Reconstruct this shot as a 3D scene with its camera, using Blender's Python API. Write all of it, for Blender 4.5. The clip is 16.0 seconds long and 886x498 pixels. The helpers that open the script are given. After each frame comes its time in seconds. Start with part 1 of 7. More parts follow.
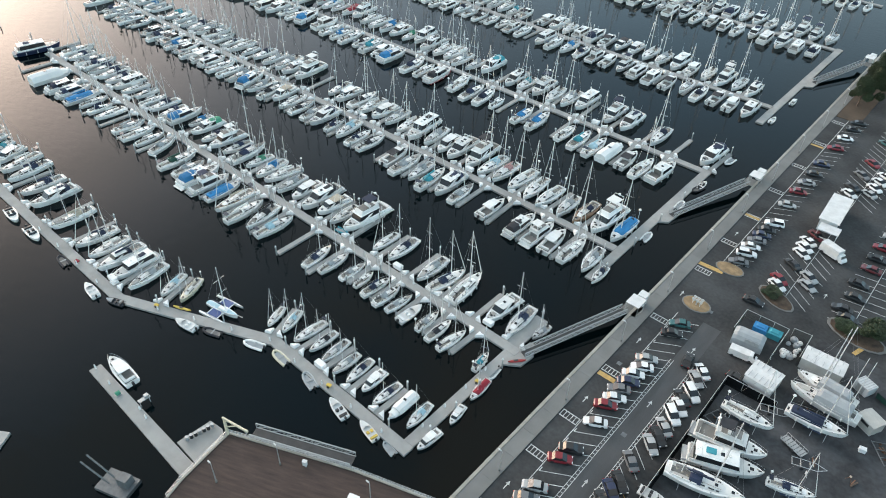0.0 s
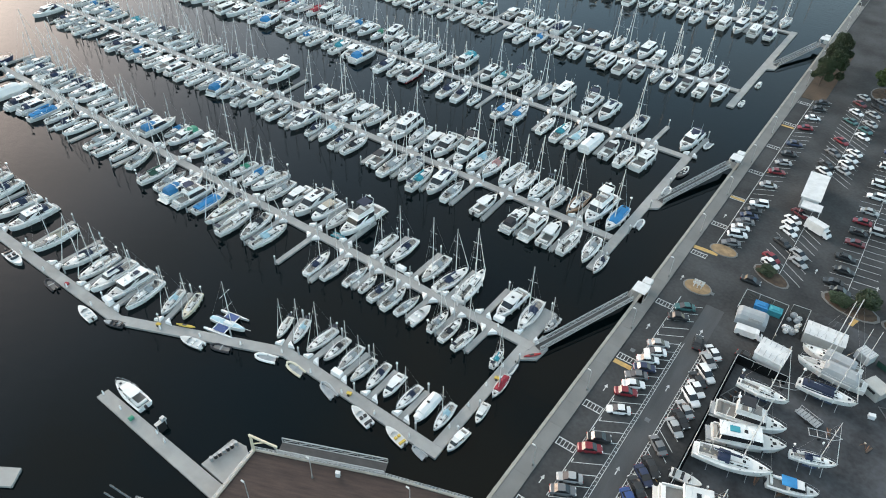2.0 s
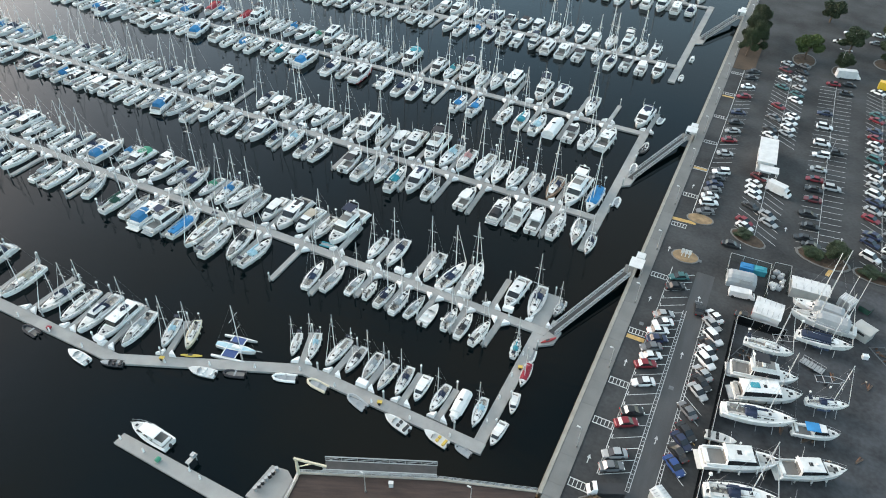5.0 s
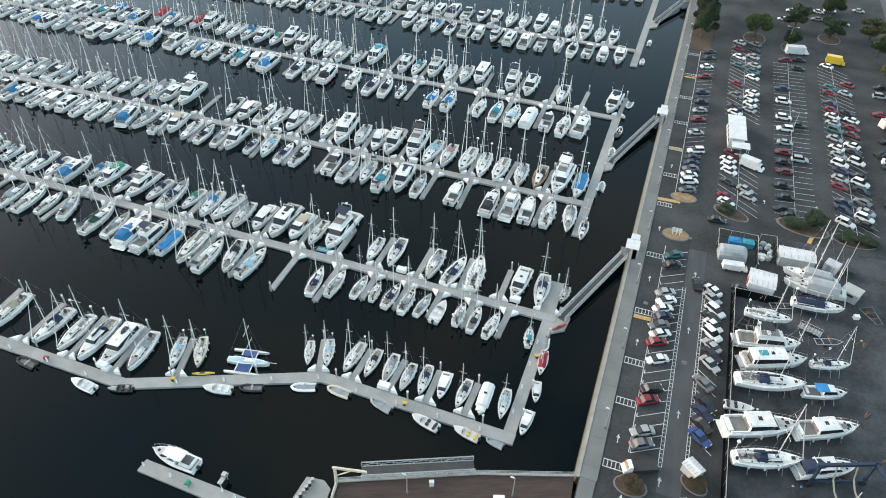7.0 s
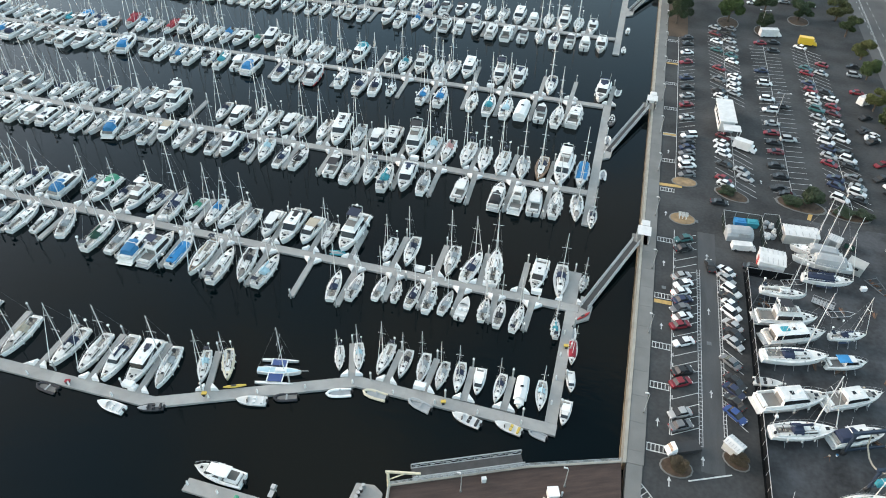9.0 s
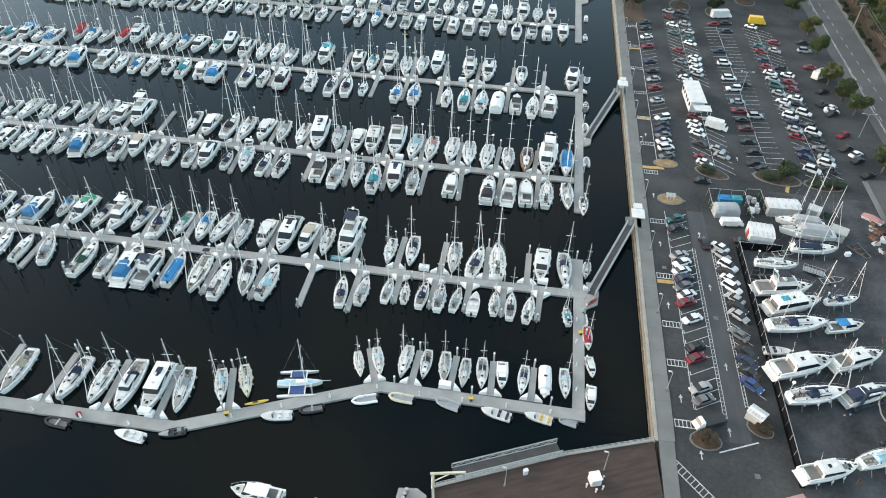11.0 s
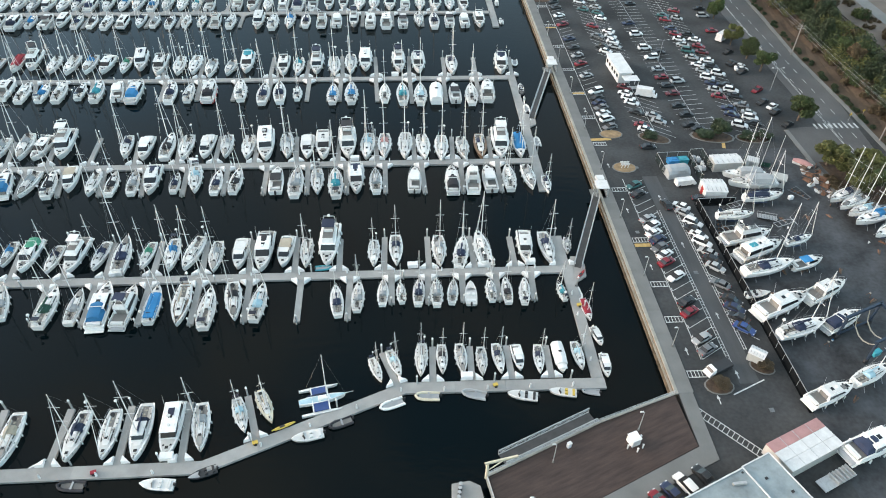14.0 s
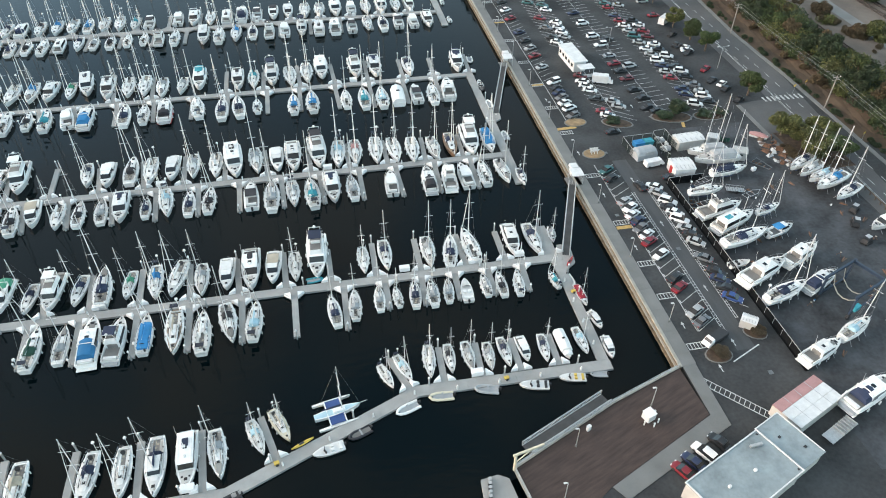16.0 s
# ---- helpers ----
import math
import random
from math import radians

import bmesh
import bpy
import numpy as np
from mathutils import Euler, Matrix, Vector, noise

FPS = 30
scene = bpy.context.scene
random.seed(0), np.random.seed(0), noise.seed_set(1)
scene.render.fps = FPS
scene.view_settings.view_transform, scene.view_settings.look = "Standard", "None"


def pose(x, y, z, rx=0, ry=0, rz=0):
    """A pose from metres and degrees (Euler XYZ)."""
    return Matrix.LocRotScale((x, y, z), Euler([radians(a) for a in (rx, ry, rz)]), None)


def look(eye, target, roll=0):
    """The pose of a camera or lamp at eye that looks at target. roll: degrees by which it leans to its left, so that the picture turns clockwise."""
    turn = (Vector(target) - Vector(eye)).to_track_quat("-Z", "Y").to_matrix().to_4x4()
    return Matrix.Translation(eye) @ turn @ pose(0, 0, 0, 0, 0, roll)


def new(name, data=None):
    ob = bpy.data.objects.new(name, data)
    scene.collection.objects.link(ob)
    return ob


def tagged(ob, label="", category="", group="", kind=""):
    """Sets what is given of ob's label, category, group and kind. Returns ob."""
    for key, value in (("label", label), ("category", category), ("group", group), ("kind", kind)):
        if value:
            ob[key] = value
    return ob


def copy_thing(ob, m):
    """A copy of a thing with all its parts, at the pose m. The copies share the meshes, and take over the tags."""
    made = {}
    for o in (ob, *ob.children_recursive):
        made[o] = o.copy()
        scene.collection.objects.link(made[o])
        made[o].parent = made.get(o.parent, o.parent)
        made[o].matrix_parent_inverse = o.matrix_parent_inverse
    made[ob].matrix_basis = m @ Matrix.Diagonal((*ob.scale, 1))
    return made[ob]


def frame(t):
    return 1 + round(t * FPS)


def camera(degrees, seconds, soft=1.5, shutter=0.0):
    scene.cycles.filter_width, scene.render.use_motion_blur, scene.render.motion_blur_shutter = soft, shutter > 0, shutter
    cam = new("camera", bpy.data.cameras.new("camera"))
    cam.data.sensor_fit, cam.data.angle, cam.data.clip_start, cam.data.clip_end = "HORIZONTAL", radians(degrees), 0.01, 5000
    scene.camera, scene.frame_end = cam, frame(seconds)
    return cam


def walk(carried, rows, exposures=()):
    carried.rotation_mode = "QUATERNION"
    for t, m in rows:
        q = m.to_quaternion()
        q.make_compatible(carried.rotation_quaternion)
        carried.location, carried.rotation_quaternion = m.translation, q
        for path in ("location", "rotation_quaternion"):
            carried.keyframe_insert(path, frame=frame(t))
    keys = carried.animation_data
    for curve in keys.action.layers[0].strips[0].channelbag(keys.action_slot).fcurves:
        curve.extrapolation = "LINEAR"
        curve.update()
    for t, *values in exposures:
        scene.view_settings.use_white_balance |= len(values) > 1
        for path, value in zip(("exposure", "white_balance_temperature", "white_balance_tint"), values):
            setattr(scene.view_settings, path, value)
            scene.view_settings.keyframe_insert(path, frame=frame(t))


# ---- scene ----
cam = camera(65.3, 16.0, soft=1.0)
METRES, EYE, TILT, LEAN, TURN = 103.43, 102.0, 0.0, 0.0, 40.1
ROWS = [
    (0.0, 0.0, 0.0, 0.0, 1.36, -39.53, -1.64),
    (0.5, -0.0283, 0.0021, 0.0002, 0.16, -39.58, -1.64),
    (1.0, -0.057, 0.0045, 0.0002, -1.13, -39.63, -1.63),
    (1.5, -0.0843, 0.0072, 0.0003, -2.55, -39.68, -1.62),
    (2.0, -0.1139, 0.0106, -0.0001, -4.05, -39.72, -1.61),
    (2.5, -0.1435, 0.0143, -0.0002, -5.45, -39.75, -1.58),
    (3.0, -0.1734, 0.0187, -0.0002, -7.23, -39.8, -1.57),
    (5.5, -0.3266, 0.0526, -0.0009, -15.32, -39.98, -1.47),
    (6.0, -0.3573, 0.0616, -0.0011, -17.03, -40.04, -1.43),
    (6.5, -0.3877, 0.0715, -0.0012, -18.65, -40.11, -1.4),
    (7.0, -0.4178, 0.0828, -0.001, -20.17, -40.22, -1.37),
    (7.5, -0.4476, 0.0949, -0.0009, -21.5, -40.31, -1.34),
    (8.0, -0.4773, 0.1082, -0.0004, -22.67, -40.41, -1.31),
    (8.5, -0.5063, 0.1219, 0.0, -23.8, -40.5, -1.27),
    (11.0, -0.6497, 0.2052, 0.0006, -31.5, -40.93, -1.2),
    (11.5, -0.6778, 0.2241, 0.0006, -33.7, -40.98, -1.2),
    (12.0, -0.705, 0.2431, 0.0006, -35.33, -41.05, -1.17),
    (12.5, -0.7318, 0.2629, 0.0007, -37.05, -41.11, -1.14),
    (13.0, -0.7579, 0.2835, 0.0013, -39.59, -41.18, -1.14),
    (13.5, -0.7846, 0.3052, 0.0016, -41.8, -41.25, -1.14),
    (14.0, -0.8114, 0.3287, 0.0019, -43.58, -41.34, -1.14),
    (14.5, -0.8363, 0.3514, 0.0022, -45.09, -41.39, -0.98),
    (15.0, -0.8572, 0.3724, 0.0031, -48.04, -41.39, -0.65),
    (15.5, -0.8749, 0.3901, 0.0032, -49.7, -41.32, -0.47),
    (16.0, -0.8861, 0.4038, 0.004, -50.9, -41.25, -0.29),
]
walk(cam, [(t, pose(0, 0, EYE, TILT, LEAN, TURN) @ pose(METRES * x, METRES * y, METRES * z, 90 + pitch, roll, yaw)) for t, x, y, z, yaw, pitch, roll in ROWS],
     exposures=((0.0, -0.5), (3.0, -0.43), (8.0, -0.36), (16.0, -0.35)))

# ---- world, sun, exposure ----
SUN_UP, SUN_AZ = radians(18), radians(-82)
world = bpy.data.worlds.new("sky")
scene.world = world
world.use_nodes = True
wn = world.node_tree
sky = wn.nodes.new("ShaderNodeTexSky")
sky.sky_type = "NISHITA"
sky.sun_disc = False
sky.sun_elevation, sky.sun_rotation = SUN_UP, SUN_AZ
sky.air_density, sky.dust_density, sky.ozone_density = 1.0, 1.4, 1.0
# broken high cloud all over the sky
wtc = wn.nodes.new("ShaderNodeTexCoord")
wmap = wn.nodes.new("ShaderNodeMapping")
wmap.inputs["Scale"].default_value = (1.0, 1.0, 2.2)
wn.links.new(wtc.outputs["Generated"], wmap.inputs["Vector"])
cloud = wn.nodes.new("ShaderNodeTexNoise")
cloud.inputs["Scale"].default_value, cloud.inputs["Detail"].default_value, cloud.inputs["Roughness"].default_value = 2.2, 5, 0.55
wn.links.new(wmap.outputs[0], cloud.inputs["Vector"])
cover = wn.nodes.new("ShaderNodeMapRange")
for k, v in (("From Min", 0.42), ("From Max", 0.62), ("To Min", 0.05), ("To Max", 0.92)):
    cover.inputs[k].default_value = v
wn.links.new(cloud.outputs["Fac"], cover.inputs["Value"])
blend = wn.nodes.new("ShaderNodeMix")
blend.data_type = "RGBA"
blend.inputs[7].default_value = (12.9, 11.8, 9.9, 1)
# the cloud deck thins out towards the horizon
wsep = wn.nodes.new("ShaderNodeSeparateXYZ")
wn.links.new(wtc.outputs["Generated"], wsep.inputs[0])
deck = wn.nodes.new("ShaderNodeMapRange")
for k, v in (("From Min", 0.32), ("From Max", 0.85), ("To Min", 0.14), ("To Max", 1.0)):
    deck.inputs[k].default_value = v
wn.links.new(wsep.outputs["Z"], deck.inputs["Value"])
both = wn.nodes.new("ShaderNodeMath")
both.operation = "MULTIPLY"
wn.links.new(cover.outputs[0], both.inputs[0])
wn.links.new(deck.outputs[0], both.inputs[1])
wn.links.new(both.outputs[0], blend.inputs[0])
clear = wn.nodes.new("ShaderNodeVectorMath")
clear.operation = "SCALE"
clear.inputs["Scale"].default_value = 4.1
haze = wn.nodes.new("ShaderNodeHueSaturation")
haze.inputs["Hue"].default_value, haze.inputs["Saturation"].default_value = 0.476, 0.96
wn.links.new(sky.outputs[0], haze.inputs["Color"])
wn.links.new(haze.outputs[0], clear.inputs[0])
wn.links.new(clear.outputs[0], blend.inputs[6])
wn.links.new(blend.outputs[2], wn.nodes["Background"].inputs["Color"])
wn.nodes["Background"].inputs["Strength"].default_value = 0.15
sun = new("sun", bpy.data.lights.new("sun", "SUN"))
sun.data.energy, sun.data.angle, sun.data.color = 0.9, radians(12), (1.0, 0.96, 0.88)
sd = Vector((math.sin(SUN_AZ) * math.cos(SUN_UP), math.cos(SUN_AZ) * math.cos(SUN_UP), math.sin(SUN_UP)))
sun.matrix_world = look(sd * 100, (0, 0, 0))

# ---- materials ----
def mat(name, col, rough=0.6, metal=0.0, vary=0.12, scale=0.6, bump=0.0, fine=12.0, rand=0.0, tint=None, spec=0.5):
    """A surface with stains at one scale, grain at another, and a shift from object to object."""
    m = bpy.data.materials.new(name)
    m.use_nodes = True
    nt = m.node_tree
    b = nt.nodes["Principled BSDF"]
    b.inputs["Roughness"].default_value = rough
    b.inputs["Metallic"].default_value = metal
    b.inputs["Specular IOR Level"].default_value = spec
    tc = nt.nodes.new("ShaderNodeTexCoord")
    n1, n2 = nt.nodes.new("ShaderNodeTexNoise"), nt.nodes.new("ShaderNodeTexNoise")
    for n, s, d in ((n1, scale, 4), (n2, fine, 3)):
        n.inputs["Scale"].default_value, n.inputs["Detail"].default_value = s, d
        nt.links.new(tc.outputs["Object"], n.inputs["Vector"])
    add = nt.nodes.new("ShaderNodeMath")
    add.operation = "MULTIPLY_ADD"
    nt.links.new(n2.outputs["Fac"], add.inputs[0])
    add.inputs[1].default_value = 0.4
    nt.links.new(n1.outputs["Fac"], add.inputs[2])
    ramp = nt.nodes.new("ShaderNodeMapRange")
    ramp.inputs["From Min"].default_value, ramp.inputs["From Max"].default_value = 0.45, 0.95
    nt.links.new(add.outputs[0], ramp.inputs["Value"])
    mix = nt.nodes.new("ShaderNodeMix")
    mix.data_type = "RGBA"
    lo = [c * (1 - vary) for c in (tint or col)]
    hi = [min(1, c * (1 + vary)) for c in col]
    mix.inputs[6].default_value, mix.inputs[7].default_value = (*lo, 1), (*hi, 1)
    nt.links.new(ramp.outputs[0], mix.inputs[0])
    out = mix.outputs[2]
    if rand:
        oi = nt.nodes.new("ShaderNodeObjectInfo")
        mr = nt.nodes.new("ShaderNodeMapRange")
        mr.inputs["To Min"].default_value, mr.inputs["To Max"].default_value = 1 - rand, 1 + rand
        nt.links.new(oi.outputs["Random"], mr.inputs["Value"])
        hs = nt.nodes.new("ShaderNodeHueSaturation")
        nt.links.new(mr.outputs[0], hs.inputs["Value"])
        nt.links.new(out, hs.inputs["Color"])
        out = hs.outputs[0]
    nt.links.new(out, b.inputs["Base Color"])
    if bump:
        bp = nt.nodes.new("ShaderNodeBump")
        bp.inputs["Strength"].default_value, bp.inputs["Distance"].default_value = bump, 0.05
        nt.links.new(add.outputs[0], bp.inputs["Height"])
        nt.links.new(bp.outputs[0], b.inputs["Normal"])
    return m


GELCOAT = mat("white_gelcoat", (0.73, 0.73, 0.71), 0.3, vary=0.1, rand=0.16, scale=0.9)
DECK = mat("nonskid_deck", (0.60, 0.60, 0.575), 0.6, vary=0.12, rand=0.2)
CUSHION = mat("cockpit_cushion", (0.30, 0.29, 0.27), 0.8, vary=0.2, rand=0.5)
PANEL = mat("solar_panel", (0.012, 0.016, 0.03), 0.15, vary=0.2)
ROPE = mat("coiled_rope", (0.36, 0.33, 0.27), 0.9, vary=0.3, fine=30, scale=8)
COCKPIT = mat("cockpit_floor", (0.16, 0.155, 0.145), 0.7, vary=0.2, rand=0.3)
TEAK = mat("teak", (0.23, 0.165, 0.11), 0.6, vary=0.25, scale=2)
GLASS = mat("tinted_window", (0.02, 0.022, 0.025), 0.08, vary=0.1)
ALU = mat("mast_aluminium", (0.72, 0.72, 0.71), 0.45, 0.25, vary=0.06)
WIRE = mat("rigging_wire", (0.35, 0.35, 0.35), 0.4, 0.6, vary=0.05)
STEEL = mat("stainless", (0.6, 0.6, 0.6), 0.3, 0.8, vary=0.05)
BLACK = mat("black_rubber", (0.025, 0.025, 0.027), 0.6, vary=0.2)
CANVAS = {
    "white": mat("white_canvas", (0.7, 0.7, 0.68), 0.85, vary=0.08, rand=0.1),
    "navy": mat("navy_canvas", (0.02, 0.03, 0.062), 0.85, vary=0.2, rand=0.3),
    "blue": mat("blue_canvas", (0.03, 0.19, 0.40), 0.85, vary=0.2, rand=0.2),
    "sky": mat("pale_blue_canvas", (0.38, 0.55, 0.62), 0.85, vary=0.15),
    "teal": mat("teal_canvas", (0.04, 0.27, 0.33), 0.85, vary=0.2),
    "green": mat("green_canvas", (0.06, 0.27, 0.17), 0.85, vary=0.2),
    "pine": mat("pine_canvas", (0.02, 0.07, 0.05), 0.85, vary=0.2),
    "red": mat("red_canvas", (0.27, 0.02, 0.035), 0.85, vary=0.2),
    "tan": mat("tan_canvas", (0.42, 0.37, 0.29), 0.85, vary=0.15),
    "dark": mat("black_canvas", (0.03, 0.03, 0.035), 0.85, vary=0.2),
    "grey": mat("grey_canvas", (0.33, 0.35, 0.36), 0.85, vary=0.15),
    "pink": mat("faded_red_canvas", (0.45, 0.25, 0.24), 0.85, vary=0.15),
    "yellow": mat("yellow_canvas", (0.6, 0.42, 0.08), 0.8, vary=0.15),
}
HULLS = {
    "navyhull": mat("navy_gelcoat", (0.02, 0.03, 0.07), 0.3, vary=0.15),
    "cream": mat("cream_gelcoat", (0.60, 0.55, 0.42), 0.4, vary=0.08),
    "brown": mat("varnished_planking", (0.25, 0.15, 0.09), 0.4, vary=0.25),
    "red": mat("red_gelcoat", (0.35, 0.03, 0.03), 0.4, vary=0.1),
    "dark": mat("black_gelcoat", (0.03, 0.035, 0.04), 0.35, vary=0.15),
}
ANTIFOUL = mat("antifouling", (0.05, 0.07, 0.12), 0.8, vary=0.3, rand=0.4)
DOCK = mat("dock_concrete", (0.30, 0.30, 0.288), 0.85, vary=0.16, scale=0.35, bump=0.15, rand=0.05)
BOXWHITE = mat("white_fibreglass", (0.78, 0.78, 0.77), 0.5, vary=0.08, rand=0.06)
ASPHALT = mat("asphalt", (0.046, 0.048, 0.049), 0.9, spec=0.25, vary=0.5, scale=0.09, bump=0.1, fine=1.4)
YARDFLOOR = mat("yard_asphalt", (0.043, 0.046, 0.05), 0.85, vary=0.7, scale=0.16, bump=0.1, fine=1.2)
LANE = mat("aisle_asphalt", (0.062, 0.065, 0.067), 0.9, vary=0.25, scale=0.09, bump=0.1, fine=2.0)
CONCRETE = mat("walk_concrete", (0.16, 0.162, 0.155), 0.85, vary=0.15, scale=0.25, bump=0.1, rand=0.06)
CAP = mat("wall_cap", (0.31, 0.295, 0.255), 0.8, vary=0.2, scale=0.5)
WALLSTAIN = mat("stained_sea_wall", (0.16, 0.12, 0.075), 0.9, vary=0.5, scale=0.6, bump=0.4, fine=4)
PAINT = mat("road_paint", (0.50, 0.51, 0.50), 0.7, vary=0.35, scale=1.2)
YELLOW = mat("yellow_road_paint", (0.46, 0.30, 0.10), 0.7, vary=0.25, scale=1.5)
TIMBER = mat("pier_timber", (0.052, 0.034, 0.028), 0.85, vary=0.4, scale=0.22, bump=0.3, fine=3)
GALV = mat("galvanised_steel", (0.42, 0.43, 0.43), 0.5, 0.4, vary=0.15, scale=2)
WHITEPAINT = mat("white_paint", (0.62, 0.62, 0.61), 0.5, vary=0.14, scale=0.7)
CREAMSTEEL = mat("cream_steel", (0.62, 0.56, 0.42), 0.5, vary=0.15, scale=1)
ROOF = mat("flat_roof", (0.24, 0.28, 0.29), 0.8, vary=0.28, scale=0.22, fine=1.5)
ROOFPINK = mat("faded_red_roof", (0.40, 0.22, 0.21), 0.8, vary=0.15, scale=0.5)
STUCCO = mat("painted_wall", (0.45, 0.44, 0.41), 0.8, vary=0.12)
DARKSTEEL = mat("dark_steel", (0.13, 0.14, 0.145), 0.6, 0.2, vary=0.25, scale=1.5)
FENCE = mat("dark_fence_screen", (0.007, 0.008, 0.009), 0.95, vary=0.3, spec=0.1)
WIREMESH = mat("grey_fence_mesh", (0.11, 0.12, 0.12), 0.7, vary=0.3)
RUST = mat("rusty_scrap", (0.17, 0.09, 0.055), 0.9, vary=0.5, scale=2, bump=0.4)
STREET = mat("street_asphalt", (0.085, 0.086, 0.086), 0.9, vary=0.25, scale=0.09, bump=0.1, fine=2.0)
DIRT = mat("bare_soil", (0.07, 0.048, 0.031), 0.95, vary=0.4, scale=0.12, bump=0.3, fine=1.5)
GRAVEL = mat("rail_ballast", (0.13, 0.108, 0.09), 0.95, vary=0.3, scale=0.15, bump=0.4, fine=3)
POLEWOOD = mat("weathered_pole", (0.26, 0.235, 0.21), 0.85, vary=0.25, scale=2)
RAIL = mat("rail_steel", (0.055, 0.042, 0.034), 0.8, vary=0.4, scale=2)
FENCEGREEN = mat("green_screened_mesh", (0.022, 0.034, 0.03), 0.85, vary=0.3)
MULCH = mat("planting_bed", (0.075, 0.05, 0.033), 0.95, vary=0.5, scale=0.8, bump=0.4)
LEAF = [mat("leaves_%s" % n, c, 0.65, vary=0.45, scale=0.5, rand=0.25, fine=3) for n, c in (
    ("green", (0.045, 0.068, 0.018)), ("dark", (0.028, 0.045, 0.018)), ("olive", (0.075, 0.082, 0.022)), ("dry", (0.072, 0.052, 0.026)))]
BARK = mat("bark", (0.11, 0.08, 0.06), 0.9, vary=0.3, scale=3)
CARS = {n: mat("car_paint_" + n, c, 0.3, vary=0.05, rand=0.08) for n, c in (
    ("white", (0.74, 0.74, 0.73)), ("silver", (0.36, 0.37, 0.37)), ("grey", (0.15, 0.155, 0.16)), ("black", (0.018, 0.02, 0.022)),
    ("navy", (0.02, 0.03, 0.07)), ("blue", (0.03, 0.07, 0.22)), ("red", (0.2, 0.016, 0.025)), ("maroon", (0.12, 0.02, 0.025)),
    ("teal", (0.035, 0.12, 0.12)), ("yellow", (0.7, 0.45, 0.04)))}
HEADLIGHT = mat("headlamp_lens", (0.7, 0.7, 0.7), 0.15, vary=0.05)
TAIL = mat("tail_lamp_lens", (0.3, 0.02, 0.02), 0.2, vary=0.05)


def water_material():
    m = mat("harbour_water", (0.0008, 0.0032, 0.004), 0.05, vary=0.2, scale=0.01)
    nt = m.node_tree
    b = nt.nodes["Principled BSDF"]
    b.inputs["IOR"].default_value = 1.2
    tc = nt.nodes.new("ShaderNodeTexCoord")
    mp = nt.nodes.new("ShaderNodeMapping")
    mp.inputs["Rotation"].default_value = (0, 0, radians(35))
    mp.inputs["Scale"].default_value = (0.5, 1.2, 1)
    nt.links.new(tc.outputs["Object"], mp.inputs["Vector"])
    hs = []
    for s, amp in ((0.5, 0.05), (1.6, 0.012)):
        n = nt.nodes.new("ShaderNodeTexNoise")
        n.inputs["Scale"].default_value, n.inputs["Detail"].default_value = s, 2
        nt.links.new(mp.outputs[0], n.inputs["Vector"])
        k = nt.nodes.new("ShaderNodeMath")
        k.operation = "MULTIPLY"
        k.inputs[1].default_value = amp
        nt.links.new(n.outputs["Fac"], k.inputs[0])
        hs.append(k)
    a = nt.nodes.new("ShaderNodeMath")
    nt.links.new(hs[0].outputs[0], a.inputs[0])
    nt.links.new(hs[1].outputs[0], a.inputs[1])
    bp = nt.nodes.new("ShaderNodeBump")
    bp.inputs["Strength"].default_value, bp.inputs["Distance"].default_value = 1.0, 0.55
    nt.links.new(a.outputs[0], bp.inputs["Height"])
    nt.links.new(bp.outputs[0], b.inputs["Normal"])
    return m


WATER = water_material()


def streaked(m, rz, stretch):
    """Draws a surface's stains out along one direction."""
    nt = m.node_tree
    tc = nt.nodes["Texture Coordinate"]
    mp = nt.nodes.new("ShaderNodeMapping")
    mp.inputs["Scale"].default_value = (1.0, stretch, 1.0)
    turn = nt.nodes.new("ShaderNodeMapping")
    turn.inputs["Rotation"].default_value = (0, 0, radians(rz))
    nt.links.new(turn.outputs[0], mp.inputs["Vector"])
    for l in list(tc.outputs["Object"].links):
        nt.links.new(mp.outputs[0], l.to_socket)
    nt.links.new(tc.outputs["Object"], turn.inputs["Vector"])


streaked(TIMBER, -23, 7.0)
streaked(LANE, 90, 5.0)

# ---- mesh helpers ----
def box(bm, c, s, rz=0.0, top=(1.0, 1.0), ry=0.0):
    """A box with its middle at c; top: how far its upper face is drawn in."""
    hx, hy, hz = s[0] / 2, s[1] / 2, s[2] / 2
    m = Matrix.Translation(c) @ Matrix.Rotation(radians(rz), 4, "Z") @ Matrix.Rotation(radians(ry), 4, "Y")
    vs = [bm.verts.new(m @ Vector((x * hx * (top[0] if z > 0 else 1), y * hy * (top[1] if z > 0 else 1), z * hz)))
          for z in (-1, 1) for x, y in ((-1, -1), (1, -1), (1, 1), (-1, 1))]
    for f in ((3, 2, 1, 0), (4, 5, 6, 7), (0, 1, 5, 4), (1, 2, 6, 5), (2, 3, 7, 6), (3, 0, 4, 7)):
        bm.faces.new([vs[i] for i in f])
    return bm


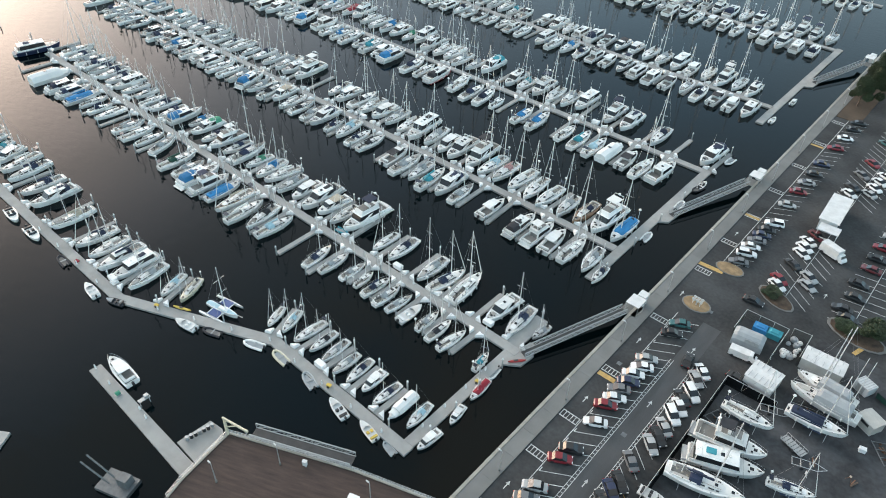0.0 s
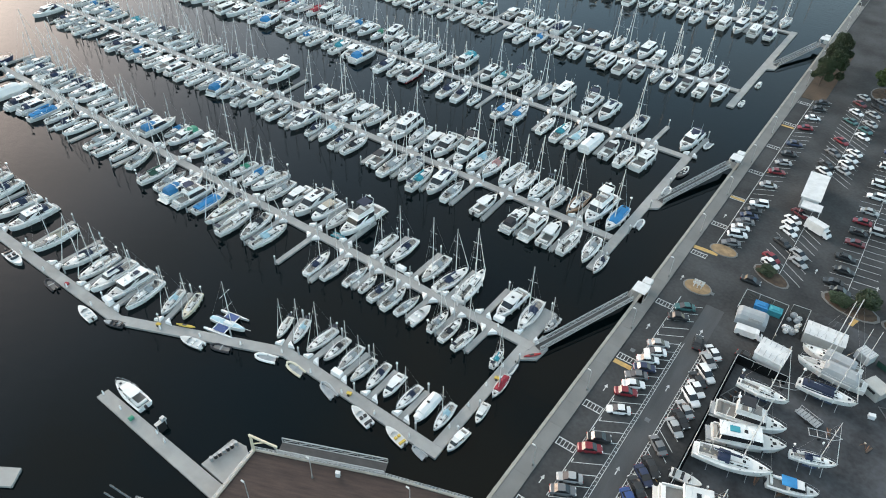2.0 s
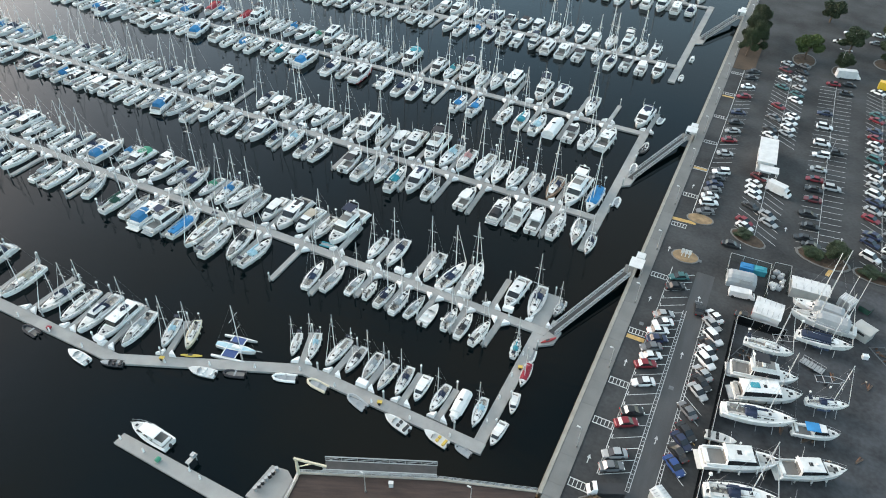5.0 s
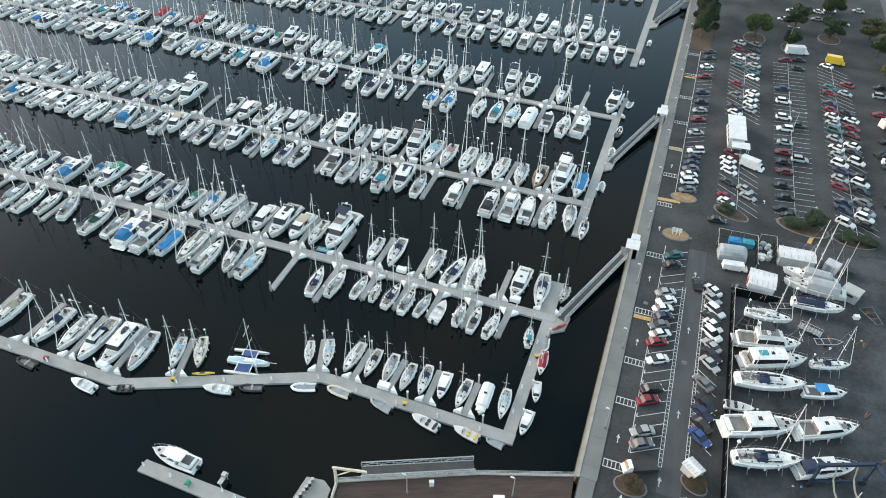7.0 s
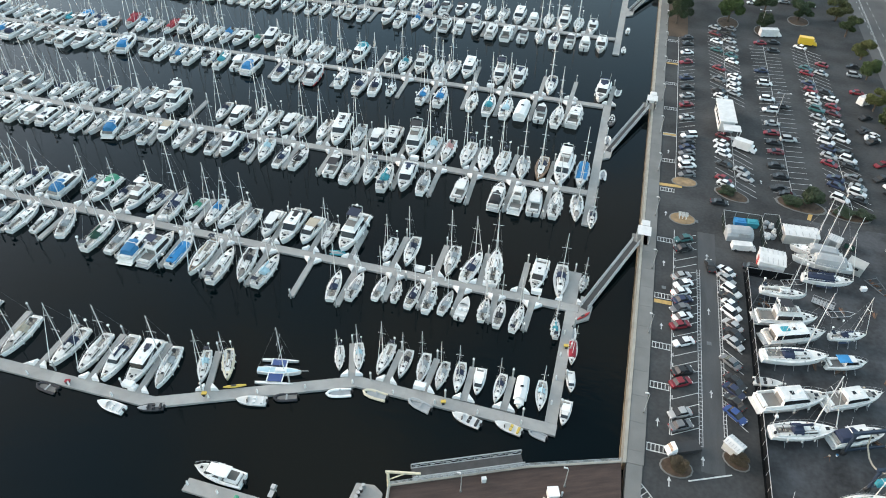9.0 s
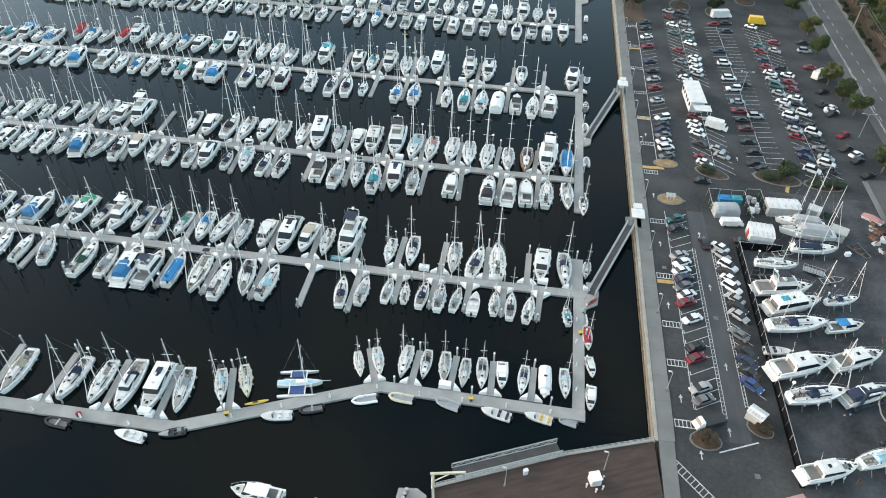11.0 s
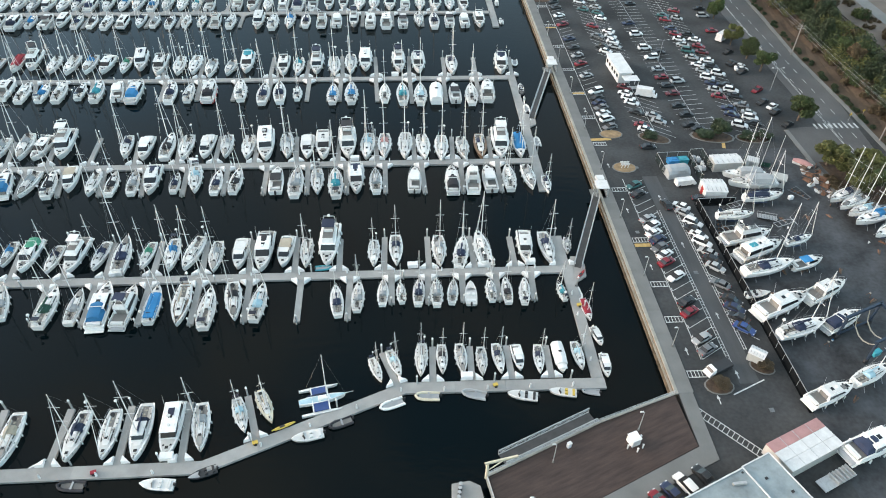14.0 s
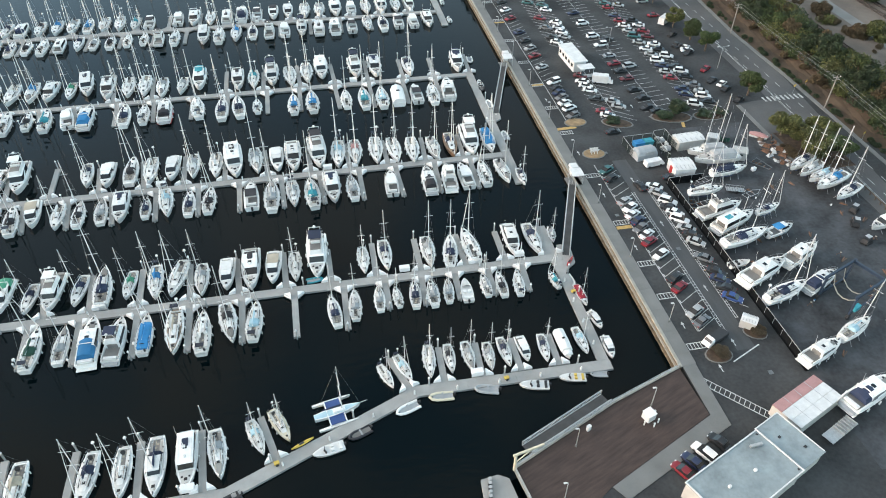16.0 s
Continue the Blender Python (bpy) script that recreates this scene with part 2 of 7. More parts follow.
def rod(bm, a, b, r=0.03, r2=None, n=5):
    a, b = Vector(a), Vector(b)
    q = (b - a).to_track_quat("Z", "Y").to_matrix()
    rings = []
    for p, rr in ((a, r), (b, r if r2 is None else r2)):
        rings.append([bm.verts.new(p + q @ Vector((rr * math.cos(k * math.tau / n), rr * math.sin(k * math.tau / n), 0))) for k in range(n)])
    for k in range(n):
        bm.faces.new((rings[0][k], rings[0][(k + 1) % n], rings[1][(k + 1) % n], rings[1][k]))
    bm.faces.new(rings[0][::-1])
    bm.faces.new(rings[1])
    return bm


def loft(bm, rings, closed=True, cap=True):
    """Skins a run of rings of points."""
    vr = [[bm.verts.new(p) for p in ring] for ring in rings]
    n = len(vr[0])
    for a, b in zip(vr, vr[1:]):
        for k in range(n if closed else n - 1):
            bm.faces.new((a[k], a[(k + 1) % n], b[(k + 1) % n], b[k]))
    if cap:
        bm.faces.new(vr[0][::-1])
        bm.faces.new(vr[-1])
    return bm


def slab(bm, pts, z0, z1):
    """A flat plate with the outline pts, given anticlockwise."""
    lo, hi = [bm.verts.new((x, y, z0)) for x, y in pts], [bm.verts.new((x, y, z1)) for x, y in pts]
    bm.faces.new(lo[::-1])
    bm.faces.new(hi)
    for i in range(len(pts)):
        j = (i + 1) % len(pts)
        bm.faces.new((lo[i], lo[j], hi[j], hi[i]))
    return bm


def part(name, bm, material, parent=None, label="", smooth=False):
    me = bpy.data.meshes.new(name)
    bmesh.ops.recalc_face_normals(bm, faces=bm.faces)
    if smooth:
        for f in bm.faces:
            f.smooth = True
    bm.to_mesh(me)
    bm.free()
    if smooth:
        me.set_sharp_from_angle(angle=radians(38))
    me.materials.append(material)
    ob = new(name, me)
    ob.parent = parent
    if label:
        ob["label"] = label
    return ob


def B():
    return bmesh.new()


def fitted(name, pieces, parent, label=""):
    """One part whose pieces (bmesh, material) each keep their own surface."""
    whole, mats = bmesh.new(), []
    for bm, m in pieces:
        if m not in mats:
            mats.append(m)
        me = bpy.data.meshes.new("piece")
        bmesh.ops.recalc_face_normals(bm, faces=bm.faces)
        bm.to_mesh(me)
        bm.free()
        n = len(whole.faces)
        whole.from_mesh(me)
        bpy.data.meshes.remove(me)
        whole.faces.ensure_lookup_table()
        for f in whole.faces[n:]:
            f.material_index = mats.index(m)
    me = bpy.data.meshes.new(name)
    whole.to_mesh(me)
    whole.free()
    for m in mats:
        me.materials.append(m)
    ob = tagged(new(name, me), label, kind="stuff")
    ob.parent = parent
    return ob


def thing(name, m, label, category, group="", kind=""):
    e = new(name)
    e.matrix_basis = m
    e.empty_display_size = 0.5
    return tagged(e, label, category, group, kind)


def at(x, y, z=0.0, rz=0.0, s=1.0):
    return pose(x, y, z, 0, 0, rz) @ Matrix.Scale(s, 4)


def setting(name, bm, material, label, category):
    return tagged(part(name, bm, material), label, category, kind="structure")


WATERZ, DECKZ = -2.1, -1.6

# ---- ground and water ----
bm = B()
s = [bm.verts.new(p) for p in ((-3000, -3000, WATERZ), (3000, -3000, WATERZ), (3000, 3000, WATERZ), (-3000, 3000, WATERZ))]
bm.faces.new(s)
setting("water", bm, WATER, "dark calm harbour water with faint ripples", "water")
SHORE = [(-36.6, 46.0), (-36.6, 35.8), (-58.7, 25.8), (-70.6, 18.2), (-78, -40), (-78, -2500), (2500, -2500), (2500, 2500), (-36.6, 2500)]
setting("ground", slab(B(), SHORE, -9.0, 0.0), ASPHALT, "worn grey asphalt of the car park", "ground")


def patch(name, pts, material, z, label, category):
    return setting(name, slab(B(), pts, z - 0.012, z), material, label, category)


def rect(x0, y0, x1, y1):
    return [(x0, y0), (x1, y0), (x1, y1), (x0, y1)]


patch("road_aisle", rect(-24.3, 48, -20.4, 114), LANE, 0.008, "lighter asphalt aisle between two rows of parked cars", "road")
patch("yard_floor", [(-13.6, 20), (34, 20), (30, 90), (29, 104), (24, 126), (-4.5, 126), (-4.5, 101.8), (-13.9, 101.8)], YARDFLOOR, 0.008, "oil-stained dark asphalt of the boat yard", "ground")
patch("road", [(30, -60), (42, -60), (40.5, 92), (44, 128), (46.5, 150), (46, 180), (48, 212), (52, 320), (37, 320), (34.8, 214), (34.3, 157), (34.2, 135), (31, 92)], STREET, 0.01, "grey two-lane street with dashed lines", "road")
patch("road_verge", [(46.8, 110), (62, 110), (62, 330), (52.5, 330), (48.3, 212), (46.5, 180), (47, 150)], DIRT, 0.012, "bare brown verge beside the street", "ground")

# ---- boats: builders, bow along +x, waterline at z = 0 ----
def beam_at(t, kind):
    if kind == "sail":
        return 0.66 + 0.34 * math.sin(t / 0.42 * math.pi / 2) if t < 0.42 else max(0.012, max(0.0, math.cos((t - 0.42) / 0.58 * math.pi / 2)) ** 0.8)
    return 0.93 + 0.07 * math.sin(t / 0.4 * math.pi / 2) if t < 0.4 else max(0.02, max(0.0, math.cos((t - 0.4) / 0.6 * math.pi / 2)) ** 0.62)


def hull_mesh(L, W, free, kind, draft=0.45, n=11):
    rings = []
    for i in range(n):
        t = i / (n - 1)
        w = W / 2 * beam_at(t, kind)
        z = free * (0.92 + 0.30 * t * t)
        x = -L / 2 + L * t
        over = 0.06 * L * t ** 6
        rings.append([(x, w, z), (x - over * 0.4, w * 0.9, z * 0.35), (x - over, w * 0.76, -0.12), (x - over * 1.5, 0, -draft * (1 - 0.6 * t)),
                      (x - over, -w * 0.76, -0.12), (x - over * 0.4, -w * 0.9, z * 0.35), (x, -w, z)])
    return loft(B(), rings)


def deck_mesh(L, W, free, kind, x0=-0.5, x1=0.49, drop=0.03, inset=0.93, n=10):
    bm = B()
    rows = []
    for i in range(n):
        t = 0.5 + x0 + (x1 - x0) * i / (n - 1)
        w = W / 2 * beam_at(t, kind) * inset
        z = free * (0.92 + 0.30 * t * t) - drop
        rows.append([bm.verts.new((-L / 2 + L * t, k * w, z + 0.10 * (1 - k * k))) for k in (-1, -0.5, 0, 0.5, 1)])
    for a, b in zip(rows, rows[1:]):
        for k in range(4):
            bm.faces.new((a[k], b[k], b[k + 1], a[k + 1]))
    return bm


def rail_mesh(L, W, free, kind, t0, t1, h=0.6, n=7, r=0.018):
    bm = B()
    for side in (-1, 1):
        last = None
        for i in range(n):
            t = t0 + (t1 - t0) * i / (n - 1)
            w = W / 2 * beam_at(t, kind) * 0.95
            z = free * (0.92 + 0.30 * t * t)
            p = Vector((-L / 2 + L * t, side * w, z))
            q = p + Vector((0, 0, h))
            rod(bm, p, q, r, n=3)
            if last:
                rod(bm, last, q, r, n=3)
            last = q
    return bm


def tent(x0, x1, w, z0, h, n=5):
    """A rounded canvas cover from x0 to x1."""
    rings = []
    for x, k in ((x0, 0.82), (x0 + 0.12 * (x1 - x0), 1), (x1 - 0.12 * (x1 - x0), 1), (x1, 0.82)):
        rings.append([(x, w / 2 * math.cos(a), z0 + h * k * max(0.0, math.sin(a)) ** 0.7) for a in [math.pi * i / (n - 1) for i in range(n)]])
    return loft(B(), rings)


def mast_parts(root, x, z, H, boom, cover, L, W, far=False):
    pole = rod(B(), (x, 0, z), (x, 0, z + H), 0.10, 0.075, 6)
    if far:
        for k, w in ((0.42, 0.3), (0.70, 0.24)):
            rod(pole, (x, -W * w, z + H * k), (x, W * w, z + H * k), 0.04, n=4)
        rod(pole, (L * 0.485, 0, 1.25), (x + 0.1, 0, z + H * 0.95), 0.075, 0.03, 4)
        rod(pole, (-L * 0.49, 0, 1.05), (x, 0, z + H * 0.99), 0.016, n=3)
    mast = part("mast", pole, ALU, root)
    if not far:
        bm = B()
        w, lo, hi, e = W * 0.3, z + H * 0.42, z + H * 0.72, 0.03
        outline = ((-w, lo - e), (w, lo - e), (w, lo + e), (e, lo + e), (e, hi - e), (w, hi - e), (w, hi + e), (-w, hi + e), (-w, hi - e), (-e, hi - e), (-e, lo + e), (-w, lo + e))
        ends = [[bm.verts.new((x + d, py, pz)) for py, pz in outline] for d in (e, -e)]
        bm.faces.new(ends[0])
        bm.faces.new(ends[1][::-1])
        for k in range(12):
            bm.faces.new((ends[0][k - 1], ends[1][k - 1], ends[1][k], ends[0][k]))
        part("spreader", bm, ALU, mast)
        bm = B()
        top = (x, 0, z + H * 0.99)
        for p in ((L * 0.485, 0, 1.25), (-L * 0.49, 0, 1.05), (x, W * 0.46, 1.0), (x, -W * 0.46, 1.0)):
            rod(bm, top, p, 0.014, n=3)
        part("rigging", bm, WIRE, root)
    if boom:
        far or part("boom", rod(B(), (x - 0.05, 0, z + 0.75), (x - boom, 0, z + 0.75), 0.06, n=5), ALU, root)
        part("sail_cover", loft(B(), [[(px, r * math.cos(a), z + 0.93 + 1.3 * r * math.sin(a)) for a in [math.tau * i / 6 for i in range(6)]]
                                      for px, r in ((x - 0.02, 0.10), (x - 0.15, 0.2), (x - boom * 0.6, 0.15), (x - boom * 0.97, 0.08))]), CANVAS[cover], root, cover + " sail cover", True)
    return mast


def sail_boat(root, c, v, far, L=10.0, free=1.0, masts=1, small=False):
    W = L * (0.315 if not small else 0.33)
    hullmat = HULLS[c] if c in ("cream", "brown") else GELCOAT
    part("hull", hull_mesh(L, W, free, "sail"), hullmat, root, smooth=True)
    part("deck", deck_mesh(L, W, free, "sail"), TEAK if c in ("wood", "brown") else HULLS["cream"] if c == "cream" else DECK, root)
    z = free * 0.97
    cx0, cx1 = -0.09 * L, (0.24 + 0.03 * v) * L
    cw = W * 0.56
    cab = part("cabin", loft(B(), [[(x, -w / 2, z - 0.05), (x, -w / 2 * 0.86, z + h), (x, 0, z + h * 1.15), (x, w / 2 * 0.86, z + h), (x, w / 2, z - 0.05)]
                               for x, w, h in ((cx0, cw, 0.50), (cx0 + (cx1 - cx0) * 0.6, cw * 0.92, 0.44), (cx1, cw * 0.55, 0.18))]), GELCOAT, root)
    # cockpit: dark plate as sole between seats, with coaming, winches and dark companionway panel
    dark, seats, white, black, glass, rope, panel = B(), B(), B(), B(), B(), B(), B()
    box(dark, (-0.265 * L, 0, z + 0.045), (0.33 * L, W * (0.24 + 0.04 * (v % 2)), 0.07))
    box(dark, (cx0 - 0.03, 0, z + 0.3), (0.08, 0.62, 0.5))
    for sy in (-1, 1):
        box(seats, (-0.25 * L, sy * W * 0.215, z + 0.14), (0.27 * L, W * 0.13, 0.12))
        box(white, (-0.26 * L, sy * W * 0.315, z + 0.12), (0.34 * L, 0.14, 0.34))
        for u in (-0.17, -0.27):
            rod(black, (u * L, sy * W * 0.315, z + 0.29), (u * L, sy * W * 0.315, z + 0.45), 0.11, 0.09, 7)
        box(black, (-0.03 * L, sy * cw * 0.36, z + 0.57), (0.34, 0.07, 0.06))
        for u in (0.1, 0.27, 0.36):
            box(black, (u * L, sy * W * 0.4 * (1.1 - u), z + 0.13), (0.28, 0.06, 0.05))
        if v != 1:
            for u in (-0.3, -0.08, 0.12):
                yy = W / 2 * beam_at(0.5 + u, "sail") + 0.07
                rod(white, (u * L, sy * yy, 0.25), (u * L, sy * yy, 0.85), 0.13, 0.1, 6)
    box(white, (-0.435 * L, 0, z + 0.1), (0.14, W * 0.56, 0.3))
    box(white, (cx0 + 0.5, 0, z + 0.57), (1.0, 0.74, 0.1))
    box(glass, (0.35 * L, 0, free * 1.10 + 0.13), (0.52, 0.52, 0.1))
    box(glass, (cx1 - 0.13 * L, 0, z + 0.47), (0.5, 0.5, 0.1))
    for u in (0.2, 0.5, 0.72):
        for sy in (-1, 1):
            px = cx0 + (cx1 - cx0) * u
            box(glass, (px, sy * cw * (0.475 - 0.06 * u), z + 0.27), ((0.8, 0.9, 0.5)[int(u * 3)], 0.1, 0.2), -sy * 3)
    for k in range(3):
        px, py = (-0.36 + 0.07 * k) * L, (0.06 - 0.07 * k) * W
        rod(rope, (px, py, z + 0.08), (px, py, z + 0.15), 0.22, 0.16, 8)
    rod(rope, (0.4 * L, 0.05 * W, free * 1.14), (0.4 * L, 0.05 * W, free * 1.14 + 0.1), 0.24, 0.16, 8)
    box(black, (0.455 * L, 0, free * 1.2 + 0.03), (0.6, 0.16, 0.12))
    if v in (0, 3):
        rod(black, (-0.33 * L, 0, z), (-0.33 * L, 0, z + 0.75), 0.08, n=5)
        rod(black, (-0.335 * L, 0, z + 0.68), (-0.328 * L, 0, z + 0.72), 0.42, n=12)
    else:
        rod(rope, (-0.42 * L, 0, z + 0.45), (-0.31 * L, 0.1, z + 0.6), 0.04, n=4)
    if v in (0, 2):
        rod(white, (-0.475 * L, W * 0.2, z), (-0.475 * L, W * 0.2, z + 2.6), 0.04, n=5)
        rod(white, (-0.475 * L, W * 0.2, z + 2.6), (-0.475 * L, W * 0.2, z + 2.85), 0.3, 0.22, 9)
        box(black, (-0.475 * L, -W * 0.2, z + 0.5), (0.28, 0.3, 0.5))
    if v == 2:
        box(panel, (-0.45 * L, 0, z + 1.5), (0.9, W * 0.44, 0.05))
        for sy in (-1, 1):
            rod(white, (-0.46 * L, sy * W * 0.2, z), (-0.46 * L, sy * W * 0.2, z + 1.5), 0.03, n=4)
    if v == 3 and not small:
        rings = [[(px, w, z + 0.15), (px, w * 0.7, z + 0.5), (px, -w * 0.7, z + 0.5), (px, -w, z + 0.15)] for px, w in ((0.2 * L, 0.5), (0.25 * L, 0.62), (0.36 * L, 0.55), (0.41 * L, 0.12))]
        loft(seats, rings)
    pieces = [(bm, m) for bm, m in ((dark, COCKPIT), (seats, CUSHION if v in (1, 3) else DECK), (white, GELCOAT), (black, BLACK), (glass, GLASS), (rope, ROPE), (panel, PANEL)) if len(bm.faces)]
    if not far:
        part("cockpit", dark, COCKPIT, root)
        seats.clear()
        for sy in (-1, 1):
            part("seat", box(B(), (-0.25 * L, sy * W * 0.215, z + 0.14), (0.27 * L, W * 0.13, 0.12)), CUSHION if v in (1, 3) else DECK, root)
        if v == 3 and not small:
            part("upturned_dinghy", loft(B(), rings), CUSHION, root)
        pieces = [p for p in pieces if p[0] not in (dark, seats)]
    fitted("deck_gear", pieces, root)
    sc = {"dark": "dark", "wood": "tan", "brown": "tan", "cream": "tan", "bluecover": "blue", "navycover": "navy"}.get(c, c if c in CANVAS else ("white", "navy", "white", "grey")[v])
    H = L * (1.2 + 0.07 * v)
    mast_parts(root, 0.1 * L, z + 0.4, H, 0.36 * L, sc, L, W, far)
    if masts == 2:
        part("mizzen_mast", rod(B(), (-0.3 * L, 0, z), (-0.3 * L, 0, z + 0.75 * H), 0.07, 0.05, 6), ALU, root)
    if c in ("bluecover", "navycover", "red"):
        part("boat_cover", tent(-0.42 * L, (0.22 if c != "navycover" else 0.1) * L, W * 0.74, z, 0.8), CANVAS[sc], root, sc + " canvas boat cover")
    elif c in CANVAS and c != "white" or v in (1, 3):
        bm = tent(cx0 - 0.10 * L, cx0 + 0.05 * L, W * 0.62, z + 0.1, 1.0)
        part("dodger", bm, CANVAS[sc if c in CANVAS else ("white", "navy", "white", "grey")[v]], root, smooth=True)
    if v in (0, 2) and not far:
        part("furled_jib", rod(B(), (0.475 * L, 0, 1.4), (0.12 * L, 0, z + 0.4 + 0.93 * H), 0.09, 0.035, 5), CANVAS["white"], root)
    if not far:
        part("lifeline", rail_mesh(L, W, free, "sail", 0.02, 0.97), STEEL, root)
        bm = B()
        for sy in (-1, 1):
            rod(bm, (cx0 + 0.2, sy * cw * 0.3, z + 0.58), (cx1 - 0.8, sy * cw * 0.25, z + 0.48), 0.035, n=4)
        rod(bm, (cx0 + 0.2, -cw * 0.3, z + 0.58), (cx0 + 0.2, cw * 0.3, z + 0.58), 0.03, n=4)
        part("handrail", bm, TEAK, root)


def house(bm, x0, x1, w, z0, z1, rake=0.5, aft=0.1):
    """A raked deckhouse."""
    return loft(bm, [[(x0, -w / 2, z0), (x1, -w / 2 * 0.86, z0), (x1, w / 2 * 0.86, z0), (x0, w / 2, z0)],
                     [(x0 + aft, -w / 2 * 0.9, z1), (x1 - rake, -w / 2 * 0.74, z1), (x1 - rake, w / 2 * 0.74, z1), (x0 + aft, w / 2 * 0.9, z1)]])


def window_band(x0, x1, w, z0, z1, rake, aft, lo, hi, n=4):
    """The dark glazing round the sides and front of a deckhouse, just proud of it."""
    bm = B()
    def loop(k, z):
        xa, xf, wa, wf = x0 + aft * k, x1 - rake * k + 0.015, w / 2 * (1 - 0.1 * k) + 0.012, w / 2 * (0.86 - 0.12 * k) + 0.012
        return [(xa, -wa, z), ((xa + xf) / 2, -(wa + wf) / 2, z), (xf, -wf, z), (xf, wf, z), ((xa + xf) / 2, (wa + wf) / 2, z), (xa, wa, z)]
    return loft(bm, [loop(lo, z0 + (z1 - z0) * lo), loop(hi, z0 + (z1 - z0) * hi)], False, False)


def motor_boat(root, c, v, far, L=11.0, style="motor"):
    W = L * (0.34 if style != "cabin" else 0.36)
    free = {"cabin": 0.95, "runabout": 0.7}.get(style, 1.25)
    hullmat = HULLS["navyhull"] if c == "navyhull" else GELCOAT
    part("hull", hull_mesh(L, W, free, "motor"), hullmat, root, smooth=True)
    part("deck", deck_mesh(L, W, free, "motor"), DECK, root)
    z = free * 0.95
    cc = c if c in CANVAS else ("white", "dark", "navy", "white")[v]
    if c == "redhull":
        part("stripe", hull_mesh(L * 1.004, W * 1.012, 0.35, "motor", 0.3), HULLS["red"], root)
        cc = "dark"
    if style == "cabin":
        h0, h1, top = -0.08 * L, 0.30 * L, z + 1.15
        part("cabin", house(B(), h0, h1, W * 0.74, z - 0.05, top, 0.9), GELCOAT, root)
        part("window_band", window_band(h0, h1, W * 0.74, z - 0.05, top, 0.9, 0.1, 0.35, 0.93, 3), GLASS, root)
        part("hardtop" if v % 2 else "canvas_top", box(B(), (h0 - 0.02 * L, 0, top + 0.05), (0.30 * L, W * 0.72, 0.09), 0, (0.95, 0.92)), CANVAS[c] if c in CANVAS else GELCOAT, root)
        part("cockpit", box(B(), (-0.29 * L, 0, z + 0.06), (0.34 * L, W * 0.72, 0.06)), COCKPIT, root)
        bm = box(B(), (-0.3 * L, W * 0.28, z + 0.25), (0.25 * L, 0.4, 0.4))
        box(bm, (-0.42 * L, 0, z + 0.25), (0.4, W * 0.6, 0.4))
        part("seating", bm, CANVAS["white"], root)
        part("outboard", box(box(B(), (-0.53 * L, 0, 0.75), (0.5, 0.4, 0.6), 0, (0.8, 0.8)), (-0.52 * L, 0, 0.1), (0.2, 0.15, 1.0)), BLACK, root)
        part("hatch", box(B(), (0.36 * L, 0, free * 1.13 + 0.08), (0.45, 0.45, 0.07)), GLASS, root)
    else:
        lng = style == "trawler"
        h0, h1 = (-0.40 * L if lng else -0.22 * L), (0.24 * L if not lng else 0.2 * L)
        top = z + (1.35 if style == "motor" else 1.6)
        rake = 1.5 if style == "motor" else 0.8
        part("deckhouse", house(B(), h0, h1, W * 0.80, z - 0.05, top, rake), GELCOAT, root)
        part("window_band", window_band(h0, h1, W * 0.80, z - 0.05, top, rake, 0.1, 0.30, 0.93, 4), GLASS, root)
        part("roof", box(B(), ((h0 + h1 - rake) / 2, 0, top + 0.05), (h1 - rake - h0 + 0.5, W * 0.74, 0.1), 0, (0.96, 0.92)), GELCOAT, root)
        # aft cockpit, roof hatches, aerials, fenders and foredeck fittings
        dark, seats, white, black, glass, rope = B(), B(), B(), B(), B(), B()
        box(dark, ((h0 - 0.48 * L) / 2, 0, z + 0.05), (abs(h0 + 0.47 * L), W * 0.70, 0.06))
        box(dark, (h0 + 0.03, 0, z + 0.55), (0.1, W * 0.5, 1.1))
        box(seats, (-0.455 * L, 0, z + 0.25), (0.05 * L, W * 0.62, 0.4))
        for sy in (-1, 1):
            box(white, ((h0 - 0.48 * L) / 2, sy * W * 0.40, z + 0.25), (abs(h0 + 0.47 * L), 0.16, 0.5))
            rod(white, (h0 + 0.8, sy * W * 0.33, top), (h0 + 0.2, sy * W * 0.36, top + 2.9), 0.03, 0.015, 4)
            for u in (-0.3, -0.05, 0.18):
                yy = W / 2 * beam_at(0.5 + u, "motor") + 0.09
                rod(black if v == 1 else white, (u * L, sy * yy, 0.3), (u * L, sy * yy, 1.0), 0.14, 0.11, 6)
            rod(white, (h0 + 0.5, sy * W * 0.3, top + 0.16), (h1 - rake - 0.3, sy * W * 0.27, top + 0.16), 0.03, n=4)
            box(glass, (0.30 * L, sy * W * 0.16, free * 1.10 + 0.12), (0.35, 0.35, 0.06))
        if style != "fly":
            for u in ((0.3, 0.62) if v % 2 else (0.5,)):
                box(glass, (h0 + (h1 - rake - h0) * u, 0, top + 0.12), (0.62, 0.7, 0.06))
            rod(white, (h0 + (h1 - rake - h0) * 0.8, 0, top + 0.1), (h0 + (h1 - rake - h0) * 0.8, 0, top + 0.38), 0.3, 0.24, 9)
        rod(rope, (0.41 * L, 0.25, free * 1.15), (0.41 * L, 0.25, free * 1.15 + 0.1), 0.24, 0.15, 8)
        box(black, (0.44 * L, 0, free * 1.17 + 0.06), (0.5, 0.25, 0.2))
        if style == "motor":
            part("sunpad", box(B(), (0.30 * L, 0, free * 1.08 + 0.1), (0.14 * L, W * 0.26, 0.1)), CUSHION, root)
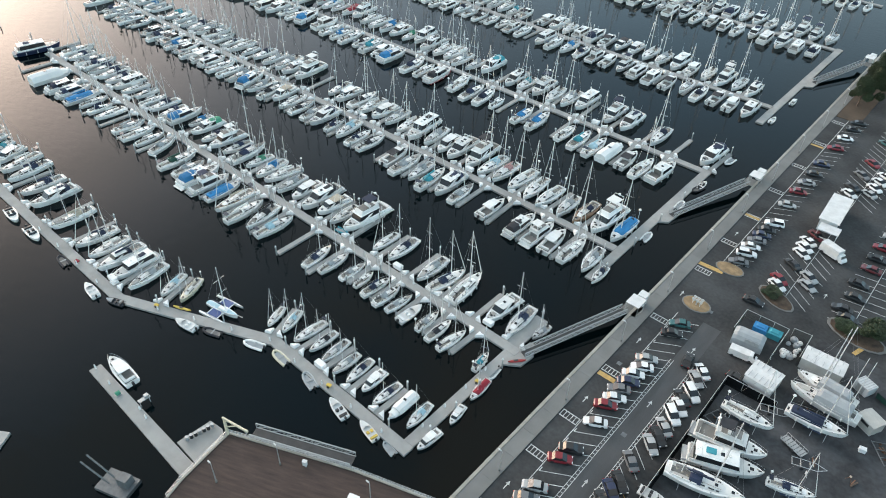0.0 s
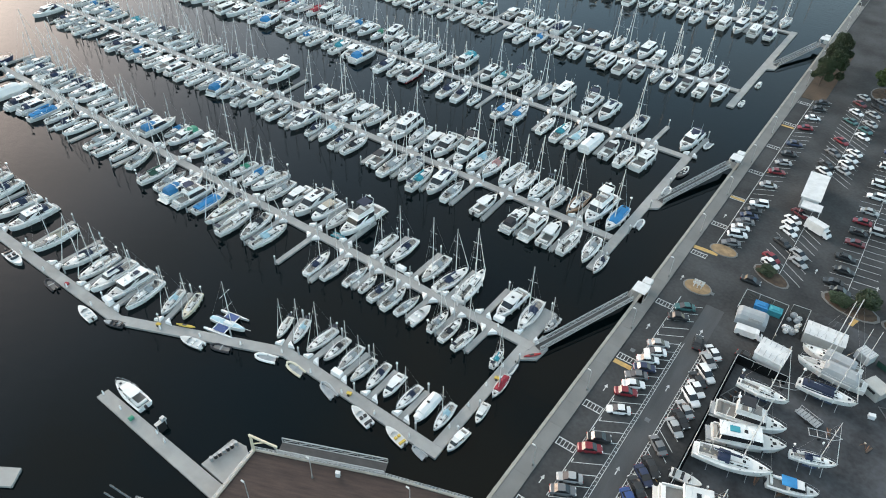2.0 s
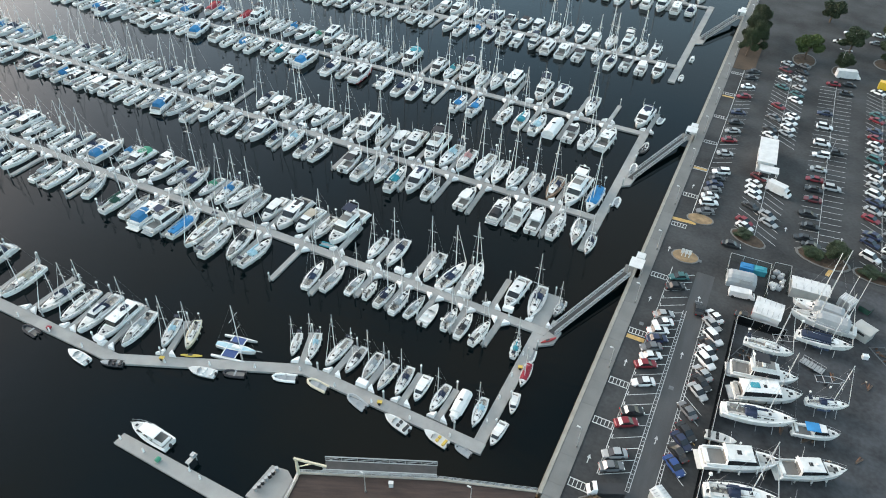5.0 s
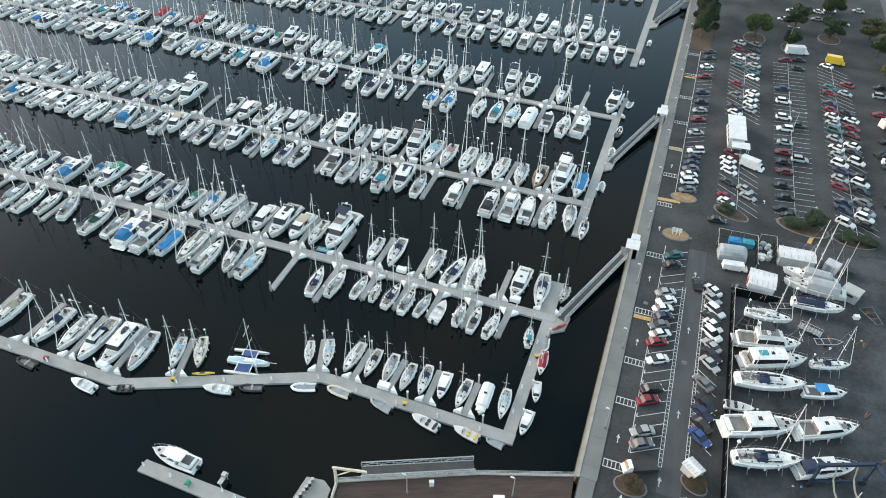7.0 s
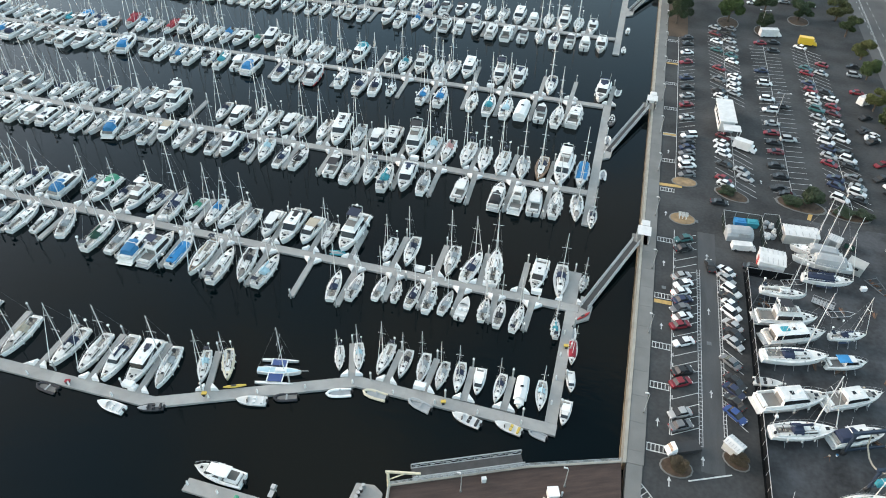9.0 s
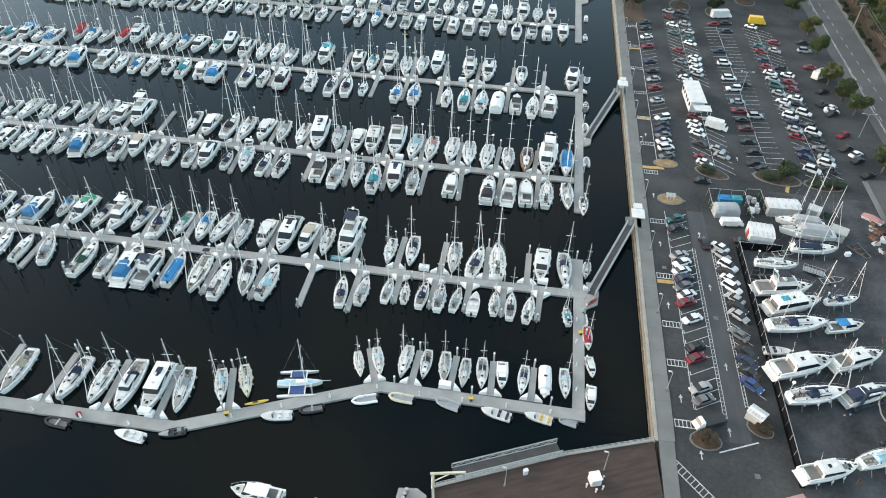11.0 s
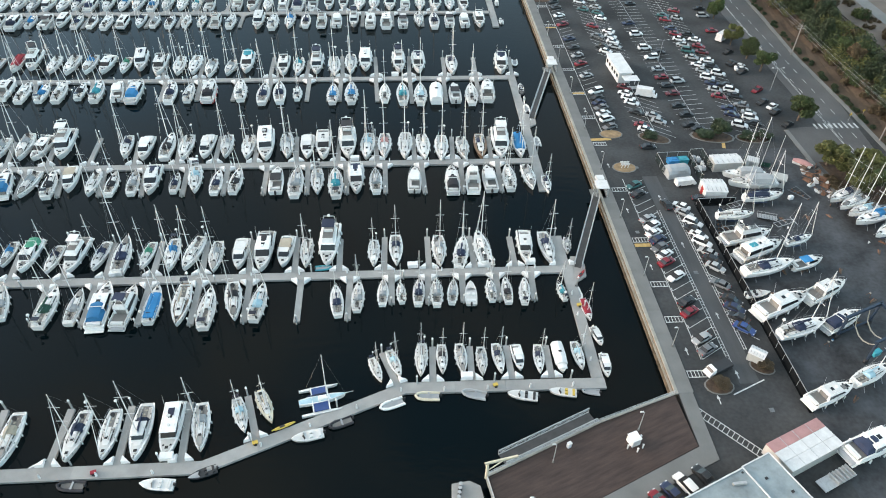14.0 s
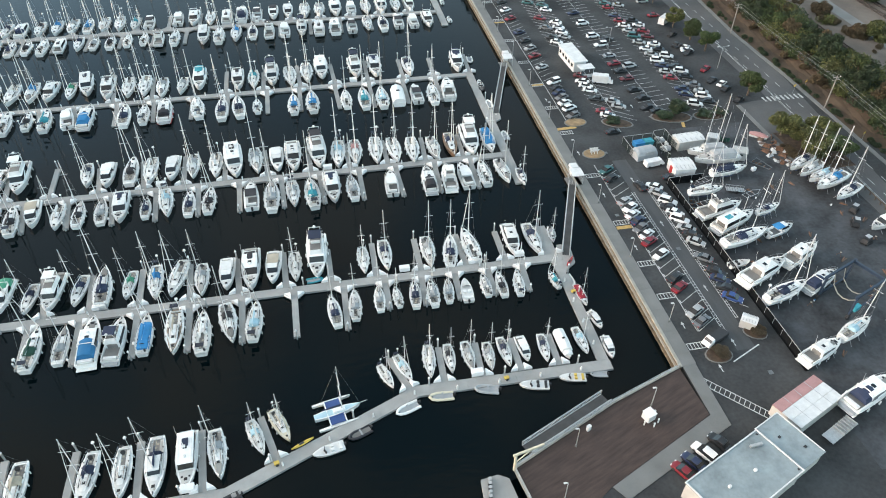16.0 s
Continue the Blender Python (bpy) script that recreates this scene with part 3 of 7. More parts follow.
        if v in (1, 2):
            part("stowed_dinghy", loft(B(), [[(-0.53 * L + a, yy, 0.42), (-0.53 * L + a * 0.7, yy, 0.8), (-0.53 * L - a * 0.7, yy, 0.8), (-0.53 * L - a, yy, 0.42)] for yy, a in ((-W * 0.36, 0.45), (W * 0.2, 0.5), (W * 0.36, 0.15))]), CANVAS["grey"], root)
        part("aft_cockpit", dark, COCKPIT, root)
        part("seat", seats, CUSHION if v % 2 else CANVAS["white"], root)
        fitted("deck_gear", [(white, GELCOAT), (black, BLACK), (glass, GLASS), (rope, ROPE)], root)
        if style == "fly":
            fb = part("flybridge", house(B(), h0 - 0.02 * L, h1 - rake - 0.02 * L, W * 0.66, top + 0.1, top + 0.75, 0.4), GELCOAT, root)
            part("bridge_floor", box(B(), ((h0 + h1 - rake) / 2 - 0.15, 0, top + 0.77), ((h1 - rake - h0) * 0.72, W * 0.48, 0.04)), COCKPIT, fb)
            bm = box(B(), ((h0 + h1 - rake) / 2 - 0.5, 0, top + 0.95), (0.5, W * 0.42, 0.45))
            part("bench", bm, CANVAS["white"], fb)
            part("bimini", box(B(), (h0 + 0.10 * L, 0, top + 2.35), (0.22 * L, W * 0.6, 0.1), 0, (0.9, 0.9)), CANVAS[cc], root)
            bm = B()
            for sx in (0.01, 0.19):
                for sy in (-1, 1):
                    rod(bm, (h0 + sx * L, sy * W * 0.28, top + 0.5), (h0 + sx * L, sy * W * 0.28, top + 2.32), 0.03, n=4)
            part("bimini_frame", bm, STEEL, root)
            bm = rod(B(), (h0, -W * 0.3, top + 0.6), (h0 - 0.4, -W * 0.26, top + 2.7), 0.06, n=4)
            rod(bm, (h0, W * 0.3, top + 0.6), (h0 - 0.4, W * 0.26, top + 2.7), 0.06, n=4)
            rod(bm, (h0 - 0.4, -W * 0.27, top + 2.7), (h0 - 0.4, W * 0.27, top + 2.7), 0.08, n=4)
            rod(bm, (h0 - 0.4, 0, top + 2.7), (h0 - 0.4, 0, top + 3.0), 0.28, n=8)
            part("radar_arch", bm, GELCOAT, root)
        elif style == "motor":
            if c in CANVAS or v in (1, 2):
                part("cockpit_canopy", tent(-0.42 * L if c in CANVAS else -0.34 * L, h0 + 0.14 * L, W * 0.78, z + 0.25, 1.55 if c in CANVAS else 1.35), CANVAS[cc], root, cc + " canvas canopy over the cockpit", True)
            bm = rod(B(), (h0 + 0.4, -W * 0.36, z + 0.3), (h0 - 0.2, -W * 0.3, z + 2.0), 0.08, n=4)
            rod(bm, (h0 + 0.4, W * 0.36, z + 0.3), (h0 - 0.2, W * 0.3, z + 2.0), 0.08, n=4)
            rod(bm, (h0 - 0.2, -W * 0.31, z + 2.0), (h0 - 0.2, W * 0.31, z + 2.0), 0.1, n=4)
            part("radar_arch", bm, GELCOAT, root)
        else:
            bm = rod(B(), (-0.1 * L, 0, top), (-0.1 * L, 0, top + 2.2), 0.06, n=5)
            box(bm, (-0.1 * L + 0.1, 0, top + 1.2), (0.5, 0.7, 0.12))
            part("signal_mast", bm, GELCOAT, root)
            part("roof_locker", box(B(), (-0.22 * L, 0, top + 0.2), (1.6, 1.1, 0.25)), CANVAS[cc], root)
        part("deck_hatch", box(B(), (0.34 * L, 0, free * 1.12 + 0.08), (0.6, 0.6, 0.08)), GLASS, root)
        far or part("swim_platform", box(B(), (-0.53 * L, 0, 0.32), (0.07 * L, W * 0.86, 0.1)), DECK, root)
    if not far:
        part("bow_rail", rail_mesh(L, W, free, "motor", 0.45, 0.985, 0.65, 7, 0.022), STEEL, root)


def covered_boat(root, c, v, far, L=8.0):
    W = L * 0.36
    part("hull", hull_mesh(L, W, 0.9, "motor"), GELCOAT, root, smooth=True)
    part("deck", deck_mesh(L, W, 0.9, "motor"), DECK, root)
    part("canvas_cover", tent(-0.49 * L, 0.25 * L, W * 0.95, 0.8, 1.3), CANVAS["white"], root)
    part("bow_cover", tent(0.2 * L, 0.4 * L, W * 0.7, 0.85, 0.6), CANVAS["white"], root)
    part("window_patch", box(B(), (-0.1 * L, 0, 2.12), (0.5, 0.7, 0.05)), GLASS, root)


def runabout(root, c, v, far, L=5.5):
    W = L * 0.38
    part("hull", hull_mesh(L, W, 0.62, "motor", 0.3), HULLS["dark"] if c == "dark" else GELCOAT, root, smooth=True)
    part("foredeck", deck_mesh(L, W, 0.62, "motor", 0.12, 0.49), CANVAS["grey"] if c == "dark" else DECK, root)
    part("cockpit_floor", deck_mesh(L, W, 0.62, "motor", -0.46, 0.12, 0.22, 0.85), DECK if c != "yellow" else CANVAS["tan"], root)
    part("gunwale", rail_mesh(L, W, 0.56, "motor", 0.0, 0.7, 0.07, 6, 0.06), HULLS["dark"] if c == "dark" else GELCOAT, root)
    bm = box(B(), (-0.12 * L, W * 0.2, 0.75), (0.5, 0.5, 0.5))
    box(bm, (-0.12 * L, -W * 0.2, 0.75), (0.5, 0.5, 0.5))
    box(bm, (-0.38 * L, 0, 0.7), (0.45, W * 0.7, 0.4))
    part("seating", bm, CANVAS["yellow"] if c == "yellow" else BLACK if v % 2 else CANVAS["white"], root)
    part("windscreen", loft(B(), [[(0.10 * L, -W * 0.36, 0.66), (0.16 * L, 0, 0.7), (0.10 * L, W * 0.36, 0.66)], [(0.06 * L, -W * 0.33, 1.05), (0.11 * L, 0, 1.1), (0.06 * L, W * 0.33, 1.05)]], False, False), GLASS, root)
    part("outboard", box(box(B(), (-0.53 * L, 0, 0.8), (0.45, 0.36, 0.5), 0, (0.75, 0.8)), (-0.52 * L, 0, 0.2), (0.18, 0.14, 0.9)), BLACK, root)


def tender(root, c, v, far, L=3.6):
    W = L * 0.46
    m = CANVAS[c] if c in CANVAS else HULLS.get(c, CANVAS["white"])
    pts = [(-0.5, 0.36), (-0.1, 0.38), (0.2, 0.36), (0.38, 0.24), (0.48, 0.0), (0.38, -0.24), (0.2, -0.36), (-0.1, -0.38), (-0.5, -0.36)]
    rings = []
    for i, (u, w) in enumerate(pts):
        a, b = pts[max(0, i - 1)], pts[min(len(pts) - 1, i + 1)]
        d = Vector(((b[0] - a[0]) * L, (b[1] - a[1]) * W, 0)).normalized()
        nrm = Vector((-d.y, d.x, 0))
        cpt = Vector((u * L, w * W, 0.22 + 0.2 * max(0, u)))
        rings.append([cpt + nrm * 0.21 * math.cos(k * math.tau / 7) + Vector((0, 0, 0.21 * math.sin(k * math.tau / 7))) for k in range(7)])
    part("tube", loft(B(), rings), m, root, smooth=True)
    part("floor", box(B(), (-0.06 * L, 0, 0.2), (0.82 * L, 0.66 * W, 0.08)), COCKPIT if c == "dark" else CANVAS["grey"], root)
    part("thwart", box(B(), (-0.05 * L, 0, 0.38), (0.26, 0.66 * W, 0.06)), CANVAS["grey"], root)
    part("outboard", box(box(B(), (-0.54 * L, 0, 0.6), (0.32, 0.28, 0.4), 0, (0.75, 0.8)), (-0.53 * L, 0, 0.15), (0.12, 0.1, 0.7)), BLACK, root)


def trimaran(root, c, v, far, L=8.5):
    for sy in (-1, 1):
        f = part("float_hull", hull_mesh(L * 0.85, 0.55, 0.6, "sail"), GELCOAT, root, smooth=True)
        f.location = (-0.05 * L, sy * 2.75, 0)
    part("main_hull", hull_mesh(L, 1.7, 0.95, "sail"), GELCOAT, root, smooth=True)
    part("deck", deck_mesh(L, 1.7, 0.95, "sail"), CANVAS["sky"], root)
    for x in (-0.22 * L, 0.12 * L):
        part("crossbeam", rod(B(), (x, -2.8, 0.85), (x, 2.8, 0.85), 0.12, n=6), GELCOAT, root)
    for sy in (-1, 1):
        part("netting", box(B(), (-0.05 * L, sy * 1.65, 0.82), (0.34 * L, 1.9, 0.03)), CARS["blue"], root, "dark blue trampoline netting")
    part("cabin", house(B(), -0.1 * L, 0.2 * L, 1.1, 0.9, 1.3, 0.7), GELCOAT, root)
    part("bowsprit", rod(B(), (0.45 * L, 0, 1.1), (0.66 * L, 0, 1.2), 0.06, n=5), ALU, root)
    mast_parts(root, 0.1 * L, 1.2, 11.5, 3.6, "navy", L, 5.0)


KINDS = {
    "sail": (sail_boat, 10.0, {}, "sailboat"), "dayboat": (sail_boat, 7.0, {"L": 7.0, "free": 0.8, "small": True}, "sailboat"),
    "ketch": (sail_boat, 12.5, {"L": 12.5, "free": 1.3, "masts": 2}, "sailboat"), "tarped": (sail_boat, 12.0, {"L": 12.0, "free": 1.2, "masts": 2}, "sailboat"),
    "motor": (motor_boat, 11.0, {"style": "motor"}, "motorboat"), "fly": (motor_boat, 12.0, {"L": 12.0, "style": "fly"}, "motor yacht"),
    "trawler": (motor_boat, 12.0, {"L": 12.0, "style": "trawler"}, "motor yacht"), "cabin": (motor_boat, 8.0, {"L": 8.0, "style": "cabin"}, "motorboat"),
    "pilot": (sail_boat, 11.0, {"L": 11.0, "free": 1.2}, "sailboat"), "covered": (covered_boat, 8.0, {}, "motorboat"),
    "runabout": (runabout, 5.5, {}, "motorboat"), "tender": (tender, 3.6, {}, "dinghy"), "trimaran": (trimaran, 8.5, {}, "trimaran"),
}
WORDS = {"sail": "white sloop with a bare mast", "dayboat": "small white sailboat with bare mast", "ketch": "large white two-masted ketch", "tarped": "white two-masted sailboat under grey tarpaulin",
         "motor": "white canopied motor cruiser", "fly": "white flybridge motor yacht", "trawler": "long white motor yacht", "cabin": "white cabin cruiser with open cockpit",
         "pilot": "white pilothouse sloop with dark windows", "covered": "motorboat under a white canvas cover", "runabout": "open outboard runabout", "tender": "small inflatable outboard dinghy",
         "trimaran": "white trimaran with dark blue netting"}
TONE = {"bluecover": "and blue cover", "navycover": "and navy cover", "wood": "and wooden decks", "brown": "and varnished hull", "cream": "and cream hull", "redhull": "and red stripe", "navyhull": "and dark blue hull"}
MADE = {}
COUNT = [0]


def boat(code, x, y, rz, length, z=WATERZ, where="at a dock", group="moored boats", far=False):
    """Puts one boat: the first of its sort is built, the next are copies of it at their own length."""
    kind, _, c = code.partition(".")
    fn, L0, kw, cat = KINDS[kind]
    COUNT[0] += 1
    v = (COUNT[0] * 7 + int(abs(x) * 10)) % 4
    if kind in ("trimaran", "tender", "covered"):
        v = 0
    cap = {"sail": 12.5, "cabin": 10.5, "fly": 14.5, "trawler": 14.5, "motor": 13, "tender": 4.6, "runabout": 6.8, "dayboat": 8.0}.get(kind, 14)
    length = min(cap, max(length, 3.0))
    m = at(x, y, z, rz + ((COUNT[0] * 37) % 5 - 2) * 0.6, length / L0)
    key = (code, v, far)
    if key in MADE:
        ob = copy_thing(MADE[key], m @ Matrix.Scale(1 / MADE[key].scale.x, 4))
        ob["group"] = group
    else:
        name = {"dinghy": "dinghy", "motor yacht": "motor_yacht"}.get(cat, cat)
        ob = thing(name, m, "", cat, group)
        fn(ob, c, v, far, **kw)
        if kind == "pilot":
            part("pilothouse", house(B(), -1.2, 2.4, 2.3, 1.1, 2.3, 0.9), GELCOAT, ob)
            part("pilothouse_glazing", window_band(-1.2, 2.4, 2.3, 1.1, 2.3, 0.9, 0.1, 0.45, 0.9, 3), GLASS, ob)
        if kind == "tarped":
            part("tarpaulin", tent(-4.5, 1.5, 3.3, 1.2, 1.7), CANVAS["grey"], ob, "grey tarpaulin")
        MADE[key] = ob
    tone = TONE.get(c) or (("and %s canvas" % {"dark": "black", "pine": "green", "sky": "pale"}.get(c, c)) if c in CANVAS else "")
    ob["label"] = " ".join(w for w in (WORDS[kind], tone, where) if w)
    return ob

# ---- floating docks ----
def run(bm, a, b, w, z0=DECKZ - 0.9, z1=DECKZ):
    a, b = Vector(a), Vector(b)
    d = (b - a).normalized()
    n = Vector((-d.y, d.x)) * w / 2
    return slab(bm, [tuple(a - n), tuple(b - n), tuple(b + n), tuple(a + n)], z0, z1)


def dock(name, pts, w, label):
    """A main walk of concrete floats laid end to end along pts."""
    root = tagged(new(name), label, "dock", kind="structure")
    for a, b in zip(pts, pts[1:]):
        a, b = Vector(a), Vector(b)
        n = max(1, round((b - a).length / 10.0))
        d = (b - a).normalized() * 0.012
        for i in range(n):
            part("float_slab", run(B(), a + (b - a) * i / n + d, a + (b - a) * (i + 1) / n - d, w), DOCK, root)
    return root


def corner_box():
    """The three-cornered white locker in the angle of a finger."""
    bm = B()
    lo = [bm.verts.new(p) for p in ((0, 0, 0), (1.5, 0, 0), (0, 1.5, 0))]
    hi = [bm.verts.new(p) for p in ((0.05, 0.05, 0.8), (1.3, 0.05, 0.65), (0.05, 1.3, 0.65))]
    for f in ((lo[2], lo[1], lo[0]), hi, (lo[0], lo[1], hi[1], hi[0]), (lo[1], lo[2], hi[2], hi[1]), (lo[2], lo[0], hi[0], hi[2])):
        bm.faces.new(f)
    return bm


LOCKER = None
PILE = None
PED = None


def locker(x, y, rz):
    global LOCKER
    if LOCKER is None:
        LOCKER = tagged(part("dock_box", corner_box(), BOXWHITE), "white fibreglass three-cornered dock box", "dock box", "dock boxes")
        LOCKER.matrix_basis = at(x, y, DECKZ, rz)
    else:
        copy_thing(LOCKER, at(x, y, DECKZ, rz))


def capped(name, lower, upper, m_low, m_up):
    """One mesh with a cap of another material."""
    n = len(lower.faces)
    low, me_up = part(name, lower, m_low), None
    upper_me = bpy.data.meshes.new("cap")
    upper.to_mesh(upper_me)
    upper.free()
    bm = bmesh.new()
    bm.from_mesh(low.data)
    bm.from_mesh(upper_me)
    bm.faces.ensure_lookup_table()
    for i, f in enumerate(bm.faces):
        f.material_index = int(i >= n)
    bm.to_mesh(low.data)
    bm.free()
    bpy.data.meshes.remove(upper_me)
    low.data.materials.append(m_up)
    return low


def pile(x, y):
    """A steel pile with a white cone on top."""
    global PILE
    if PILE is None:
        PILE = tagged(capped("mooring_post", rod(B(), (0, 0, -3.5), (0, 0, 2.0), 0.17, n=8), rod(B(), (0, 0, 1.98), (0, 0, 2.45), 0.24, 0.03, n=8), GALV, BOXWHITE), "grey round mooring pile with a white pointed cap", "pile", "mooring piles")
        PILE.matrix_basis = at(x, y, DECKZ)
    else:
        copy_thing(PILE, at(x, y, DECKZ))


def pedestal(x, y):
    global PED
    if PED is None:
        PED = tagged(capped("power_pedestal", box(B(), (0, 0, 0.45), (0.3, 0.26, 0.9), 0, (0.85, 0.85)), rod(B(), (0, 0, 0.88), (0, 0, 1.1), 0.17, 0.1, 7), BOXWHITE, WHITEPAINT), "short white electric pedestal on the dock", "pedestal", "dock pedestals")
        PED.matrix_basis = at(x, y, DECKZ)
    else:
        copy_thing(PED, at(x, y, DECKZ))


FINGER_WORDS = "narrow grey concrete finger of the floating dock"


def finger(x0, y0, x1, y1, w=1.25, boxes=True, piled=True):
    """A finger from its tip (x0, y0) to its root at the main walk, with gussets."""
    a, b = Vector((x0, y0)), Vector((x1, y1))
    d = (b - a).normalized()
    n = Vector((-d.y, d.x))
    bm = run(B(), a, b - d * 0.02, w)
    for sgn in (1, -1):
        pts = [b + n * sgn * w / 2, b + n * sgn * (w / 2 + 1.5), b - d * 1.5 + n * sgn * w / 2]
        if sgn < 0:
            pts = pts[::-1]
        slab(bm, [tuple(p) for p in pts][::-1], DECKZ - 0.4, DECKZ - 0.004)
    ob = tagged(part("dock_finger", bm, DOCK), FINGER_WORDS, "dock", "dock fingers", "structure")
    if boxes:
        ang = math.degrees(math.atan2(-d.y, -d.x))
        p = b + n * (w / 2 + 0.06) - d * 0.1
        q = b - n * (w / 2 + 0.06) - d * 0.1
        locker(p.x, p.y, math.degrees(math.atan2(n.y, n.x)))
        locker(q.x, q.y, ang)
    if piled:
        t = a - d * 0.25
        pile(t.x, t.y)
    return ob


DOCK_A_BERTHS = [
    ('sail.tan', -153.7, 43.1, -89, 10.8), ('sail.navy', -142.7, 43.3, -93, 10.3), ('sail', -137.2, 43.4, -89, 10.1), ('pilot', -131.8, 43.5, -86, 11.6),
    ('trawler', -126.8, 43.7, -87, 11.1), ('sail', -121.8, 44.1, -83, 10.2), ('sail.sky', -115.4, 46.3, -70, 7.9), ('sail.cream', -111.3, 48.0, -66, 7.9),
    ('sail', -91.6, 55.5, -69, 6.2), ('sail.sky', -88.1, 56.8, -71, 7.0), ('sail', -83.0, 57.5, -95, 8.1), ('sail.dark', -79.0, 57.5, -90, 7.3),
    ('sail', -75.3, 57.4, -88, 7.6), ('sail', -71.4, 56.7, -90, 7.1), ('sail', -68.1, 57.2, -86, 7.5), ('cabin', -64.3, 57.3, -88, 6.4),
    ('sail', -60.3, 56.8, -93, 7.1), ('covered', -56.2, 56.8, -89, 7.1), ('sail.sky', -52.5, 57.3, -85, 7.1),
]
DOCK_A_WEST = [
    ('motor', -165.5, 44.0, -88, 11.6), ('sail', -172.3, 44.4, -92, 11.4), ('sail.navy', -181.4, 45.0, -81, 11.9), ('sail', -187.0, 45.3, -80, 11.5),
    ('cabin', -193.1, 45.0, -66, 9.2), ('sail.teal', -198.0, 44.6, -64, 8.8), ('sail', -203.7, 44.6, -73, 9.0),
]
DOCK_A_ALONGSIDE = [
    ('tender.dark', -140.7, 34.1, 176, 4.5), ('runabout', -126.9, 33.6, 174, 5.7), ('runabout.dark', -119.9, 35.3, -158, 4.6), ('runabout', -103.3, 41.6, -168, 5.6),
    ('tender.dark', -97.7, 44.1, -160, 4.3), ('tender', -88.7, 47.7, -159, 4.7), ('tender.cream', -82.2, 49.2, 176, 4.6), ('tender.grey', -73.6, 49.3, 166, 4.6),
    ('runabout', -64.7, 48.5, 168, 5.6), ('runabout.yellow', -57.1, 48.9, 168, 5.1), ('tender.grey', -51.8, 48.9, 169, 3.3), ('cabin', -47.6, 62.2, -81, 5.0),
    ('cabin', -47.7, 54.7, -92, 5.7), ('sail.red', -48.2, 69.5, -86, 6.4), ('tender', -48.8, 74.6, -84, 3.5), ('tender', -147.6, 37.8, -146, 1.3),
]
DOCK_A_ALONGSIDE_WEST = [
    ('runabout', -127.6, 33.6, -12, 6.5), ('tender.dark', -142.3, 33.9, -8, 5.1), ('runabout', -154.9, 33.8, -3, 6.8), ('runabout', -165.6, 33.7, -5, 7.7),
]
DOCK_B_NORTH_1 = [
    ('sail.blue', -172.9, 91.3, -89, 8.3), ('motor.green', -168.1, 90.4, -93, 10.5), ('sail', -162.5, 89.2, -93, 9.0), ('fly', -158.0, 90.2, -93, 11.4),
    ('sail', -152.7, 89.9, -94, 9.4), ('sail.navy', -147.8, 90.0, 94, 12.8), ('sail.green', -142.5, 89.8, -96, 8.7), ('sail.blue', -137.1, 89.6, -86, 10.7),
    ('sail', -132.6, 90.0, -101, 11.3), ('sail', -127.4, 88.7, -87, 10.1), ('cabin', -122.1, 89.4, -90, 9.8), ('motor', -117.0, 89.8, -91, 12.7),
    ('cabin.tan', -112.2, 89.8, -93, 10.0), ('sail', -107.5, 89.2, -90, 9.5), ('fly', -102.6, 91.6, -91, 14.0), ('sail', -92.5, 88.6, -90, 8.6),
    ('sail', -87.5, 89.4, -90, 10.2), ('sail', -77.8, 88.8, -89, 10.3), ('sail.navy', -72.8, 88.3, 79, 10.7), ('sail', -68.1, 89.4, 96, 11.9),
]
DOCK_B_NORTH_2 = [
    ('motor', -58.2, 89.4, -93, 10.5), ('sail', -53.2, 88.9, -88, 10.9), ('dayboat', -48.3, 89.8, -96, 5.6),
]
DOCK_B_SOUTH_1 = [
    ('sail', -168.4, 76.3, 107, 10.5), ('sail.pine', -158.4, 74.5, 90, 11.4), ('sail', -153.0, 74.5, 91, 9.9), ('motor.blue', -147.6, 74.4, 91, 12.6),
    ('fly', -142.7, 74.1, 87, 11.5), ('sail.bluecover', -137.4, 74.6, 90, 10.8), ('sail.wood', -131.7, 74.0, -87, 12.0), ('sail', -126.2, 73.0, 91, 11.6),
    ('sail.dark', -121.2, 74.6, -81, 11.3), ('sail.sky', -116.0, 74.3, 86, 10.8), ('sail', -100.0, 74.1, 96, 9.1), ('sail.grey', -95.6, 75.2, 89, 8.7),
    ('sail', -90.4, 76.2, 88, 7.6), ('dayboat', -86.6, 76.0, 92, 6.1), ('dayboat', -82.8, 76.0, 86, 8.0), ('dayboat', -79.1, 75.7, 88, 8.1),
    ('sail', -75.6, 75.9, 84, 7.3), ('runabout', -71.8, 75.3, 87, 8.0), ('dayboat.grey', -67.5, 76.1, 89, 6.9), ('sail.dark', -64.1, 75.8, 90, 7.8),
]
DOCK_B_SOUTH_2 = [
    ('sail', -60.3, 75.5, 82, 7.8), ('dayboat.teal', -52.4, 75.2, 99, 5.7),
]
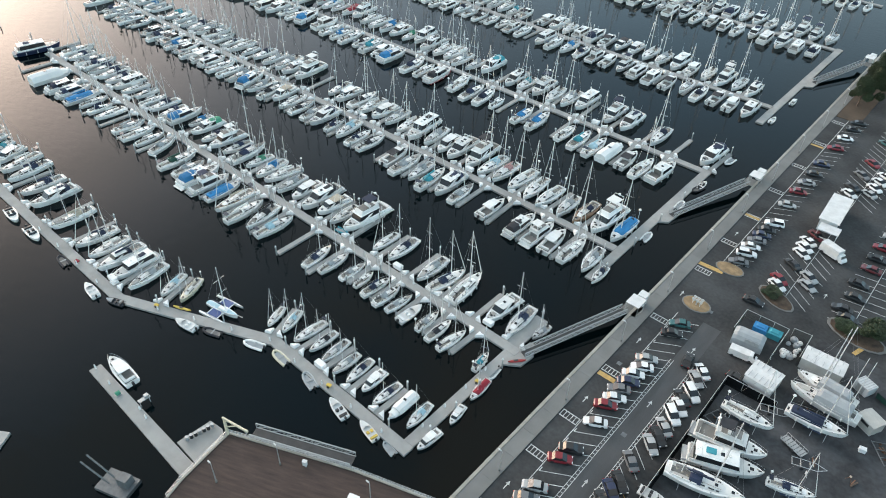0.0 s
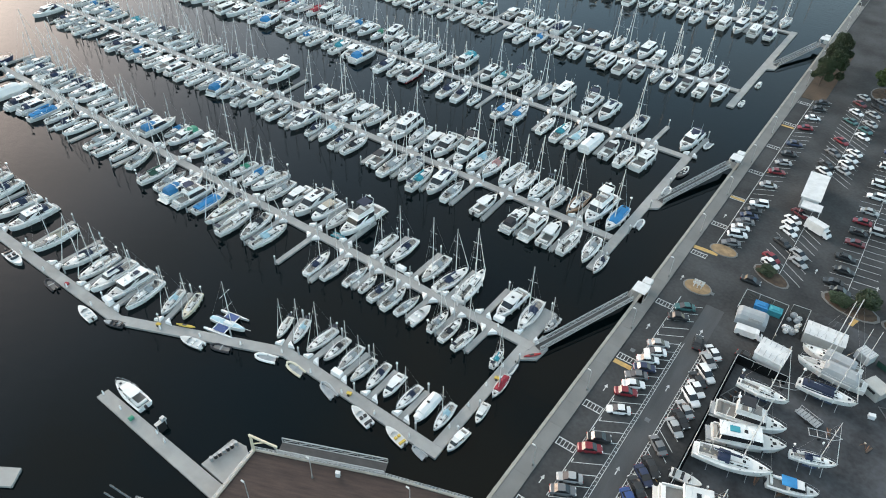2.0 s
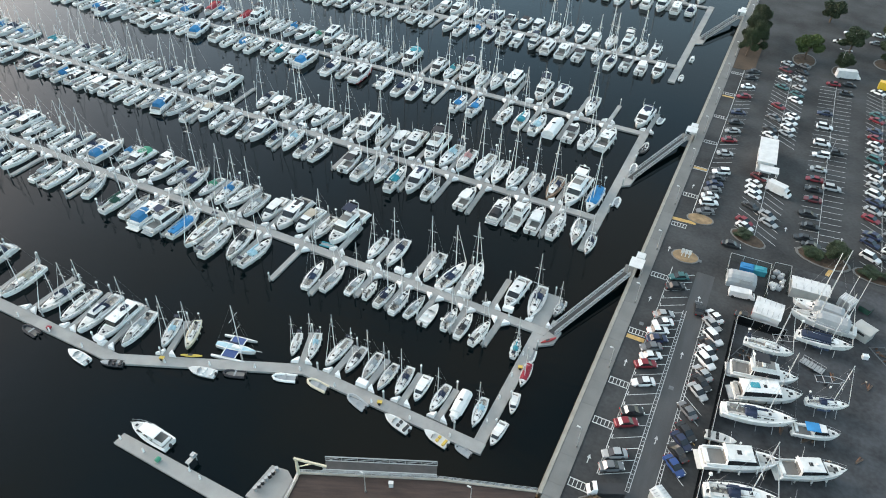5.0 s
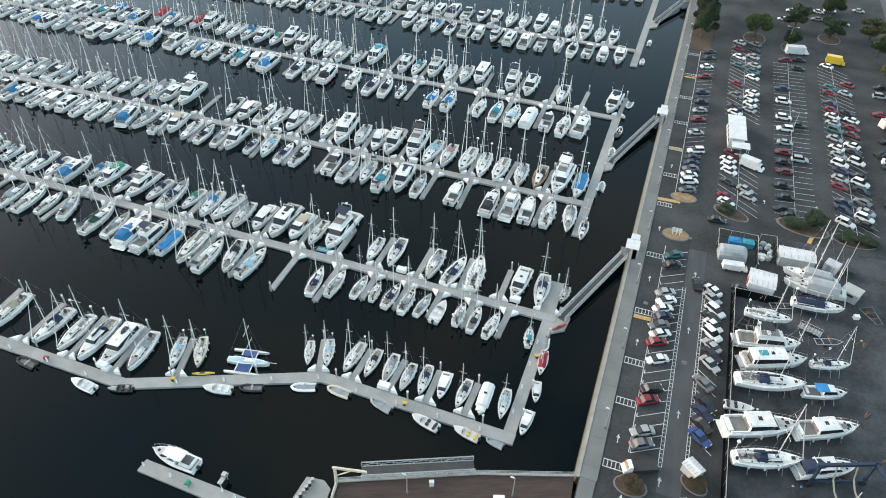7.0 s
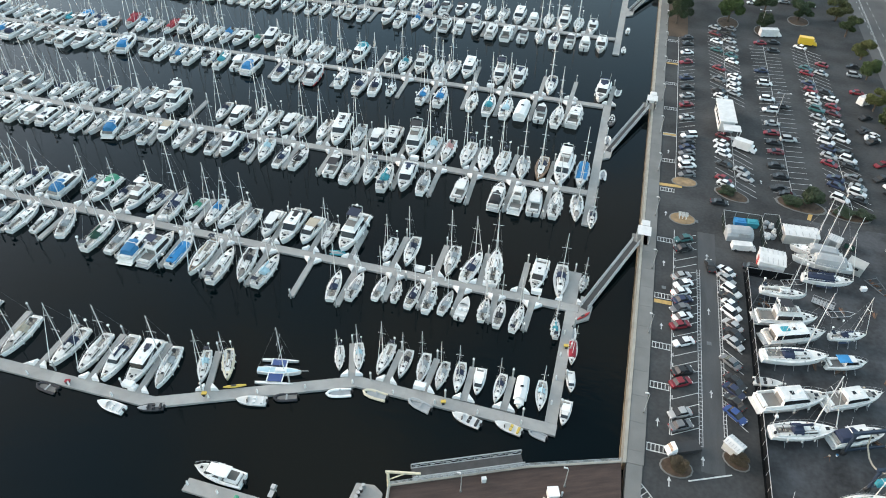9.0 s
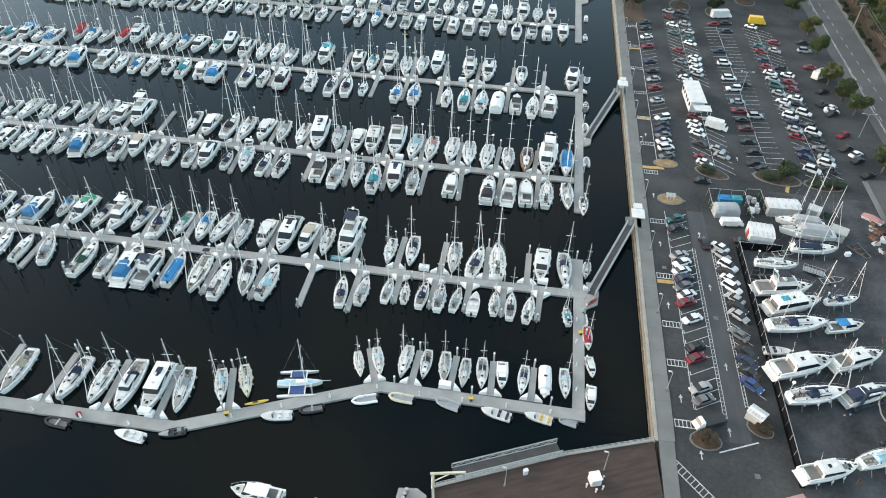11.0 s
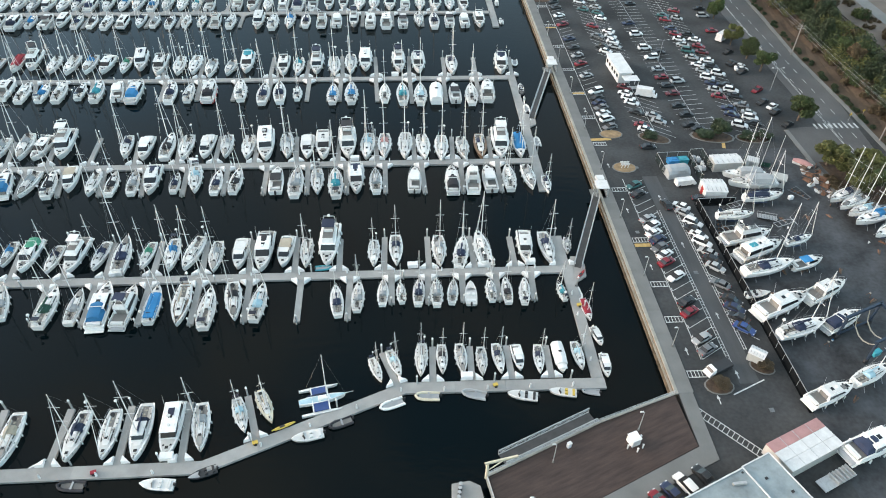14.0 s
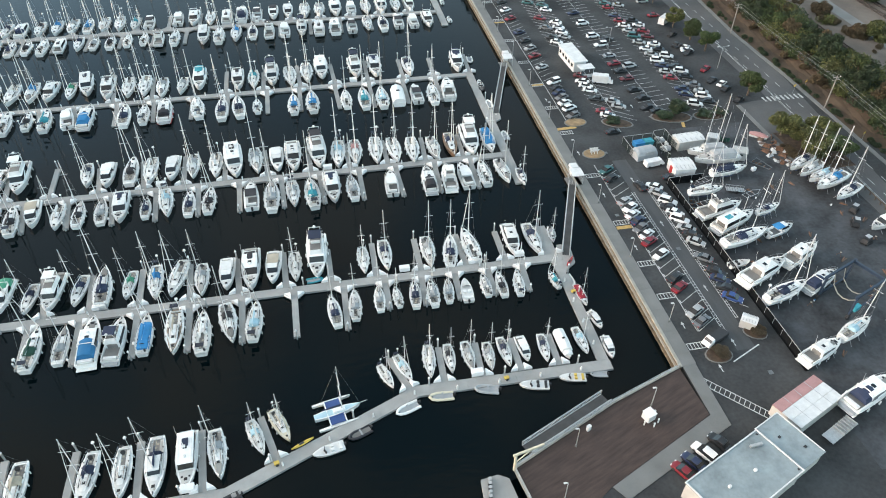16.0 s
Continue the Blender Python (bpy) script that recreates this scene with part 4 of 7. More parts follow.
DOCK_C_NORTH_1 = [
    ('sail', -197.4, 133.4, -90, 10.4), ('sail', -191.7, 133.3, -90, 11.0), ('sail', -185.8, 134.6, -85, 13.1), ('motor', -180.8, 133.8, -98, 11.2),
    ('fly', -175.7, 135.4, -84, 13.8), ('sail', -159.1, 133.9, -85, 10.7), ('cabin', -153.9, 133.0, -88, 11.1), ('sail.dark', -148.1, 134.0, 90, 13.3),
    ('sail', -143.3, 133.0, -89, 12.0), ('cabin', -137.8, 133.2, -92, 10.9), ('sail', -132.6, 133.4, -89, 10.9), ('sail', -126.8, 132.8, -88, 11.4),
    ('trawler', -122.2, 133.5, -84, 14.6), ('sail', -116.5, 133.1, -83, 11.7), ('cabin', -111.0, 132.6, -87, 11.3), ('motor', -106.7, 133.1, -89, 13.7),
    ('fly', -100.2, 133.9, -85, 15.7), ('sail.sky', -94.8, 132.2, -94, 12.5), ('sail.pink', -90.2, 132.3, -89, 11.8), ('sail', -84.6, 132.3, -92, 12.4),
]
DOCK_C_NORTH_2 = [
    ('sail', -79.7, 131.5, -88, 12.0), ('sail', -74.8, 130.8, -92, 12.0), ('sail', -69.0, 130.6, -88, 11.1), ('sail.brown', -64.1, 131.4, -90, 11.7),
    ('fly', -58.5, 132.7, -93, 15.6), ('sail.bluecover', -53.4, 131.7, -92, 12.0),
]
DOCK_C_SOUTH_1 = [
    ('sail', -189.0, 117.8, -86, 12.2), ('motor.blue', -184.3, 118.1, 101, 12.1), ('sail', -178.4, 117.6, -95, 10.9), ('sail.dark', -173.2, 117.5, 97, 11.4),
    ('cabin.tan', -168.8, 119.2, -81, 11.1), ('sail', -162.8, 117.2, -89, 10.1), ('sail.dark', -158.0, 117.4, 91, 10.1), ('sail', -152.9, 117.6, 96, 10.1),
    ('motor', -148.5, 118.2, -88, 11.9), ('dayboat', -142.5, 117.1, 93, 8.3), ('sail.sky', -137.9, 118.3, -82, 11.4), ('sail', -132.3, 117.1, 89, 10.0),
    ('sail.dark', -127.5, 117.6, 88, 10.6), ('cabin.dark', -117.4, 117.3, 92, 10.8), ('sail', -112.4, 116.4, 91, 12.9), ('sail.grey', -107.2, 116.5, -86, 10.7),
    ('sail.teal', -102.5, 115.8, 93, 12.3), ('motor', -97.4, 117.2, -86, 12.5), ('sail', -92.4, 116.4, 92, 10.4), ('cabin', -82.5, 116.5, 89, 9.9),
]
DOCK_C_SOUTH_2 = [
    ('motor.dark', -72.9, 116.2, 89, 11.1), ('fly', -67.6, 116.4, 86, 11.2), ('cabin', -63.4, 116.3, 93, 10.6), ('sail', -58.2, 116.8, 88, 11.2),
    ('sail', -53.0, 116.7, -84, 10.6), ('dayboat', -48.9, 113.5, -89, 7.2),
]
DOCK_D_NORTH_1 = [
    ('sail.red', -222.7, 182.7, -77, 13.5), ('sail.blue', -217.5, 182.1, -81, 11.6), ('sail', -212.5, 182.2, -92, 9.5), ('sail.red', -206.6, 183.5, -88, 11.6),
    ('fly', -202.1, 184.4, -82, 14.7), ('sail', -194.9, 182.2, -89, 11.1), ('sail', -189.4, 181.9, -90, 12.3), ('sail.blue', -183.8, 182.2, -89, 12.3),
    ('motor', -178.4, 181.8, -94, 11.1), ('sail.green', -172.6, 181.7, -89, 10.2), ('trawler', -168.4, 183.5, -81, 15.8), ('motor', -161.6, 180.9, -86, 13.0),
    ('sail', -155.6, 180.8, -87, 12.2), ('sail', -150.7, 180.4, -90, 13.3), ('sail', -145.3, 178.9, -88, 12.0), ('sail', -139.4, 179.3, -95, 10.1),
    ('motor.teal', -134.4, 181.5, -87, 16.2), ('motor', -122.6, 180.0, -88, 12.0), ('sail.teal', -117.8, 179.8, -91, 11.2), ('fly.navy', -112.1, 180.4, -88, 14.9),
]
DOCK_D_NORTH_2 = [
    ('sail', -106.4, 179.6, -85, 12.8), ('sail', -101.2, 180.3, -87, 13.6), ('trawler', -96.5, 182.1, -89, 19.0), ('fly', -85.7, 181.1, -89, 17.7),
    ('motor', -79.4, 180.4, -89, 15.6), ('sail', -68.6, 178.9, -90, 13.8), ('motor.navy', -52.4, 179.2, -94, 16.7), ('tender', -47.6, 181.8, -95, 6.1),
]
DOCK_D_SOUTH_1 = [
    ('motor.blue', -212.9, 166.1, 100, 14.9), ('motor', -203.2, 166.7, 92, 13.0), ('sail', -197.4, 164.5, 92, 11.7), ('sail.blue', -191.7, 164.4, 93, 10.9),
    ('sail', -186.8, 164.7, 93, 12.4), ('sail.dark', -181.1, 165.3, 94, 10.2), ('sail.teal', -176.0, 164.7, 95, 13.5), ('cabin', -170.1, 164.5, 100, 12.8),
    ('motor.blue', -164.6, 164.3, 90, 13.8), ('sail', -154.2, 163.5, 93, 12.6), ('sail', -148.8, 163.5, 91, 10.8), ('motor.redhull', -142.9, 164.2, 93, 14.4),
    ('sail', -133.8, 164.5, 97, 16.3), ('sail', -126.6, 162.3, 92, 12.4), ('sail', -121.9, 162.8, 96, 13.2), ('dayboat', -116.5, 162.5, 91, 10.7),
    ('sail.blue', -105.8, 161.6, 91, 11.3), ('sail.blue', -100.3, 162.1, 91, 13.1), ('sail', -90.2, 161.9, 91, 10.6), ('sail.teal', -84.8, 161.3, 91, 12.3),
]
DOCK_D_SOUTH_2 = [
    ('sail.sky', -79.4, 160.9, 88, 12.3), ('covered', -74.6, 161.4, 89, 11.6), ('cabin.dark', -69.0, 161.2, 90, 12.6), ('sail', -63.9, 160.5, 89, 12.2),
    ('motor', -58.8, 162.4, 85, 12.8), ('tender.dark', -48.1, 162.4, -102, 6.5),
]
DOCK_A_FINGERS = [
    (-157.0, 49.5, -156.1, 39.2), (-145.5, 49.2, -145.5, 37.3), (-135.0, 49.3, -134.3, 37.2), (-124.9, 49.7, -123.9, 37.4), (-114.8, 50.6, -112.0, 43.4),
    (-90.5, 59.7, -87.7, 53.0), (-80.7, 60.8, -81.0, 52.8), (-73.4, 60.6, -73.7, 52.5), (-66.2, 60.5, -66.1, 53.0), (-58.4, 60.2, -58.6, 52.5),
]
DOCK_B_FINGERS = [
    (-170.7, 92.1, -169.6, 84.0), (-161.2, 95.8, -158.4, 83.2), (-150.9, 94.5, -149.7, 85.2), (-140.4, 94.7, -139.9, 83.6), (-130.4, 94.4, -129.5, 82.9),
    (-120.3, 94.4, -119.4, 83.1), (-110.1, 94.7, -109.6, 82.4), (-100.2, 94.0, -100.0, 82.6), (-90.1, 94.3, -90.2, 82.9), (-80.3, 94.1, -80.3, 82.5),
    (-70.5, 94.0, -70.2, 82.4), (-61.2, 93.4, -61.2, 81.8), (-50.5, 93.3, -50.6, 82.0), (-160.1, 69.8, -160.8, 80.0), (-150.3, 69.1, -151.0, 80.1),
    (-139.4, 69.0, -139.8, 79.4), (-129.0, 68.7, -129.4, 81.2), (-118.5, 69.0, -118.8, 81.3), (-107.8, 68.6, -108.0, 80.5), (-97.6, 68.8, -97.5, 80.7),
    (-88.6, 72.9, -88.6, 81.0), (-80.9, 72.7, -80.7, 80.4), (-73.5, 73.0, -73.3, 79.9), (-65.9, 73.0, -65.9, 79.9), (-58.5, 72.8, -58.1, 79.7),
]
DOCK_C_FINGERS = [
    (-189.6, 137.3, -187.4, 127.4), (-178.8, 137.8, -177.1, 127.8), (-167.4, 138.9, -166.7, 128.3), (-156.7, 137.2, -155.1, 127.3), (-146.0, 138.5, -144.2, 126.4),
    (-135.1, 139.0, -134.6, 126.8), (-124.7, 138.5, -124.3, 125.8), (-114.4, 138.1, -113.4, 126.3), (-102.6, 138.0, -102.5, 125.3), (-92.8, 137.5, -92.2, 124.4),
    (-82.4, 137.3, -82.2, 124.8), (-71.6, 136.9, -72.1, 125.2), (-61.3, 136.7, -61.8, 125.0), (-179.9, 112.3, -181.4, 122.3), (-170.1, 112.6, -172.0, 122.7),
    (-160.2, 112.5, -161.8, 123.0), (-149.9, 112.2, -151.5, 122.1), (-140.0, 112.0, -140.9, 122.5), (-130.1, 112.2, -130.7, 122.9), (-120.2, 112.0, -120.6, 122.8),
    (-109.5, 111.7, -110.1, 122.4), (-99.6, 111.6, -100.3, 122.8), (-89.9, 111.5, -90.1, 121.9), (-80.0, 111.1, -80.5, 122.2),
]
DOCK_C_FINGERS_2 = [
    (-70.4, 111.0, -70.1, 122.6), (-60.6, 111.1, -60.4, 123.0), (-50.3, 111.0, -50.6, 114.6),
]
DOCK_D_FINGERS = [
    (-193.5, 161.6, -196.3, 172.5), (-185.6, 161.2, -188.0, 171.8), (-177.1, 161.3, -179.3, 172.2), (-167.5, 159.2, -169.4, 171.9), (-156.6, 158.7, -157.4, 170.6),
    (-146.0, 159.2, -146.9, 171.1), (-135.4, 158.9, -135.6, 169.8), (-125.3, 159.4, -125.4, 170.2), (-113.5, 158.2, -113.7, 168.9), (-103.8, 158.0, -103.9, 168.3),
    (-92.4, 157.4, -93.0, 168.8), (-82.1, 156.2, -82.4, 168.5), (-71.8, 156.7, -71.8, 169.0), (-61.3, 156.4, -61.5, 168.8), (-220.3, 187.6, -217.3, 175.4),
    (-161.2, 190.6, -159.0, 176.3), (-148.9, 187.0, -147.8, 174.9), (-126.4, 186.9, -126.1, 174.0), (-114.8, 184.5, -114.8, 172.6), (-104.3, 187.1, -103.5, 173.2),
    (-93.5, 186.4, -92.8, 173.7), (-82.3, 187.0, -82.5, 172.3), (-71.2, 185.9, -71.2, 172.0), (-61.1, 185.1, -61.4, 171.4), (-49.1, 185.7, -49.7, 171.9),
]
ROW_WATERFRONT = [
    ('teal', -27.6, 109.7), ('black', -27.6, 106.1), ('silver', -28.0, 96.3), ('white', -27.6, 93.8), ('white', -28.0, 91.1), ('navy', -27.7, 88.7),
    ('grey', -28.2, 86.0), ('white', -27.7, 83.6), ('red', -28.1, 81.1), ('white', -27.4, 76.5), ('black', -27.6, 68.9), ('red', -27.9, 66.0),
    ('silver', -28.0, 58.8), ('grey', -27.8, 56.1),
]
ROW_YARD = [
    ('white', -18.4, 100.7), ('silver', -18.5, 98.1), ('white_suv', -17.6, 94.4), ('black', -18.4, 92.1), ('white', -17.8, 89.9), ('white_suv', -17.9, 87.3),
    ('silver', -17.8, 83.9), ('black', -17.6, 81.4), ('silver', -17.8, 79.0), ('grey', -18.7, 73.7), ('black', -18.0, 68.9), ('navy', -18.3, 66.6),
    ('black', -18.4, 64.0), ('blue', -18.4, 61.1),
]
ROW_NORTH_QUAY = [
    ('black', -26.8, 227.2), ('black', -26.7, 221.8), ('white', -26.8, 214.6), ('red', -27.1, 206.7), ('navy', -27.1, 194.8), ('black', -26.9, 188.0),
    ('silver', -26.9, 182.2), ('red', -27.0, 176.3), ('silver', -26.9, 168.2), ('white_suv', -26.3, 157.9), ('black', -26.7, 154.0), ('navy', -26.8, 151.2),
    ('grey', -26.9, 148.2), ('white', -27.0, 145.0), ('white_suv', -26.7, 141.7), ('grey', -26.9, 137.6),
]
ROW_INNER_A = [
    ('silver', -17.0, 239.9), ('maroon', -17.0, 234.1), ('white', -16.7, 227.2), ('teal', -16.9, 219.9), ('red', -16.5, 205.2), ('grey', -16.9, 196.7),
    ('black', -17.1, 188.7), ('white', -16.7, 185.0), ('maroon', -16.9, 160.2), ('white', -17.6, 156.5), ('white', -17.4, 153.6), ('white', -17.1, 150.8),
    ('black', -17.2, 145.3), ('red', -17.6, 138.0), ('white', -17.2, 135.8),
]
ROW_INNER_B = [
    ('grey', -11.6, 240.4), ('black', -11.8, 235.2), ('silver', -12.1, 229.0), ('silver', -11.8, 221.9), ('teal', -12.1, 216.6), ('white', -12.1, 212.1),
    ('white', -12.0, 200.6), ('white', -12.3, 196.4), ('white', -12.5, 192.4), ('silver', -12.8, 188.4), ('silver', -12.8, 143.3), ('silver', -12.1, 140.1),
]
ROW_MIDDLE = [
    ('red', -1.8, 230.6), ('black', 2.9, 232.5), ('black', 2.2, 225.0), ('navy', -3.1, 207.4), ('white_suv', -2.7, 198.2), ('white_suv', -2.8, 187.4),
    ('white_suv', -2.6, 180.3), ('black', 1.0, 183.8), ('silver', -2.7, 172.0), ('red', -3.4, 166.3), ('black', -3.2, 161.0), ('silver_suv', 1.0, 163.9),
    ('maroon', -3.1, 156.0), ('black', -3.7, 148.7), ('black', -2.9, 143.5), ('black', -4.0, 137.9), ('black', -2.1, 135.6),
]
ROW_OUTER_A = [
    ('white', 11.6, 231.1), ('teal', 11.6, 214.0), ('red', 11.4, 210.1), ('navy', 10.9, 202.6), ('red', 11.2, 198.0), ('white', 11.2, 193.9),
    ('silver', 11.0, 189.4), ('teal_suv', 11.3, 184.9), ('silver', 11.0, 179.9), ('white', 11.2, 174.7), ('silver', 11.3, 170.6), ('white_suv', 11.3, 165.9),
    ('navy', 11.3, 162.3), ('silver', 10.9, 158.1), ('red', 10.5, 154.0), ('navy', 10.9, 146.8), ('navy', 10.5, 143.3), ('white_suv', 10.6, 137.4),
]
ROW_OUTER_B = [
    ('red', 17.1, 218.3), ('silver', 16.0, 211.5), ('black', 15.7, 197.5), ('white', 16.4, 193.3), ('red', 16.2, 188.2), ('maroon', 15.8, 183.8),
    ('white', 15.3, 177.6), ('black', 15.2, 173.7), ('white_suv', 15.7, 168.5), ('black', 15.4, 160.9), ('white_suv', 15.7, 157.6), ('black', 15.6, 154.0),
    ('grey', 15.4, 148.5), ('silver', 15.9, 144.1), ('white_suv', 15.2, 141.3), ('black', 14.9, 138.3),
]
ROW_STREET_SIDE = [
    ('black', 27.2, 220.0), ('silver_suv', 26.4, 213.4), ('red', 25.1, 200.3), ('black', 23.4, 174.5), ('white', 24.4, 171.2),
]
FAR_ROW = [
    ('white', 1.6, 280.7), ('white', 11.5, 283.4), ('white_suv', 15.9, 286.5), ('grey', 10.6, 274.9), ('silver', 20.1, 273.9), ('silver', 26.8, 290.9),
    ('white', -1.7, 269.9),
]
STREET_ROW = [
    ('black', 22.5, 150.1), ('white', 24.5, 147.5), ('black', 24.1, 144.3), ('red', 24.0, 157.5), ('black', 24.8, 183.7), ('white', 24.7, 173.3),
    ('black', 23.9, 169.5), ('black', 22.7, 175.8), ('black', 24.7, 137.4),
]
YARD_BOATS = [
    ('tarped', 0.8, 111.1, 174, 11.2), ('tarped', 1.5, 107.5, 179, 12.5), ('sail.navycover', 2.1, 102.0, 5, 10.3), ('sail', -7.6, 95.1, 4, 9.1),
    ('fly', -7.6, 87.8, 12, 12.0), ('trawler.teal', -6.5, 83.1, 20, 12.3), ('ketch', -7.4, 76.8, 14, 12.6), ('sail.navy', 3.6, 85.7, 18, 7.5),
]
YARD_BOATS_2 = [
    ('cabin.blue', 2.2, 78.4, 17, 7.9), ('motor', -8.8, 66.2, 22, 13.1), ('motor', 2.1, 69.7, 24, 11.2), ('sail.navy', -7.8, 59.3, 18, 11.6),
    ('motor.navy', 1.6, 61.3, 24, 10.1), ('motor', -9.6, 43.8, 21, 10.2), ('sail.sky', -0.2, 47.5, 24, 9.7), ('motor', -6.8, 33.4, 18, 12.9),
    ('sail', 22.4, 101.8, -154, 10.4), ('sail', 23.1, 98.8, -155, 9.7), ('sail.sky', 24.0, 95.7, -160, 9.4), ('sail.blue', 25.1, 93.0, -160, 11.8),
    ('sail', 26.4, 88.2, -158, 9.9), ('motor', 27.8, 76.4, -163, 9.0), ('runabout', -12.4, 69.7, 6, 5.2),
]


dock("dock_a", [(-48.7, 50.6), (-86.4, 51.1), (-120.2, 36.4), (-215, 36.2)], 2.4, "long grey concrete floating dock with two bends")
dock("dock_a_walk", [(-49.9, 51.84), (-49.9, 80.88)], 2.2, "grey concrete floating walk joining two docks")
dock("dock_b", [(-48.4, 82.0), (-251, 82.0)], 2.2, "long straight grey concrete floating dock")
dock("dock_c", [(-51.2, 124.6), (-290, 124.6)], 2.2, "long straight grey concrete floating dock")
dock("dock_cd_walk", [(-50.0, 111.0), (-50.0, 173.0)], 2.3, "grey concrete floating walk joining two docks")
dock("dock_d", [(-51.2, 171.6), (-290, 171.6)], 2.2, "long straight grey concrete floating dock")
dock("dock_e", [(-51.2, 223.0), (-256, 223.0)], 2.2, "long straight grey concrete floating dock")
dock("dock_ef_walk", [(-50.4, 210.0), (-50.4, 288.0)], 2.3, "grey concrete floating walk joining two docks")
dock("dock_f", [(-51.6, 286.0), (-190, 286.0)], 2.2, "long straight grey concrete floating dock")
dock("dock_g", [(-52, 350.0), (-150, 350.0)], 2.2, "far straight grey floating dock")
setting("dock_landing_b", slab(B(), [(-48.78, 77.6), (-46.0, 79.6), (-45.6, 83.4), (-47.2, 86.0), (-48.35, 86.0), (-48.35, 80.8), (-48.78, 80.8)], DECKZ - 0.9, DECKZ), DOCK, "concrete landing at the foot of a gangway", "dock")
setting("dock_landing_c", slab(B(), [(-48.83, 141.5), (-46.8, 143.0), (-46.4, 147.5), (-48.83, 149.0)], DECKZ - 0.9, DECKZ), DOCK, "concrete landing at the foot of a gangway", "dock")
setting("dock_landing_e", slab(B(), [(-49.23, 246), (-46.8, 247.5), (-46.4, 252.5), (-49.23, 254)], DECKZ - 0.9, DECKZ), DOCK, "concrete landing at the foot of a gangway", "dock")

def dock_a_edge(x):
    if x > -86.4:
        return 52.2
    return 52.4 - 0.435 * (-86.4 - x) if x > -120.2 else 37.5


for x0, y0, x1, y1 in DOCK_A_FINGERS:
    finger(x0, y0, x1, dock_a_edge(x1))
for x, y, z in ((-86.4, 51.1, 0.004), (-120.2, 36.4, 0.004)):
    setting("dock_joint", slab(B(), [(x + 1.22 * math.cos(math.tau * k / 16), y + 1.22 * math.sin(math.tau * k / 16)) for k in range(16)], DECKZ - 0.5, DECKZ + z), DOCK, "rounded concrete joint between dock sections", "dock")
for x in (-167.5, -178, -188.5):
    finger(x, 49.2, x, 37.4)
for x0, y0, x1, y1 in DOCK_B_FINGERS:
    finger(x0, y0, x1, 83.12 if y0 > 82 else 80.88, 1.3 if x0 < -52 else 3.0)
for k in range(8):
    finger(-181 - 10.2 * k, 94.0, -181 - 10.2 * k, 83.12)
    finger(-171 - 10.2 * k, 69.5, -171 - 10.2 * k, 80.88)
for x0, y0, x1, y1 in DOCK_C_FINGERS + DOCK_C_FINGERS_2[:2]:
    finger(x0, y0, x1, 125.72 if y0 > 125 else 123.48)
for k in range(9):
    finger(-200 - 10.4 * k, 137.5, -199.6 - 10.4 * k, 125.72)
    finger(-190.5 - 10.4 * k, 112.2, -190.9 - 10.4 * k, 123.48)
for x0, y0, x1, y1 in DOCK_D_FINGERS:
    finger(x0, y0, x1, 172.72 if y0 > 172 else 170.48, piled=y0 > 172)
for k in range(6):
    finger(-229 - 10.4 * k, 185, -229 - 10.4 * k, 172.72)
    finger(-204 - 10.4 * k, 160, -204 - 10.4 * k, 170.48, piled=False)
for k in range(18):
    finger(-62 - 10.8 * k, 236, -62 - 10.8 * k, 224.12, piled=k < 8, boxes=k < 6)
    finger(-66 - 10.8 * k, 211, -66 - 10.8 * k, 221.88, piled=False, boxes=k < 4)
for k in range(9):
    finger(-62 - 10.8 * k, 298, -62 - 10.8 * k, 287.12, piled=False, boxes=False)
    finger(-66 - 10.8 * k, 275, -66 - 10.8 * k, 284.88, piled=False, boxes=False)

for k in range(10):
    pile(-55 - 14.5 * k if k < 3 else -84 - 14.5 * (k - 2), 52.1 if k < 3 else (51.3 - max(0, min(33.8, 14.5 * (k - 2) - 2.4)) * 0.435 + 1.5))
for k in range(12):
    pedestal(-57 - 10.3 * k, 82.5)
    pedestal(-58 - 10.3 * k, 125.1)
    pedestal(-60 - 10.3 * k, 172.1)
    pedestal(-55 - 8 * k, 50.2 if k < 4 else 50.7 - 0.435 * max(0, 8 * k - 31.4)) if k < 8 else pedestal(-128 - 9 * (k - 8), 35.6)
    pile(-66 - 20.0 * k, 80.6 if k % 2 else 83.4)
for k in range(4):
    pedestal(-50.4, 56 + 6 * k)
    pile(-48.6, 56 + 7 * k)
    pile(-48.7, 116 + 13 * k)

for x, y in ((-83.9, 84.0), (-126.3, 38.4), (-74.6, 53.0), (-57.8, 84.2), (-98, 126.4), (-87, 173.4), (-140, 126.4)):
    bx = thing("dock_chest", at(x, y, DECKZ), "large white rectangular dock chest", "dock box", "dock chests")
    part("case", box(B(), (0, 0, 0.45), (2.2, 1.2, 0.9)), BOXWHITE, bx)
    part("lid", box(B(), (0, 0, 0.95), (2.3, 1.3, 0.14), 0, (0.94, 0.9)), BOXWHITE, bx)
ky = thing("kayak", at(-107.6, 43.6, DECKZ + 0.16, 24), "yellow plastic kayak lying on the dock", "kayak")
part("hull", loft(B(), [[(x, w, 0.02), (x, w * 0.6, 0.26), (x, -w * 0.6, 0.26), (x, -w, 0.02), (x, 0, -0.14)] for x, w in ((-2.1, 0.03), (-1.2, 0.28), (0, 0.36), (1.2, 0.28), (2.1, 0.03))]), CANVAS["yellow"], ky)
part("seat", box(B(), (-0.2, 0, 0.28), (0.9, 0.4, 0.06)), BLACK, ky)
rk = thing("kayak", at(-47.2, 79.9, DECKZ + 0.16, 50), "red plastic kayak lying on the landing", "kayak")
